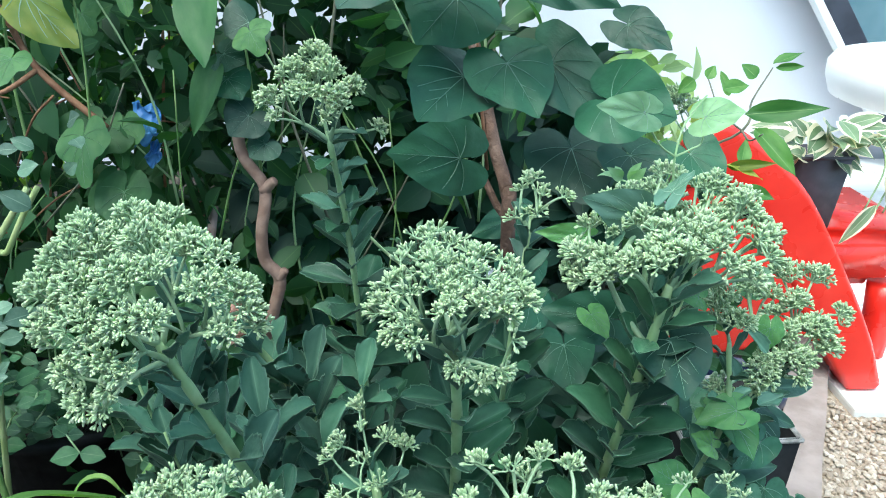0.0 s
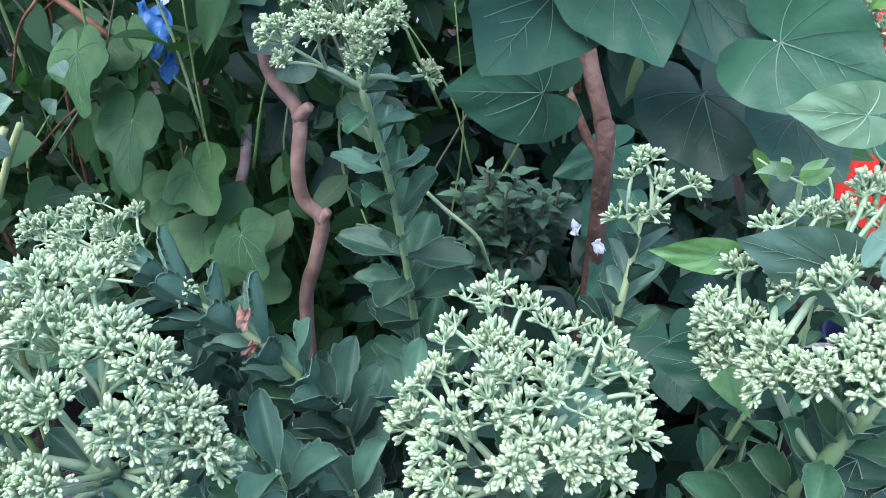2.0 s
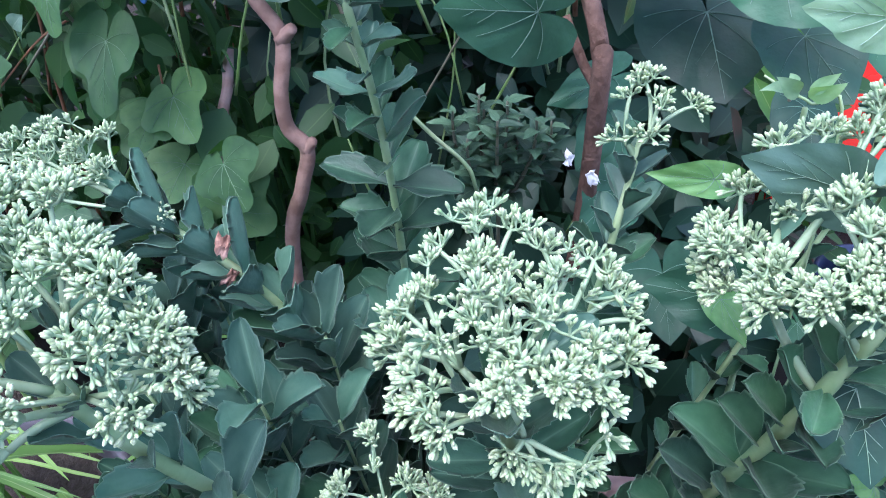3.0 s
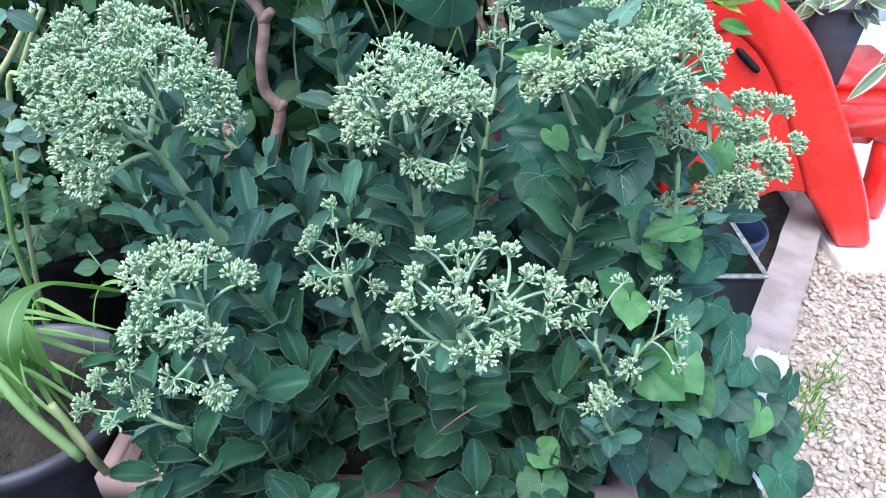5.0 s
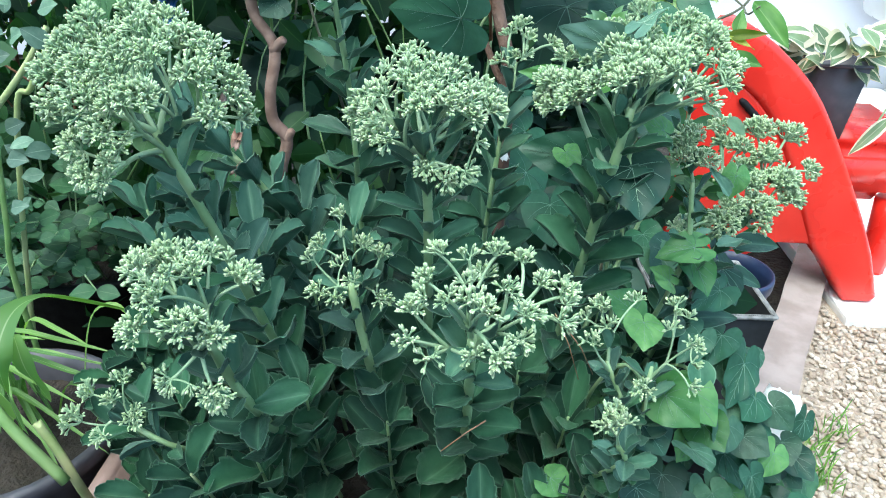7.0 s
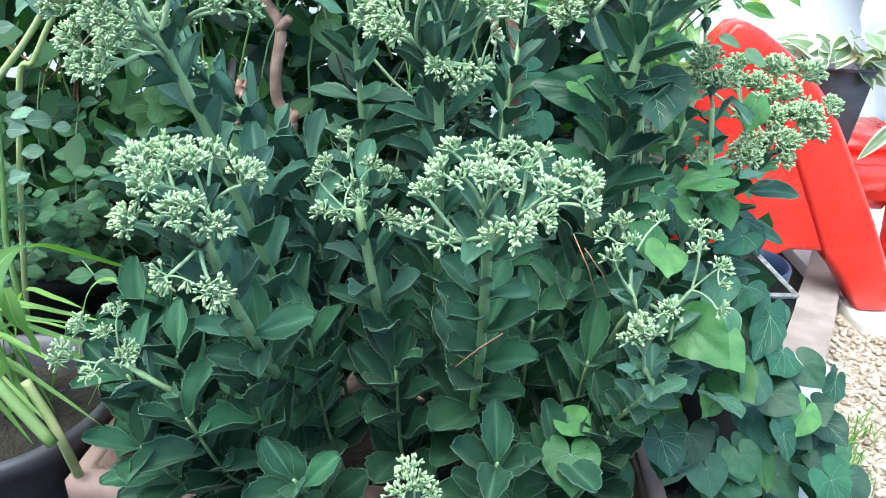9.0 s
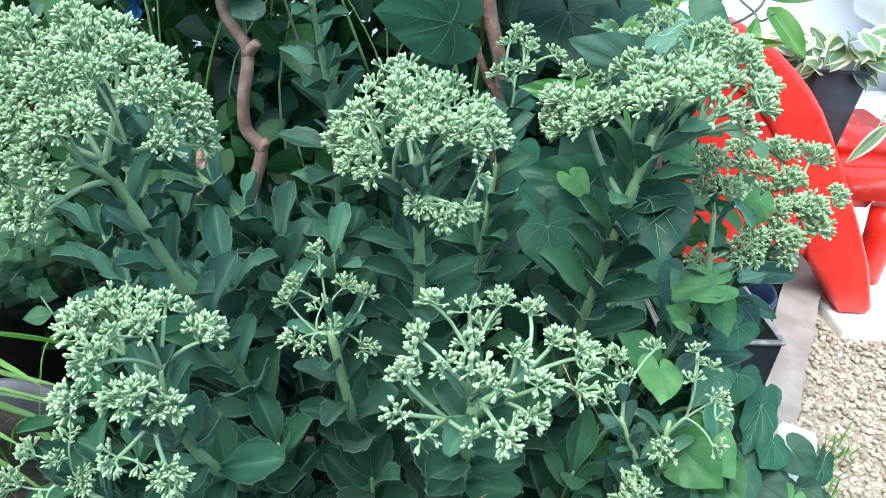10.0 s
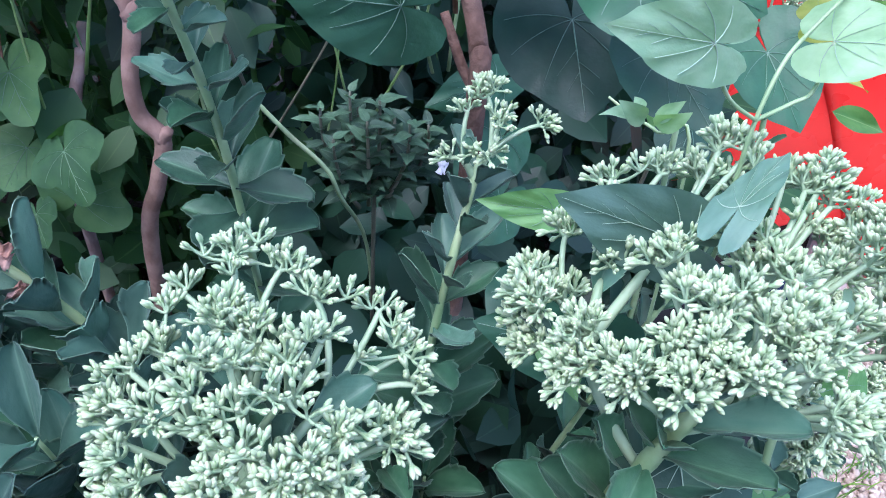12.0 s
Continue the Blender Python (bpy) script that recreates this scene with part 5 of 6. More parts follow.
LEAVES_LEFT_B = [
    (-0.3036, 0.7869, 0.7466, -0.2912, 0.7595, 0.7047, 0.0288),
    (-0.1582, 0.7178, 0.6943, -0.1453, 0.6999, 0.6758, 0.0322),
    (-0.3659, 0.8208, 0.7042, -0.3538, 0.8118, 0.681, 0.0371),
    (-0.2405, 0.7576, 0.7473, -0.2519, 0.7487, 0.727, 0.0278),
    (-0.3359, 0.7334, 0.7514, -0.3118, 0.7259, 0.7308, 0.0324),
    (-0.2318, 0.7169, 0.4209, -0.208, 0.6799, 0.3932, 0.0548),
    (-0.2851, 0.7604, 0.4641, -0.2596, 0.7234, 0.4363, 0.062),
    (-0.3117, 0.7273, 0.5312, -0.3114, 0.6773, 0.4839, 0.044),
    (-0.3125, 0.7576, 0.4427, -0.3248, 0.731, 0.4181, 0.0403),
    (-0.3475, 0.7344, 0.5891, -0.3439, 0.6976, 0.5443, 0.0455)]
LEAVES_PEPPER = [
    (0.2918, 0.7385, 0.6435, 0.3003, 0.7441, 0.6562, 0.0122),
    (0.3508, 0.7616, 0.6405, 0.3366, 0.7665, 0.6541, 0.0171),
    (0.3681, 0.7676, 0.6533, 0.4025, 0.7737, 0.6646, 0.0126),
    (0.3709, 0.7662, 0.6495, 0.4023, 0.7681, 0.6508, 0.0091),
    (0.3004, 0.7148, 0.6374, 0.3275, 0.7177, 0.6417, 0.0162),
    (0.3132, 0.686, 0.6186, 0.3862, 0.6712, 0.6274, 0.0217),
    (0.3147, 0.661, 0.6104, 0.3448, 0.6267, 0.5762, 0.0226),
    (0.2759, 0.5813, 0.5785, 0.3082, 0.5794, 0.5704, 0.013),
    (0.3139, 0.7329, 0.6275, 0.3058, 0.7422, 0.6509, 0.0145),
    (0.2447, 0.6354, 0.6608, 0.2302, 0.6303, 0.6501, 0.0144),
    (0.2171, 0.6295, 0.7022, 0.21, 0.624, 0.6895, 0.0093)]

LINE_TRUNK = [(-0.2025, 0.8616, 0.7857), (-0.2021, 0.8334, 0.7171), (-0.1978, 0.7907, 0.639), (-0.1924, 0.7571, 0.5698), (-0.168, 0.7472, 0.5299), (-0.174, 0.7381, 0.482), (-0.1743, 0.7399, 0.4468), (-0.1603, 0.7416, 0.4232), (-0.1712, 0.7403, 0.3818), (-0.1955, 0.7462, 0.2932)]
LINE_KNOB1 = [(-0.1690, 0.7465, 0.5260), (-0.1470, 0.7360, 0.5480)]
LINE_KNOB2 = [(-0.1610, 0.7410, 0.4250), (-0.1420, 0.7350, 0.4480)]
LINE_STUB = [(-0.2571, 0.8392, 0.477), (-0.2607, 0.8245, 0.4416), (-0.268, 0.813, 0.4124), (-0.2751, 0.7857, 0.325)]
LINE_BRANCH = [(0.0512, 0.8273, 0.6965), (0.0642, 0.8028, 0.6518), (0.0788, 0.7607, 0.5761), (0.0927, 0.7338, 0.527), (0.0938, 0.7175, 0.478)]
LINE_BRANCH2 = [(0.0651, 0.7542, 0.5463), (0.0807, 0.7372, 0.5143), (0.0937, 0.7252, 0.4915)]
LINE_TWIG1 = [(-0.4714, 0.7812, 0.7509), (-0.4315, 0.7797, 0.7165), (-0.402, 0.7761, 0.652), (-0.3395, 0.7748, 0.5891)]
LINE_TWIG2 = [(-0.402, 0.7761, 0.652), (-0.4325, 0.7451, 0.6323), (-0.4728, 0.735, 0.6384)]
LINE_VINESTEM = [(0.171, 0.425, 0.603), (0.17, 0.428, 0.628), (0.17, 0.43, 0.649), (0.175, 0.437, 0.665), (0.182, 0.442, 0.674), (0.191, 0.448, 0.683)]
LINE_VINEFORK = [(0.17, 0.43, 0.649), (0.159, 0.424, 0.657), (0.15, 0.414, 0.668), (0.1422, 0.4067, 0.6815)]
LINE_VINEFORK2 = [(0.17, 0.43, 0.649), (0.182, 0.437, 0.652), (0.189, 0.441, 0.655), (0.1899, 0.4422, 0.6705)]
LINE_PEP = [(0.3075, 0.6811, 0.5547), (0.3189, 0.7, 0.5994), (0.3372, 0.7316, 0.6218), (0.368, 0.7661, 0.6496)]
LINE_PEPB = [(0.3133, 0.6936, 0.5845), (0.3014, 0.7164, 0.6149), (0.2929, 0.7386, 0.6435)]
LINE_PEPC = [(0.3074, 0.6798, 0.5778), (0.3138, 0.6668, 0.5981), (0.3177, 0.6495, 0.6084)]
LINE_STALK1 = [(-0.359, 0.6363, 0.5662), (-0.387, 0.6247, 0.5248), (-0.4198, 0.6141, 0.4858), (-0.4714, 0.6072, 0.4339)]
LINE_STALK2 = [(-0.4225, 0.609, 0.4541), (-0.4282, 0.5984, 0.3681), (-0.4372, 0.5988, 0.2821)]
LINE_BLADE = [(-0.2299, 0.4431, 0.3726), (-0.2566, 0.4275, 0.3891), (-0.2758, 0.4111, 0.403), (-0.2859, 0.3945, 0.4047), (-0.288, 0.3739, 0.3975), (-0.2856, 0.3541, 0.3807), (-0.2758, 0.3422, 0.3563), (-0.2696, 0.3391, 0.3278)]
LINE_BLADE2 = [(-0.3055, 0.4036, 0.3697), (-0.283, 0.3764, 0.358), (-0.2687, 0.3692, 0.3423), (-0.2616, 0.3655, 0.3345)]
LINE_CORN = [(-0.3277, 0.3734, 0.3571), (-0.2942, 0.3552, 0.3179), (-0.2581, 0.3517, 0.2633)]
LINE_CORN2 = [(-0.2836, 0.3723, 0.3061), (-0.2693, 0.369, 0.2763), (-0.2593, 0.3663, 0.2478)]
LINE_NEEDLE1 = [(0.1195, 0.3346, 0.4635), (0.1388, 0.3263, 0.4178)]
LINE_NEEDLE2 = [(0.1268, 0.3315, 0.4557), (0.1482, 0.3283, 0.4213)]
LINE_NEEDLE3 = [(0.0767, 0.264, 0.4322), (0.0513, 0.255, 0.4147)]



def wood(name, parent, line, r0, r1, mat, n=6, sides=9, knots=0.06):
    pts = smooth_line(line, n)
    base = V(root_of(parent).location)
    g = Geo()
    k = len(pts)
    tube(g, [p - base for p in pts], [(r0 + (r1 - r0) * i / k) * (1 + knots * noise.noise(p * 45)) for i, p in enumerate(pts)], sides)
    return part(name, g.mesh(name, [mat]), parent, Matrix.Translation(base))


shrub = thing("shrub", (-0.2, 0.76, 0.0), "leafy climbing shrub with reddish brown trunks and dark heart-shaped leaves", "shrub")
wood("trunk", shrub, LINE_TRUNK + [(-0.21, 0.76, 0.0)], 0.0058, 0.0078, BARK)
wood("knot", shrub, [LINE_KNOB1[0], V(LINE_KNOB1[0]).lerp(V(LINE_KNOB1[1]), 0.62)], 0.0072, 0.0042, BARK, sides=8)
wood("knot", shrub, [LINE_KNOB2[0], V(LINE_KNOB2[0]).lerp(V(LINE_KNOB2[1]), 0.45)], 0.0072, 0.0040, BARK, sides=8)
wood("branch", shrub, LINE_BRANCH + [(0.09, 0.72, 0.0)], 0.0066, 0.0082, DARKBARK)
wood("branch", shrub, LINE_BRANCH2 + [(0.092, 0.722, 0.44), (0.085, 0.715, 0.3)], 0.0036, 0.0058, DARKBARK)
wood("cut_branch", shrub, LINE_STUB + [(-0.28, 0.80, 0.0)], 0.0056, 0.0060, GREYBARK)
wood("twig", shrub, LINE_TWIG1, 0.003, 0.004, TWIG)
wood("twig", shrub, LINE_TWIG2, 0.003, 0.002, TWIG)
hang(shrub, LEAVES_DARK, HEARTS, scale=1.0)
hang(shrub, LEAVES_DARK_B, HEARTS, scale=1.0)
hang(shrub, LEAVES_LEFT[:6], LOBED, scale=1.0, long=0.9)
hang(shrub, LEAVES_LEFT[6:8], LONGS, scale=1.0, long=0.95)
hang(shrub, LEAVES_LEFT[8:9], YELLOWS, scale=0.9, long=0.85)
hang(shrub, LEAVES_LEFT[9:10], LOBED, scale=0.9, long=0.85)
hang(shrub, LEAVES_LEFT[10:], LOBED, scale=0.95, long=0.9)
hang(shrub, [(-0.166, 0.745, 0.701, -0.187, 0.73, 0.691, 0.05),
    (-0.195, 0.75, 0.645, -0.178, 0.735, 0.628, 0.042),
    (-0.176, 0.745, 0.608, -0.195, 0.73, 0.591, 0.045),
    (-0.196, 0.75, 0.67, -0.174, 0.74, 0.664, 0.036),
    (-0.162, 0.745, 0.578, -0.178, 0.735, 0.566, 0.036)], HEARTS, (0.0, -0.8, 0.5), 0.4, 0.9)
hang(shrub, LEAVES_LEFT_B, LOBED)

# thin upright shoots behind, crossing the gaps
for i in range(9):
    x = -0.78 + i * 0.06 + rng.uniform(-0.03, 0.03)
    y = rng.uniform(0.85, 1.25)
    lean = rng.uniform(-0.12, 0.12)
    wood("shoot", shrub, [(x, y, 0), (x + lean * 0.4, y, 0.4), (x + lean, y + 0.03, 0.75), (x + lean * 1.6, y + 0.02, 1.15)], rng.uniform(0.0022, 0.004), 0.0012, TWIG)


for i in range(14):
    x, y, z = rng.uniform(-0.62, -0.28), rng.uniform(0.74, 0.95), rng.uniform(0.42, 0.85)
    d = V(rng.uniform(-0.16, 0.16), rng.uniform(-0.04, 0.04), rng.uniform(-0.10, 0.12))
    wood("twig", shrub, [(x, y, z), V(x, y, z) + d * 0.5 + V(0, 0, 0.012), V(x, y, z) + d], 0.0016, 0.0010, TWIG, sides=5)


def foliage(name, count, place, size, mat, seed, parent, label="", face=(0, -0.5, 0.8), spread=0.9, slim=0.62):
    """Many small leaves as one mesh: each a folded six-sided blade with its own bend and turn."""
    r = random.Random(seed)
    g = Geo()
    for _ in range(count):
        p = V(place(r))
        ln = r.uniform(*size)
        w = ln * slim * r.uniform(0.8, 1.2)
        n = (V(face) + V(r.uniform(-1, 1), r.uniform(-1, 1), r.uniform(-1, 1)) * spread).normalized()
        d = V(r.uniform(-1, 1), r.uniform(-1, 0.4), r.uniform(-1.2, 0.5))
        m = frame_of(p, d, n, ln, w)
        bend, fold = r.uniform(-0.3, 0.05), r.uniform(0.05, 0.25)
        rows = []
        for t, k in ((0, 0.05), (0.22, 0.78), (0.45, 1.0), (0.72, 0.72), (1.0, 0.04)):
            rows.append([g.add(m @ V(u * 0.5 * k, t, bend * t * t + fold * abs(u) * k * 0.5), t, abs(u)) for u in (-1, 0, 1)])
        for a, b in zip(rows, rows[1:]):
            for j in (0, 1):
                g.face((a[j], a[j + 1], b[j + 1], b[j]))
    base = V(root_of(parent).location)
    g.v = [(x - base.x, y - base.y, z - base.z) for x, y, z in g.v]
    ob = part(name, g.mesh(name, [mat]), parent, Matrix.Translation(base), label)
    return tagged(ob, kind="stuff")


def behind(r):
    while True:
        x, y, z = r.uniform(-1.15, 0.42), r.uniform(0.78, 1.35), r.uniform(0.02, 1.25)
        if -0.10 < x < 0.32 and z < 0.56 - max(0, y - 1.0) * 0.5 and y < 1.2:
            continue
        if x > 0.12 and z > 0.62 - (x - 0.12) * 0.9:
            continue
        if noise.noise((x * 6.5, y * 4, z * 6.5)) > (0.40 if z < 0.55 else 0.22):
            continue
        return x, y, z


def open_spot(r, low, high):
    """A place in the box that lies in a leafy patch, not in one of the gaps."""
    while True:
        p = [r.uniform(a, b) for a, b in zip(low, high)]
        if p[2] < 0.66 or noise.noise((p[0] * 9, 0.0, p[2] * 9)) < 0.16:
            return p


def far_side(r):
    return open_spot(r, (-1.2, 0.95, 0.45), (0.10, 1.4, 1.05))


# leaves above the view, added to keep sky light off the interior
def sky_screen(r):
    return open_spot(r, (-1.3, 0.78, 1.0), (0.25, 1.6, 1.5))


foliage("foliage", 6000, behind, (0.022, 0.055), FAR, 3, shrub, "dense mixed green leaves")
foliage("foliage", 2300, far_side, (0.025, 0.06), FAR, 4, shrub, "leaves at the back of the shrub")
foliage("foliage", 1500, lambda r: (r.uniform(-1.2, -0.06), r.uniform(0.92, 1.4), r.uniform(0.0, 0.34)), (0.03, 0.07), FAR, 5, shrub, "shaded lower leaves")
# filler leaves that carry the shade in their dark colour
foliage("foliage", 1900, lambda r: (r.uniform(-0.16, 0.36), r.uniform(0.64, 1.6), r.uniform(0.02, 0.30)), (0.04, 0.08), SHADETONE, 15, shrub, "leaves beneath the shrub, their green darkened for deep shade")
foliage("foliage", 600, lambda r: (r.uniform(-0.16, 0.30), r.uniform(1.0, 1.4), r.uniform(0.28, 0.62)), (0.04, 0.08), SHADETONE, 16, shrub, "leaves beneath the shrub, their green darkened for deep shade")
foliage("foliage", 70, lambda r: (r.uniform(-0.27, -0.12), r.uniform(0.86, 0.98), r.uniform(0.40, 0.52)), (0.04, 0.07), SHADETONE, 17, shrub, "leaves beneath the shrub, their green darkened for deep shade")
foliage("foliage", 2400, sky_screen, (0.04, 0.085), FAR, 6, shrub, "unseen leaves added above the shrub to block sky light")
foliage("foliage", 260, lambda r: (r.uniform(-0.95, -0.22), r.uniform(0.72, 0.9), r.uniform(0.12, 0.95)), (0.03, 0.06), MID, 9, shrub, "paler outer leaves")
foliage("foliage", 700, lambda r: (r.uniform(-1.5, -0.45), r.uniform(1.35, 1.9), r.uniform(0.30, 1.05)), (0.04, 0.09), STRAW, 12, shrub, "sunlit yellow-green leaves farther back", (0, -0.8, 0.3), 0.9, 0.3)

# thin shoots and dry twigs among the leaves
twigs = random.Random(23)
for i in range(46):
    x, y, z = twigs.uniform(-0.62, 0.10), twigs.uniform(0.76, 0.95), twigs.uniform(0.25, 0.62)
    lean, tall = twigs.uniform(-0.16, 0.16), twigs.uniform(0.14, 0.36)
    bow = twigs.uniform(-0.03, 0.03)
    wood("twig", shrub, [(x, y, z), (x + lean * 0.4 + bow, y - 0.01, z + tall * 0.5), (x + lean, y - twigs.uniform(0.0, 0.04), z + tall)],
        twigs.uniform(0.0013, 0.0022), 0.0007, twigs.choice((TWIG, STEM, SHEATH, PURPLE, SHEATH)), n=4, sides=5)

# ---- pale vine over the stonecrop ----
SPRIGS = [oval_leaf_mesh("small_leaf", 180 + s, PALE, 0.45, 9, 4) for s in range(3)]
vine = thing("vine", (0.175, 0.52, 0.19), "green twining vine with pale heart-shaped leaves", "vine")
wood("stem", vine, [(0.175, 0.52, 0.19), (0.172, 0.45, 0.42)] + LINE_VINESTEM, 0.0009, 0.0006, STEM, sides=6)
wood("petiole", vine, LINE_VINEFORK, 0.0007, 0.0006, STEM, sides=6)
wood("petiole", vine, LINE_VINEFORK2, 0.0007, 0.0006, STEM, sides=6)
hang(vine, LEAVES_VINE[:1], PALES, EYE_WAY, 0.25, 1.0)
hang(vine, LEAVES_VINE[2:3], PALES)
hang(vine, LEAVES_VINE[1:2], [heart_leaf_mesh("heart_leaf", 172, HEART, veins=PALEVEIN)], spread=0.08, scale=1.05, long=0.9)
hang(vine, LEAVES_VINE[3:4], HEARTS)
hang(vine, LEAVES_VINE[4:5], FRESHES)
hang(vine, LEAVES_VINE[5:6], SOFTS, EYE_WAY, 0.12)
hang(vine, LEAVES_VINE[6:7], SOFTS, (-0.6, -0.75, 0.3), 0.1, 0.46)
hang(vine, LEAVES_VINE[7:8], FRESHES)
hang(vine, LEAVES_VINE[8:9], YELLOWS)
hang(vine, LEAVES_VINE[9:], HEARTS)

wood("tip_shoot", vine, [(0.172, 0.45, 0.42), (0.169, 0.47, 0.605), (0.156, 0.475, 0.617), (0.147, 0.48, 0.62), (0.137, 0.485, 0.625)], 0.0009, 0.0005, STEM, sides=5)
hang(vine, [(0.151, 0.478, 0.62, 0.141, 0.47, 0.629, 0.011),
    (0.154, 0.475, 0.622, 0.158, 0.465, 0.635, 0.008),
    (0.154, 0.475, 0.62, 0.161, 0.462, 0.63, 0.012),
    (0.147, 0.48, 0.62, 0.135, 0.47, 0.629, 0.008),
    (0.149, 0.48, 0.621, 0.146, 0.478, 0.629, 0.01)], SPRIGS, EYE_WAY, 0.5, 0.9)

creeper = thing("creeper", (0.22, 0.50, 0.16), "low creeper with fresh green heart-shaped leaves spilling over the trough", "creeper")
for i, (a, b) in enumerate(((0.14, 0.40), (0.20, 0.44), (0.26, 0.50))):
    wood("stem", creeper, [(0.20, 0.50, 0.18), (a + 0.02, b, 0.33), (a + 0.04, b - 0.03, 0.40 - 0.03 * i), (a + 0.08, b - 0.03, 0.34 - 0.03 * i)], 0.002, 0.0014, STEM, sides=6)
SLEEK = [oval_leaf_mesh("smooth_leaf", 160 + s, SEDUM, 0.45, 11, 6) for s in range(3)]
DUSKY = [heart_leaf_mesh("heart_leaf", 170 + s, DUSK) for s in range(3)]
hang(creeper, LEAVES_SLEEK, SLEEK, (0.1, -0.55, 0.75), 0.2, 1.2, 1.0)
hang(creeper, LEAVES_DUSK + LEAVES_DUSK_B, DUSKY + FRESHES[:1] + HEARTS[:1], (0.1, -0.6, 0.7), 0.5, 0.84, 0.76)
hang(creeper, LEAVES_LOW[:6], FRESHES, (0.1, -0.6, 0.7), 0.35, 0.85, 0.8)
hang(creeper, LEAVES_LOW[6:9], HEARTS, (0.1, -0.6, 0.7), 0.35, 0.95, 0.82)
hang(creeper, LEAVES_LOW[9:], FRESHES[:1] + DUSKY + FRESHES[1:2], (0.1, -0.6, 0.7), 0.35, 0.75, 0.7)
hang(creeper, LEAVES_LOW_B[:4], HEARTS, (0.1, -0.6, 0.7), 0.35, 0.95, 0.82)
hang(creeper, LEAVES_LOW_B[4:6], FRESHES, (0.1, -0.7, 0.6), 0.35, 0.85, 0.75)
hang(creeper, LEAVES_LOW_B[6:], HEARTS, (0.1, -0.6, 0.7), 0.5, 0.8, 0.72)

hang(creeper, [(0.185, 0.4, 0.568, 0.17, 0.394, 0.577, 0.016),
    (0.253, 0.44, 0.523, 0.25, 0.434, 0.506, 0.018),
    (0.221, 0.4, 0.483, 0.194, 0.394, 0.481, 0.021),
    (0.208, 0.4, 0.455, 0.192, 0.394, 0.469, 0.014)], FRESHES, (0.1, -0.6, 0.7), 0.4)
hang(creeper, [(0.225, 0.46, 0.568, 0.24, 0.454, 0.564, 0.01),
    (0.245, 0.46, 0.56, 0.259, 0.454, 0.55, 0.013),
    (0.188, 0.42, 0.539, 0.208, 0.414, 0.535, 0.018)], SPRIGS, (0.1, -0.6, 0.7), 0.4)
hang(creeper, [(0.23, 0.43, 0.532, 0.243, 0.424, 0.513, 0.012),
    (0.215, 0.42, 0.516, 0.226, 0.414, 0.497, 0.013),
    (0.261, 0.42, 0.482, 0.241, 0.414, 0.476, 0.014)], UPPER_LEAVES, (0.1, -0.6, 0.7), 0.4)

for i in range(130):
    p = V(rng.uniform(0.11, 0.365), rng.uniform(0.37, 0.48), rng.uniform(0.14, 0.34))
    p.z -= max(0, p.x - 0.26) * 0.7
    d = V(rng.uniform(-0.5, 0.8), -0.6, rng.uniform(-0.9, -0.1)).normalized()
    ln = rng.uniform(0.015, 0.031)
    part("leaf", rng.choice(FRESHES[:2] + HEARTS + DUSKY), creeper, frame_of(p, d, (rng.uniform(-0.6, 0.7), -0.6, rng.uniform(0.4, 1.0)), ln, ln * rng.uniform(0.75, 1.0)))

# ---- young stonecrop shoot among the stems ----
NARROW = [oval_leaf_mesh("narrow_leaf", 90 + s, YOUNGLEAF, 0.2, 8, 4) for s in range(3)]


def shoot(at, top, n, size, meshes, name, label, category, stem_mat, spread=0.8, width=0.3):
    at, top = V(at), V(top)
    root = thing(name, at, label, category)
    pts = bezier(at, at.lerp(top, 0.5) + V(0.01, 0, 0.02), top, 10)
    g = Geo()
    tube(g, [p - at for p in pts], [0.0032 - 0.0014 * i / 10 for i in range(11)], 7)
    part("stem", g.mesh("stem", [stem_mat]), root, Matrix.Translation(at))
    for i in range(n):
        t = 0.25 + 0.75 * i / n
        k = min(9, int(t * 10))
        p = pts[k].lerp(pts[k + 1], t * 10 - k)
        a = i * 2.4 + rng.uniform(-0.3, 0.3)
        out = V(math.cos(a), math.sin(a), 0)
        way = out + V(0, 0, rng.uniform(0.1, 0.9) * spread)
        ln = size * rng.uniform(0.75, 1.2) * (1.1 - 0.35 * t)
        part("leaf", meshes[i % len(meshes)], root, frame_of(p, way, V(0, -0.25, 1) - out * 0.4, ln, ln * width * rng.uniform(0.85, 1.2)))
    return root


young = thing("young_stonecrop", (0.012, 0.735, 0.0), "young bushy stonecrop with narrow grey-green leaves", "stonecrop")
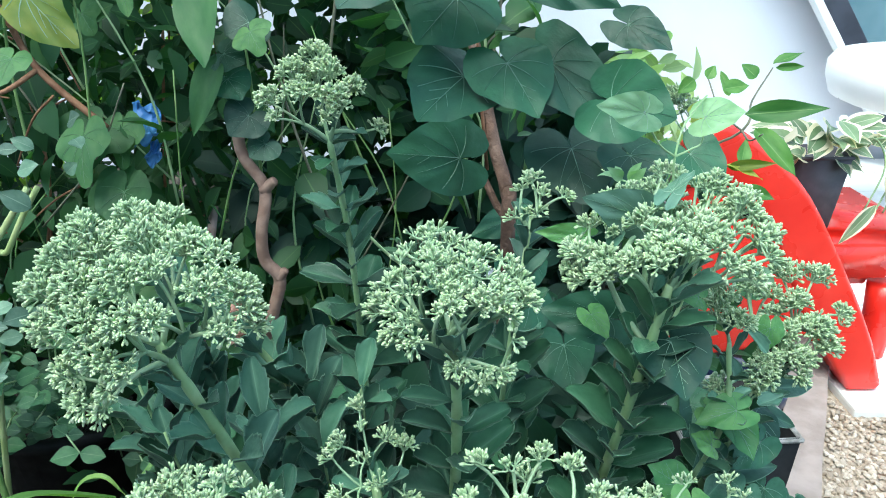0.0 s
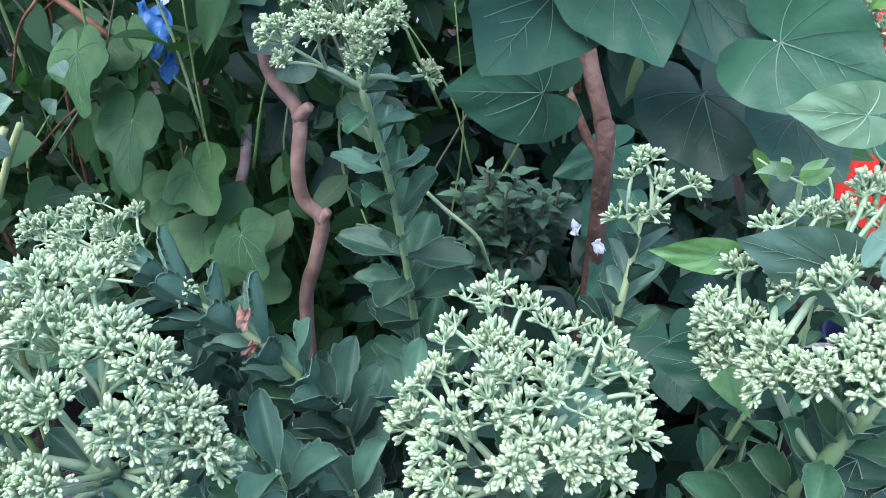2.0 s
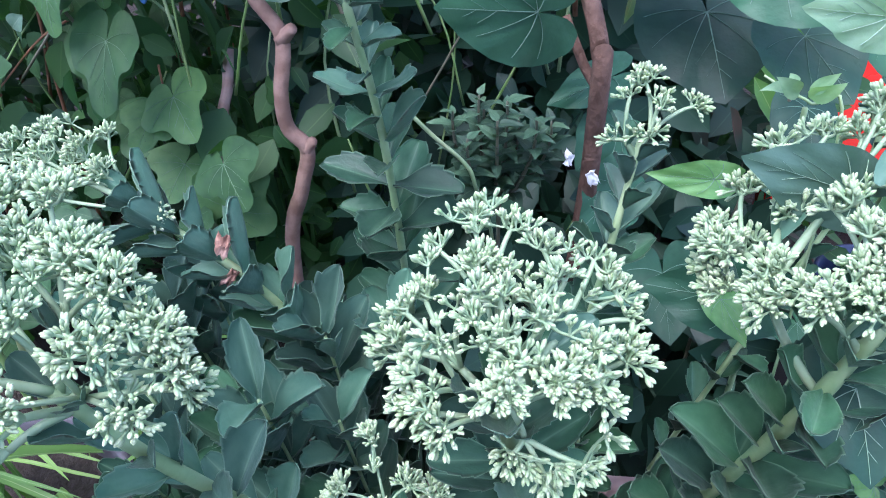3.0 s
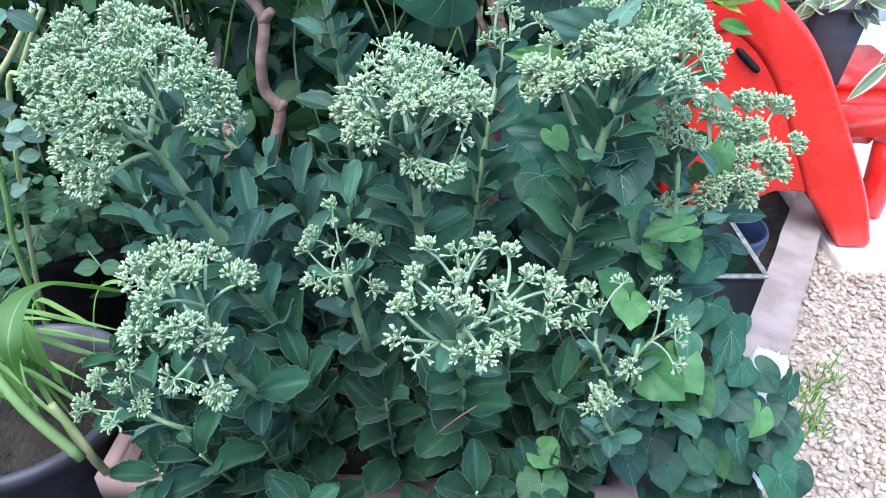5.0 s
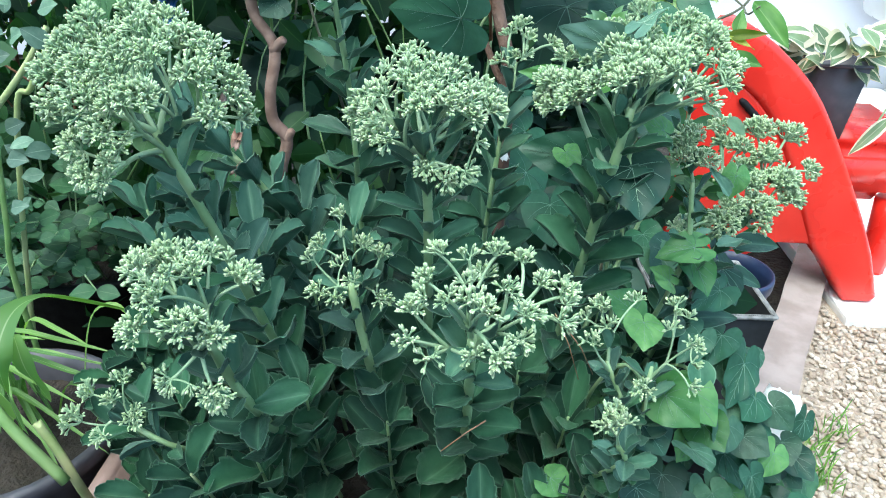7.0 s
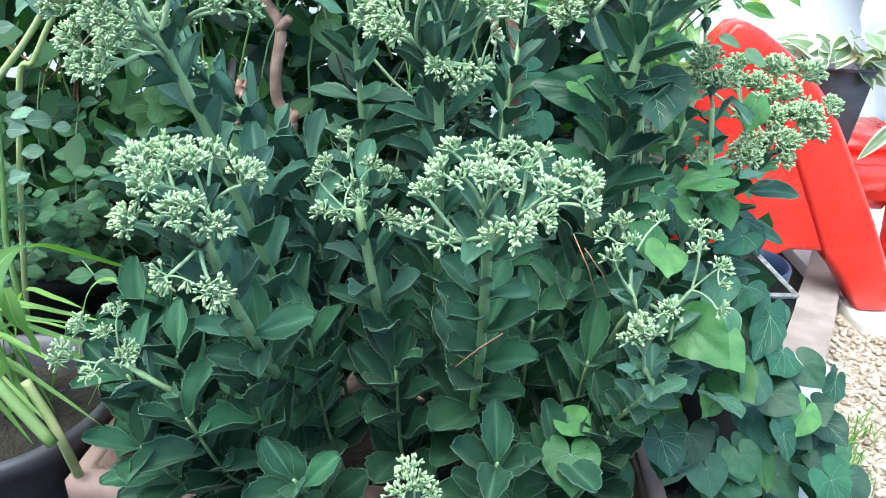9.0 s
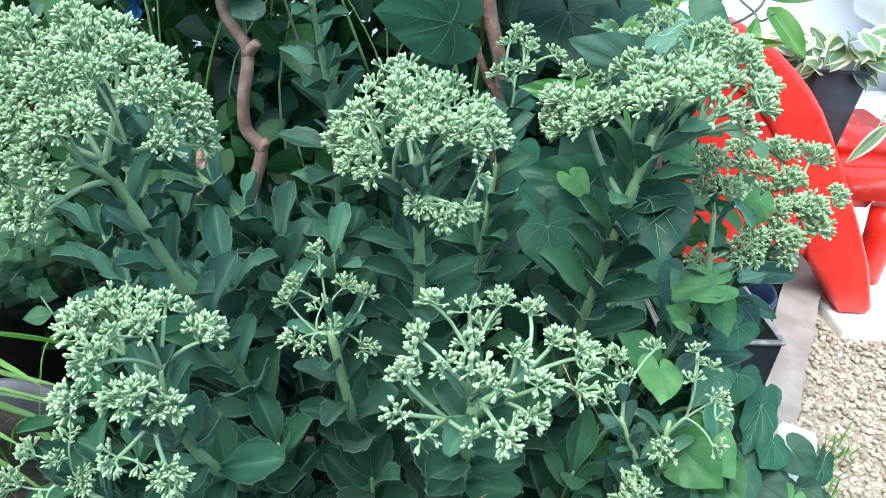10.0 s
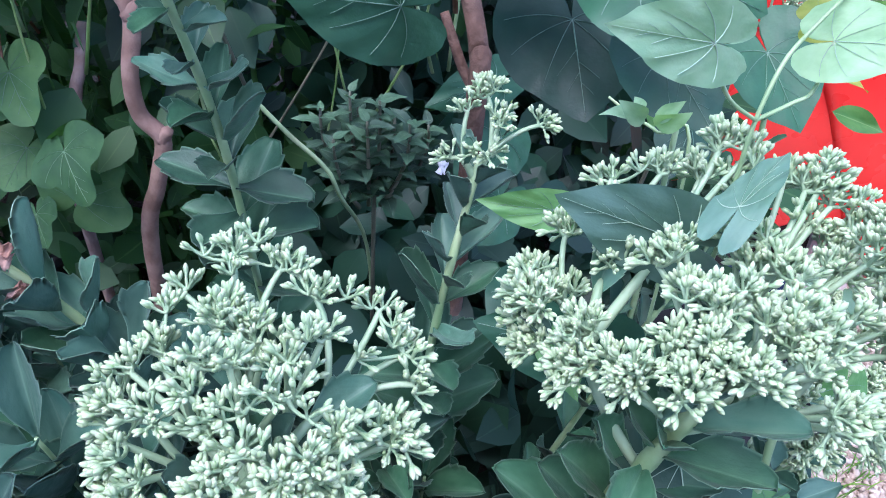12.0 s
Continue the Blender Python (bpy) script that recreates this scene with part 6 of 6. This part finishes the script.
for i in range(9):
    a = i * 2.39996
    q = 0.052 * math.sqrt((i + 0.3) / 9)
    low, top = V(0.012 + 0.3 * q * math.cos(a), 0.735 + 0.3 * q * math.sin(a), 0.385), V(0.012 + q * math.cos(a), 0.725 + 0.7 * q * math.sin(a), 0.488 - 0.5 * q + rng.uniform(-0.012, 0.012))
    pts = bezier(low, low.lerp(top, 0.6) + V(0.4 * q * math.cos(a), 0, -0.01), top, 10)
    g = Geo()
    if i == 0:
        pts = [V(0.012, 0.735, 0.0)] + pts[1:]
    tube(g, [p - V(young.location) for p in pts], [0.0022 - 0.0011 * k / 10 for k in range(11)], 6)
    # the dark stem colour here stands in for shade inside the bush
    part("stem", g.mesh("stem", [PURPLE]), young, Matrix.Translation(young.location))
    for k in range(22):
        t = 0.1 + 0.9 * k / 21
        j = min(9, int(t * 10))
        p = pts[j].lerp(pts[j + 1], t * 10 - j)
        az = k * 2.4 + i
        out = V(math.cos(az), math.sin(az), 0)
        ln = rng.uniform(0.018, 0.030) * (1.2 - 0.5 * t)
        part("leaf", NARROW[k % 3], young, frame_of(p, out + V(0, 0, rng.uniform(0.2, 1.0)), V(0, -0.2, 1) - out * 0.4, ln, ln * rng.uniform(0.40, 0.55)))
wood("old_stem", young, [(-0.056, 0.658, 0.517), (-0.032, 0.655, 0.492), (-0.008, 0.652, 0.47), (-0.0, 0.66, 0.442), (0.012, 0.742, 0.3), (0.012, 0.742, 0.0)], 0.0016, 0.0018, STEM)
shoot((0.22, 0.62, 0.1), (0.205, 0.60, 0.55), 22, 0.024, NARROW, "young_stonecrop", "young stonecrop shoot with narrow grey-green leaves", "stonecrop", STEM)

# ---- plants by the tub ----
ROUNDS = [oval_leaf_mesh("round_leaf", 110 + s, ROUND, 0.75, 9, 4) for s in range(3)]
GREYS = [oval_leaf_mesh("grey_leaf", 120 + s, GREY, 0.75, 9, 4) for s in range(3)]
tubplant = thing("round_leaf_plant", (-0.47, 0.82, 0.16), "bushy plant with thin stems and rounded green leaves", "plant")
for i in range(22):
    a = V(-0.47 + rng.uniform(-0.1, 0.1), 0.84 + rng.uniform(-0.08, 0.05), 0.16)
    top = V(rng.uniform(-0.62, -0.30), rng.uniform(0.58, 0.80), rng.uniform(0.18, 0.44))
    if top.x > -0.36:
        top.z -= 0.06
    pts = bezier(a, a.lerp(top, 0.5) + V(0, 0, 0.08), top, 8)
    g = Geo()
    tube(g, [p - V(tubplant.location) for p in pts], 0.0011, 5)
    part("stem", g.mesh("stem", [STEM]), tubplant, Matrix.Translation(tubplant.location))
    for k in (3, 4, 5, 6, 7, 8):
        for s in (-1, 1):
            ln = rng.uniform(0.018, 0.030)
            way = V(s * rng.uniform(0.6, 1), rng.uniform(-0.7, 0.2), rng.uniform(-0.2, 0.35))
            part("leaf", rng.choice(ROUNDS), tubplant, frame_of(pts[k], way, V(rng.uniform(-0.3, 0.3), -0.55, 0.8), ln, ln * 0.78))

stalks = thing("cut_stalk_plant", (-0.46, 0.62, 0.0), "plant with pale cut stalks and grey-green rounded leaves", "plant")
wood("stalk", stalks, LINE_STALK1 + [(-0.50, 0.62, 0.2), (-0.50, 0.63, 0.0)], 0.003, 0.0042, STALK)
wood("stalk", stalks, LINE_STALK2 + [(-0.44, 0.62, 0.0)], 0.0028, 0.0036, SHEATH)
wood("stalk", stalks, [(-0.36, 0.655, 0.561), (-0.377, 0.65, 0.535), (-0.397, 0.645, 0.5), (-0.419, 0.645, 0.467), (-0.47, 0.65, 0.2), (-0.48, 0.64, 0.0)], 0.0028, 0.0034, STALK)
for i in range(32):
    c = V((-0.37, 0.64, 0.585) if i % 3 == 0 else (-0.43, 0.63, 0.53) if i % 3 == 1 else (-0.40, 0.62, 0.44))
    p = c + V(rng.gauss(0, 0.028), rng.gauss(0, 0.02), rng.gauss(0, 0.028))
    ln = rng.uniform(0.018, 0.03)
    part("leaf", rng.choice(GREYS), stalks, frame_of(p, V(rng.uniform(-1, 1), rng.uniform(-0.6, 0.2), rng.uniform(-0.1, 1)), V(rng.uniform(-0.6, 0.6), -0.7, 0.5), ln, ln * 0.72))


def blade(parent, line, width, mat, name="blade", fold=0.25, n=6, up=(0, -0.3, 1)):
    """A long grass-like blade along a line, creased down its middle."""
    pts = smooth_line(line, n)
    base = V(root_of(parent).location)
    g = Geo()
    k = len(pts)
    rows = []
    for i, p in enumerate(pts):
        d = (pts[min(i + 1, k - 1)] - pts[max(i - 1, 0)]).normalized()
        nrm = V(up)
        nrm = (nrm - d * nrm.dot(d)).normalized()
        s = d.cross(nrm)
        t = i / (k - 1)
        w = width * 0.5 * min(1.0, 0.55 + 1.6 * t) * (1 - max(0, t - 0.55) ** 1.6 * 3.3) if t < 0.98 else width * 0.02
        rows.append([g.add(p + s * u * w + nrm * abs(u) * w * fold * (1 + 0.4 * math.sin(t * 14)) - base, t, abs(u)) for u in (-1, -0.5, 0, 0.5, 1)])
    for a, b in zip(rows, rows[1:]):
        for j in range(4):
            g.face((a[j], a[j + 1], b[j + 1], b[j]))
    return part(name, g.mesh(name, [mat]), parent, Matrix.Translation(base))


corn = thing("broad_blade_plant", (-0.36, 0.44, 0.19), "light green plant with a thick stalk and long arching blades", "plant")
wood("stalk", corn, LINE_CORN, 0.0042, 0.0048, SHEATH)
wood("stalk", corn, LINE_CORN2 + [(-0.27, 0.39, 0.2)], 0.0038, 0.0042, STALK)
blade(corn, LINE_BLADE, 0.023, BLADE, up=(0, 0.5, 0.87))
blade(corn, LINE_BLADE2, 0.016, BLADE, up=(0, 0.5, 0.87))
blade(corn, [(-0.30, 0.37, 0.31), (-0.34, 0.36, 0.36), (-0.40, 0.35, 0.35), (-0.45, 0.34, 0.30)], 0.024, BLADE)

tuft = thing("grass_tuft", (-0.34, 0.52, 0.18), "tuft of narrow green grass blades in a pot", "grass")
for i in range(8):
    a = V(-0.37 + rng.uniform(-0.05, 0.06), 0.52 + rng.uniform(-0.04, 0.06), 0.185)
    ang = rng.uniform(-2.6, 0.9)
    reach = rng.uniform(0.06, 0.19)
    d = V(math.cos(ang) * 0.9, math.sin(ang) * 0.7, 0)
    h = rng.uniform(0.06, 0.15)
    blade(tuft, [a, a + d * reach * 0.35 + V(0, 0, h * 0.8), a + d * reach * 0.75 + V(0, 0, h), a + d * reach + V(0, 0, h * rng.uniform(0.5, 0.95))], rng.uniform(0.0035, 0.0075), BLADE, n=4)

for i in range(26):
    a = V(-0.44 + rng.uniform(-0.02, 0.03), 0.50 + rng.uniform(-0.05, 0.04), 0.21)
    b = V(-0.295 + rng.uniform(-0.08, 0.06), 0.46 + rng.uniform(-0.08, 0.03), 0.28 + rng.uniform(-0.10, 0.07))
    blade(tuft, [a, a.lerp(b, 0.3) + V(0, 0, 0.06), a.lerp(b, 0.7) + V(0, 0, 0.03), b], rng.uniform(0.003, 0.0065), BLADE, n=4)

tall = thing("tall_grass", (-0.22, 0.98, 0.0), "thin dark green grass blades standing in the shade", "grass")
for i in range(44):
    a = V(-0.30 + rng.uniform(-0.16, 0.16), 0.95 + rng.uniform(-0.06, 0.08), 0.0)
    d = V(rng.uniform(-0.14, 0.14), rng.uniform(-0.12, 0.04), 0)
    h = rng.uniform(0.38, 0.56)
    blade(tall, [a, a + d * 0.2 + V(0, 0, h * 0.55), a + d * 0.6 + V(0, 0, h * 0.95), a + d * 1.1 + V(0, 0, h * rng.uniform(0.85, 1.05))], rng.uniform(0.003, 0.008), MID, n=4)

# ---- hoya and pepper plant by the red chair ----
HOYAS = [oval_leaf_mesh("variegated_leaf", 130 + s, HOYA, 0.55, 9, 6, CREAM) for s in range(3)]
CREAMS = [oval_leaf_mesh("cream_leaf", 140 + s, CREAM, 0.6, 9, 4) for s in range(2)]
hoya = thing("hoya", (0.70, 1.262, 0.40), "trailing hoya with cream and green variegated leaves", "hoya")
for i in range(44):
    a = i * 2.39996
    q = 0.015 + 0.075 * ((i * 0.618) % 1.0)
    p = V(0.695 + q * math.cos(a) * 1.15, 1.25 + q * math.sin(a) * 0.7, 0.415 + rng.uniform(0.0, 0.085) * (1 - q * 4))
    way = V(math.cos(a), math.sin(a) * 0.7 - 0.25, rng.uniform(-0.6, 0.65))
    ln = rng.uniform(0.045, 0.075)
    part("leaf", rng.choice(HOYAS * 3 + CREAMS[:1]), hoya, frame_of(p, way, V(rng.uniform(-0.5, 0.5), -0.6, 0.7), ln, ln * rng.uniform(0.5, 0.65)))
for x in (0.765, 0.785, 0.80):
    wood("trailing_stem", hoya, [(0.72, 1.25, 0.42), (x, 1.235, 0.455), (x + 0.02, 1.215, 0.41), (x - 0.01, 1.20, 0.33)], 0.002, 0.0016, STEM, sides=6)
for a, b in (((0.775, 1.20, 0.345), (0.715, 1.175, 0.285)), ((0.80, 1.20, 0.37), (0.90, 1.19, 0.345)), ((0.80, 1.21, 0.42), (0.88, 1.2, 0.40)), ((0.79, 1.21, 0.40), (0.80, 1.19, 0.34))):
    part("leaf", HOYAS[0], hoya, frame_of(a, V(b) - V(a), (0, -0.7, 0.6), (V(b) - V(a)).length, 0.024))

PEPPERS = [oval_leaf_mesh("pepper_leaf", 150 + s, PEPPER, 0.35, 11, 6) for s in range(3)]
YELLOWPEPPERS = [oval_leaf_mesh("pepper_leaf", 156 + s, YELLOW, 0.35, 11, 6) for s in range(2)]
pepper = thing("pepper_plant", (0.23, 0.78, 0.0), "bright green pepper plant with pointed glossy leaves", "pepper plant")
wood("stem", pepper, [(0.23, 0.78, 0.0), (0.235, 0.77, 0.3), (0.262, 0.74, 0.53)] + LINE_PEP[1:], 0.0022, 0.0007, PURPLE, sides=7)
wood("stem", pepper, LINE_PEP[1:2] + LINE_PEPB[1:], 0.0011, 0.0007, PURPLE, sides=6)
wood("stem", pepper, LINE_PEP[1:2] + LINE_PEPC[1:], 0.0011, 0.0007, PURPLE, sides=6)
hang(pepper, LEAVES_PEPPER, PEPPERS, (0.1, -0.75, 0.5), 0.5, 1.15)
hang(pepper, [(0.283, 0.63, 0.583, 0.315, 0.61, 0.593, 0.012),
    (0.281, 0.63, 0.586, 0.307, 0.61, 0.581, 0.01),
    (0.294, 0.63, 0.586, 0.3, 0.64, 0.607, 0.016)], YELLOWPEPPERS + PEPPERS[:1], (0.1, -0.75, 0.5), 0.3)
wood("stem", pepper, [(0.262, 0.74, 0.53), (0.274, 0.66, 0.572), (0.283, 0.63, 0.584)], 0.0010, 0.0007, PURPLE, sides=6)
foliage("foliage", 22, lambda r: (r.uniform(0.22, 0.32), r.uniform(0.80, 0.92), r.uniform(0.46, 0.56)), (0.03, 0.06), PEPPER, 31, pepper, "pale leaves at the back", slim=0.4)

backleaf = thing("pale_shrub", (0.40, 1.35, 0.0), "pale yellow-green shrub with upright narrow leaves", "shrub")
wood("stem", backleaf, [(0.40, 1.35, 0.0), (0.40, 1.38, 0.3), (0.384, 1.42, 0.5)], 0.006, 0.003, STEM, sides=7)
foliage("foliage", 200, lambda r: (r.gauss(0.384, 0.045), r.uniform(1.32, 1.52), r.uniform(0.36, 0.574)), (0.035, 0.08), PALEBUSH, 33, backleaf, "pale upright leaves", (0, -0.9, 0.2), 0.6, 0.32)

# ---- white table and leaning panel far behind ----
table = thing("round_table", (1.42, 1.85, 0.0), "low round white garden table", "table")
def lathe(name, prof, mat, n=48):
    g = Geo()
    rings = [[g.add((r * math.cos(2 * math.pi * k / n), r * math.sin(2 * math.pi * k / n), z)) for k in range(n)] for r, z in prof]
    for a, b in zip(rings, rings[1:]):
        for k in range(n):
            g.face((a[k], a[(k + 1) % n], b[(k + 1) % n], b[k]))
    g.face(rings[0][::-1])
    g.face(rings[-1])
    return g.mesh(name, [mat])
part("tabletop", lathe("tabletop", [(0.30, 0.40), (0.36, 0.385), (0.385, 0.395), (0.40, 0.44), (0.40, 0.475), (0.385, 0.495), (0.35, 0.50), (0.1, 0.503)], GLOSS), table, Matrix.Translation(table.location))
part("pedestal", lathe("pedestal", [(0.20, 0.017), (0.20, 0.03), (0.06, 0.06), (0.04, 0.2), (0.06, 0.36), (0.14, 0.402)], GLOSS), table, Matrix.Translation(table.location))

panel = thing("leaning_window", (1.65, 2.55, 0.0), "dark-framed glass panel in white trim leaning by the wall", "window panel")
tilt = pose(1.283, 2.55, 0.545, 0, -35, 0)
part("trim", box_mesh("trim", GLOSS, (0.026, 0.05, 1.3), 0.005), panel, tilt)
part("frame", box_mesh("frame", DARKFRAME, (0.068, 0.04, 1.3), 0.004), panel, tilt @ pose(0.047, 0, 0))
part("pane", box_mesh("pane", TEAL, (0.6, 0.02, 1.3), 0.002), panel, tilt @ pose(0.381, 0, 0))

# ---- small things ----
def crumpled(name, mat, at, size, seed, label, category, turn=(0, 0, 0), amp=0.25, n=16):
    bm = bmesh.new()
    bmesh.ops.create_grid(bm, x_segments=n, y_segments=n, size=0.5)
    for v in bm.verts:
        q = v.co * 3.1 + Vector((seed, 0, 0))
        v.co += Vector((noise.noise(q), noise.noise(q + Vector((3, 1, 0))), noise.noise(q * 1.6) * 1.5)) * amp
        v.co = Vector((v.co.x * size[0], v.co.y * size[1], v.co.z * size[2]))
    r = bmesh.ops.solidify(bm, geom=bm.faces[:], thickness=0.0006)
    ob = new(name, from_bmesh(bm, name, mat))
    ob.matrix_basis = pose(*at, *turn)
    return tagged(ob, label, category)


def bag(at, height, radius):
    """A half-collapsed thin plastic bag standing on the ground."""
    g = Geo()
    n, rows = 36, 20
    rings = []
    for i in range(rows):
        t = i / (rows - 1)
        r0 = radius * (0.85 + 0.35 * math.sin(math.pi * t) - 0.65 * max(0, t - 0.62))
        ring = []
        for k in range(n):
            a = 2 * math.pi * k / n
            q = V(math.cos(a) * 1.6, math.sin(a) * 1.6, t * 4.5)
            f = 1 + 0.30 * noise.noise(q) + 0.20 * noise.noise(q * 2.7)
            ring.append(g.add((r0 * f * math.cos(a), r0 * f * math.sin(a), height * t + (0.012 * noise.noise(q * 1.9) if i else 0))))
        rings.append(ring)
    for p, q in zip(rings, rings[1:]):
        for k in range(n):
            g.face((p[k], p[(k + 1) % n], q[(k + 1) % n], q[k]))
    g.face(rings[0][::-1])
    g.face(rings[-1])
    ob = new("plastic_bag", g.mesh("plastic_bag", [BAG]))
    ob.location = at
    return tagged(ob, "crumpled white plastic bag standing under the creeper", "bag")


bag((0.364, 0.494, 0.0), 0.280, 0.025)
crumpled("plastic_scrap", BLUE, (-0.303, 0.79, 0.592), (0.026, 0.046, 0.02), 5, "torn blue plastic scrap caught in the shrub", "plastic scrap", (70, 0, 10), 0.3)
crumpled("plastic_scrap", BLUE, (-0.304, 0.8, 0.554), (0.014, 0.026, 0.02), 8, "torn blue plastic scrap caught in the shrub", "plastic scrap", (80, 20, 10), 0.3)
crumpled("plastic_scrap", BAG, (0.073, 0.690, 0.454), (0.007, 0.012, 0.008), 11, "torn white plastic scrap among the shaded stems", "plastic scrap", (60, 20, 10), 0.3, 8)
crumpled("plastic_scrap", BAG, (0.093, 0.690, 0.436), (0.009, 0.012, 0.008), 14, "torn white plastic scrap among the shaded stems", "plastic scrap", (65, -20, 30), 0.35, 8)
crumpled("dry_leaf", DEAD, (-0.131, 0.487, 0.515), (0.007, 0.013, 0.010), 3, "curled dry brown leaf on a stem", "dry leaf", (70, 10, 0), 0.35, 8)
crumpled("dry_leaf", DEAD, (-0.134, 0.490, 0.488), (0.005, 0.014, 0.010), 6, "curled dry brown leaf on a stem", "dry leaf", (80, 40, 0), 0.35, 8)
for a, b in (LINE_NEEDLE1, LINE_NEEDLE2, LINE_NEEDLE3):
    g = Geo()
    a, b = V(a), V(b)
    tube(g, [(0, 0, 0), (b - a) * 0.5 + V(0.001, 0, 0.002), b - a], [0.00045, 0.0004, 0.0003], 5)
    ob = new("pine_needle", g.mesh("pine_needle", [NEEDLE]))
    ob.location = a
    tagged(ob, "dry brown needle caught on the leaves", "needle", "dry needles")

for gx, gy, n in ((0.555, 0.735, 26), (0.60, 0.765, 14), (0.545, 0.67, 30), (0.515, 0.68, 20)):
    t = thing("grass_tuft", (gx, gy, 0.0), "small tuft of grass growing in the gravel edge", "grass", "grass tufts by the gravel")
    for i in range(n):
        a = V(gx + rng.uniform(-0.02, 0.02), gy + rng.uniform(-0.02, 0.02), -0.004)
        d = V(rng.uniform(-1, 1), rng.uniform(-1, 1), 0) * rng.uniform(0.01, 0.035)
        h = rng.uniform(0.02, 0.06)
        blade(t, [a, a + d * 0.4 + V(0, 0, h * 0.6), a + d + V(0, 0, h)], rng.uniform(0.0012, 0.0028), BLADE, n=3)

# ---- gravel: nearest pebbles singly, the rest joined ----
PEBBLES = [pebble_mesh(s) for s in range(8)]
prng = random.Random(11)
spots = []
for i in range(100):
    for j in range(100):
        x, y = 0.40 + i * 0.0084 + prng.uniform(-0.004, 0.004), 0.50 + j * 0.0084 + prng.uniform(-0.004, 0.004)
        edge = 0.42 + (y - 0.62) * 0.38 / 0.74
        if x < edge + 0.045 or (x > 0.73 and y > 1.055):
            continue
        spots.append((x, y, prng.uniform(0.0034, 0.0066)))
spots.sort(key=lambda s: abs(s[0] - 0.64) + abs(s[1] - 0.88))
gravel = thing("gravel", (0.7, 0.9, -0.004), "tan and cream pebble gravel beside the board", "gravel", kind="structure")
bed = []
g = Geo()
for i in range(13):
    y = 0.40 + i * 0.085
    x0 = 0.42 + (y - 0.62) * 0.38 / 0.74 + 0.03
    bed.append((g.add((x0 - 0.7, y - 0.9, 0.005)), g.add((1.3 - 0.7, y - 0.9, 0.005))))
for a, b in zip(bed, bed[1:]):
    g.face((a[0], a[1], b[1], b[0]))
part("gravel_bed", g.mesh("gravel_bed", [GRAVELBED]), gravel, Matrix.Translation((0.7, 0.9, -0.004)), "fine sandy grit under the pebbles")
def at_pebble(x, y, s):
    return Matrix.Translation((x, y, s * 0.35 + prng.uniform(-0.002, 0.004))) @ pose(0, 0, 0, prng.uniform(-25, 25), prng.uniform(-25, 25), prng.uniform(0, 360)) @ Matrix.Scale(s, 4)
for x, y, s in spots[:300]:
    part("pebble", PEBBLES[prng.randrange(8)], gravel, at_pebble(x, y, s))
g = Geo()
templates = [([v.co.copy() for v in me.vertices], [tuple(p.vertices) for p in me.polygons]) for me in PEBBLES]
for x, y, s in spots[300:]:
    vs, fs = templates[prng.randrange(8)]
    m = Matrix.Translation((-0.7, -0.9, 0.004)) @ at_pebble(x, y, s)
    off = len(g.v)
    for c in vs:
        g.add(m @ c)
    for f in fs:
        g.face([off + k for k in f])
tagged(part("loose_pebbles", g.mesh("loose_pebbles", [PEBBLE]), gravel, Matrix.Translation((0.7, 0.9, -0.004))), kind="stuff")
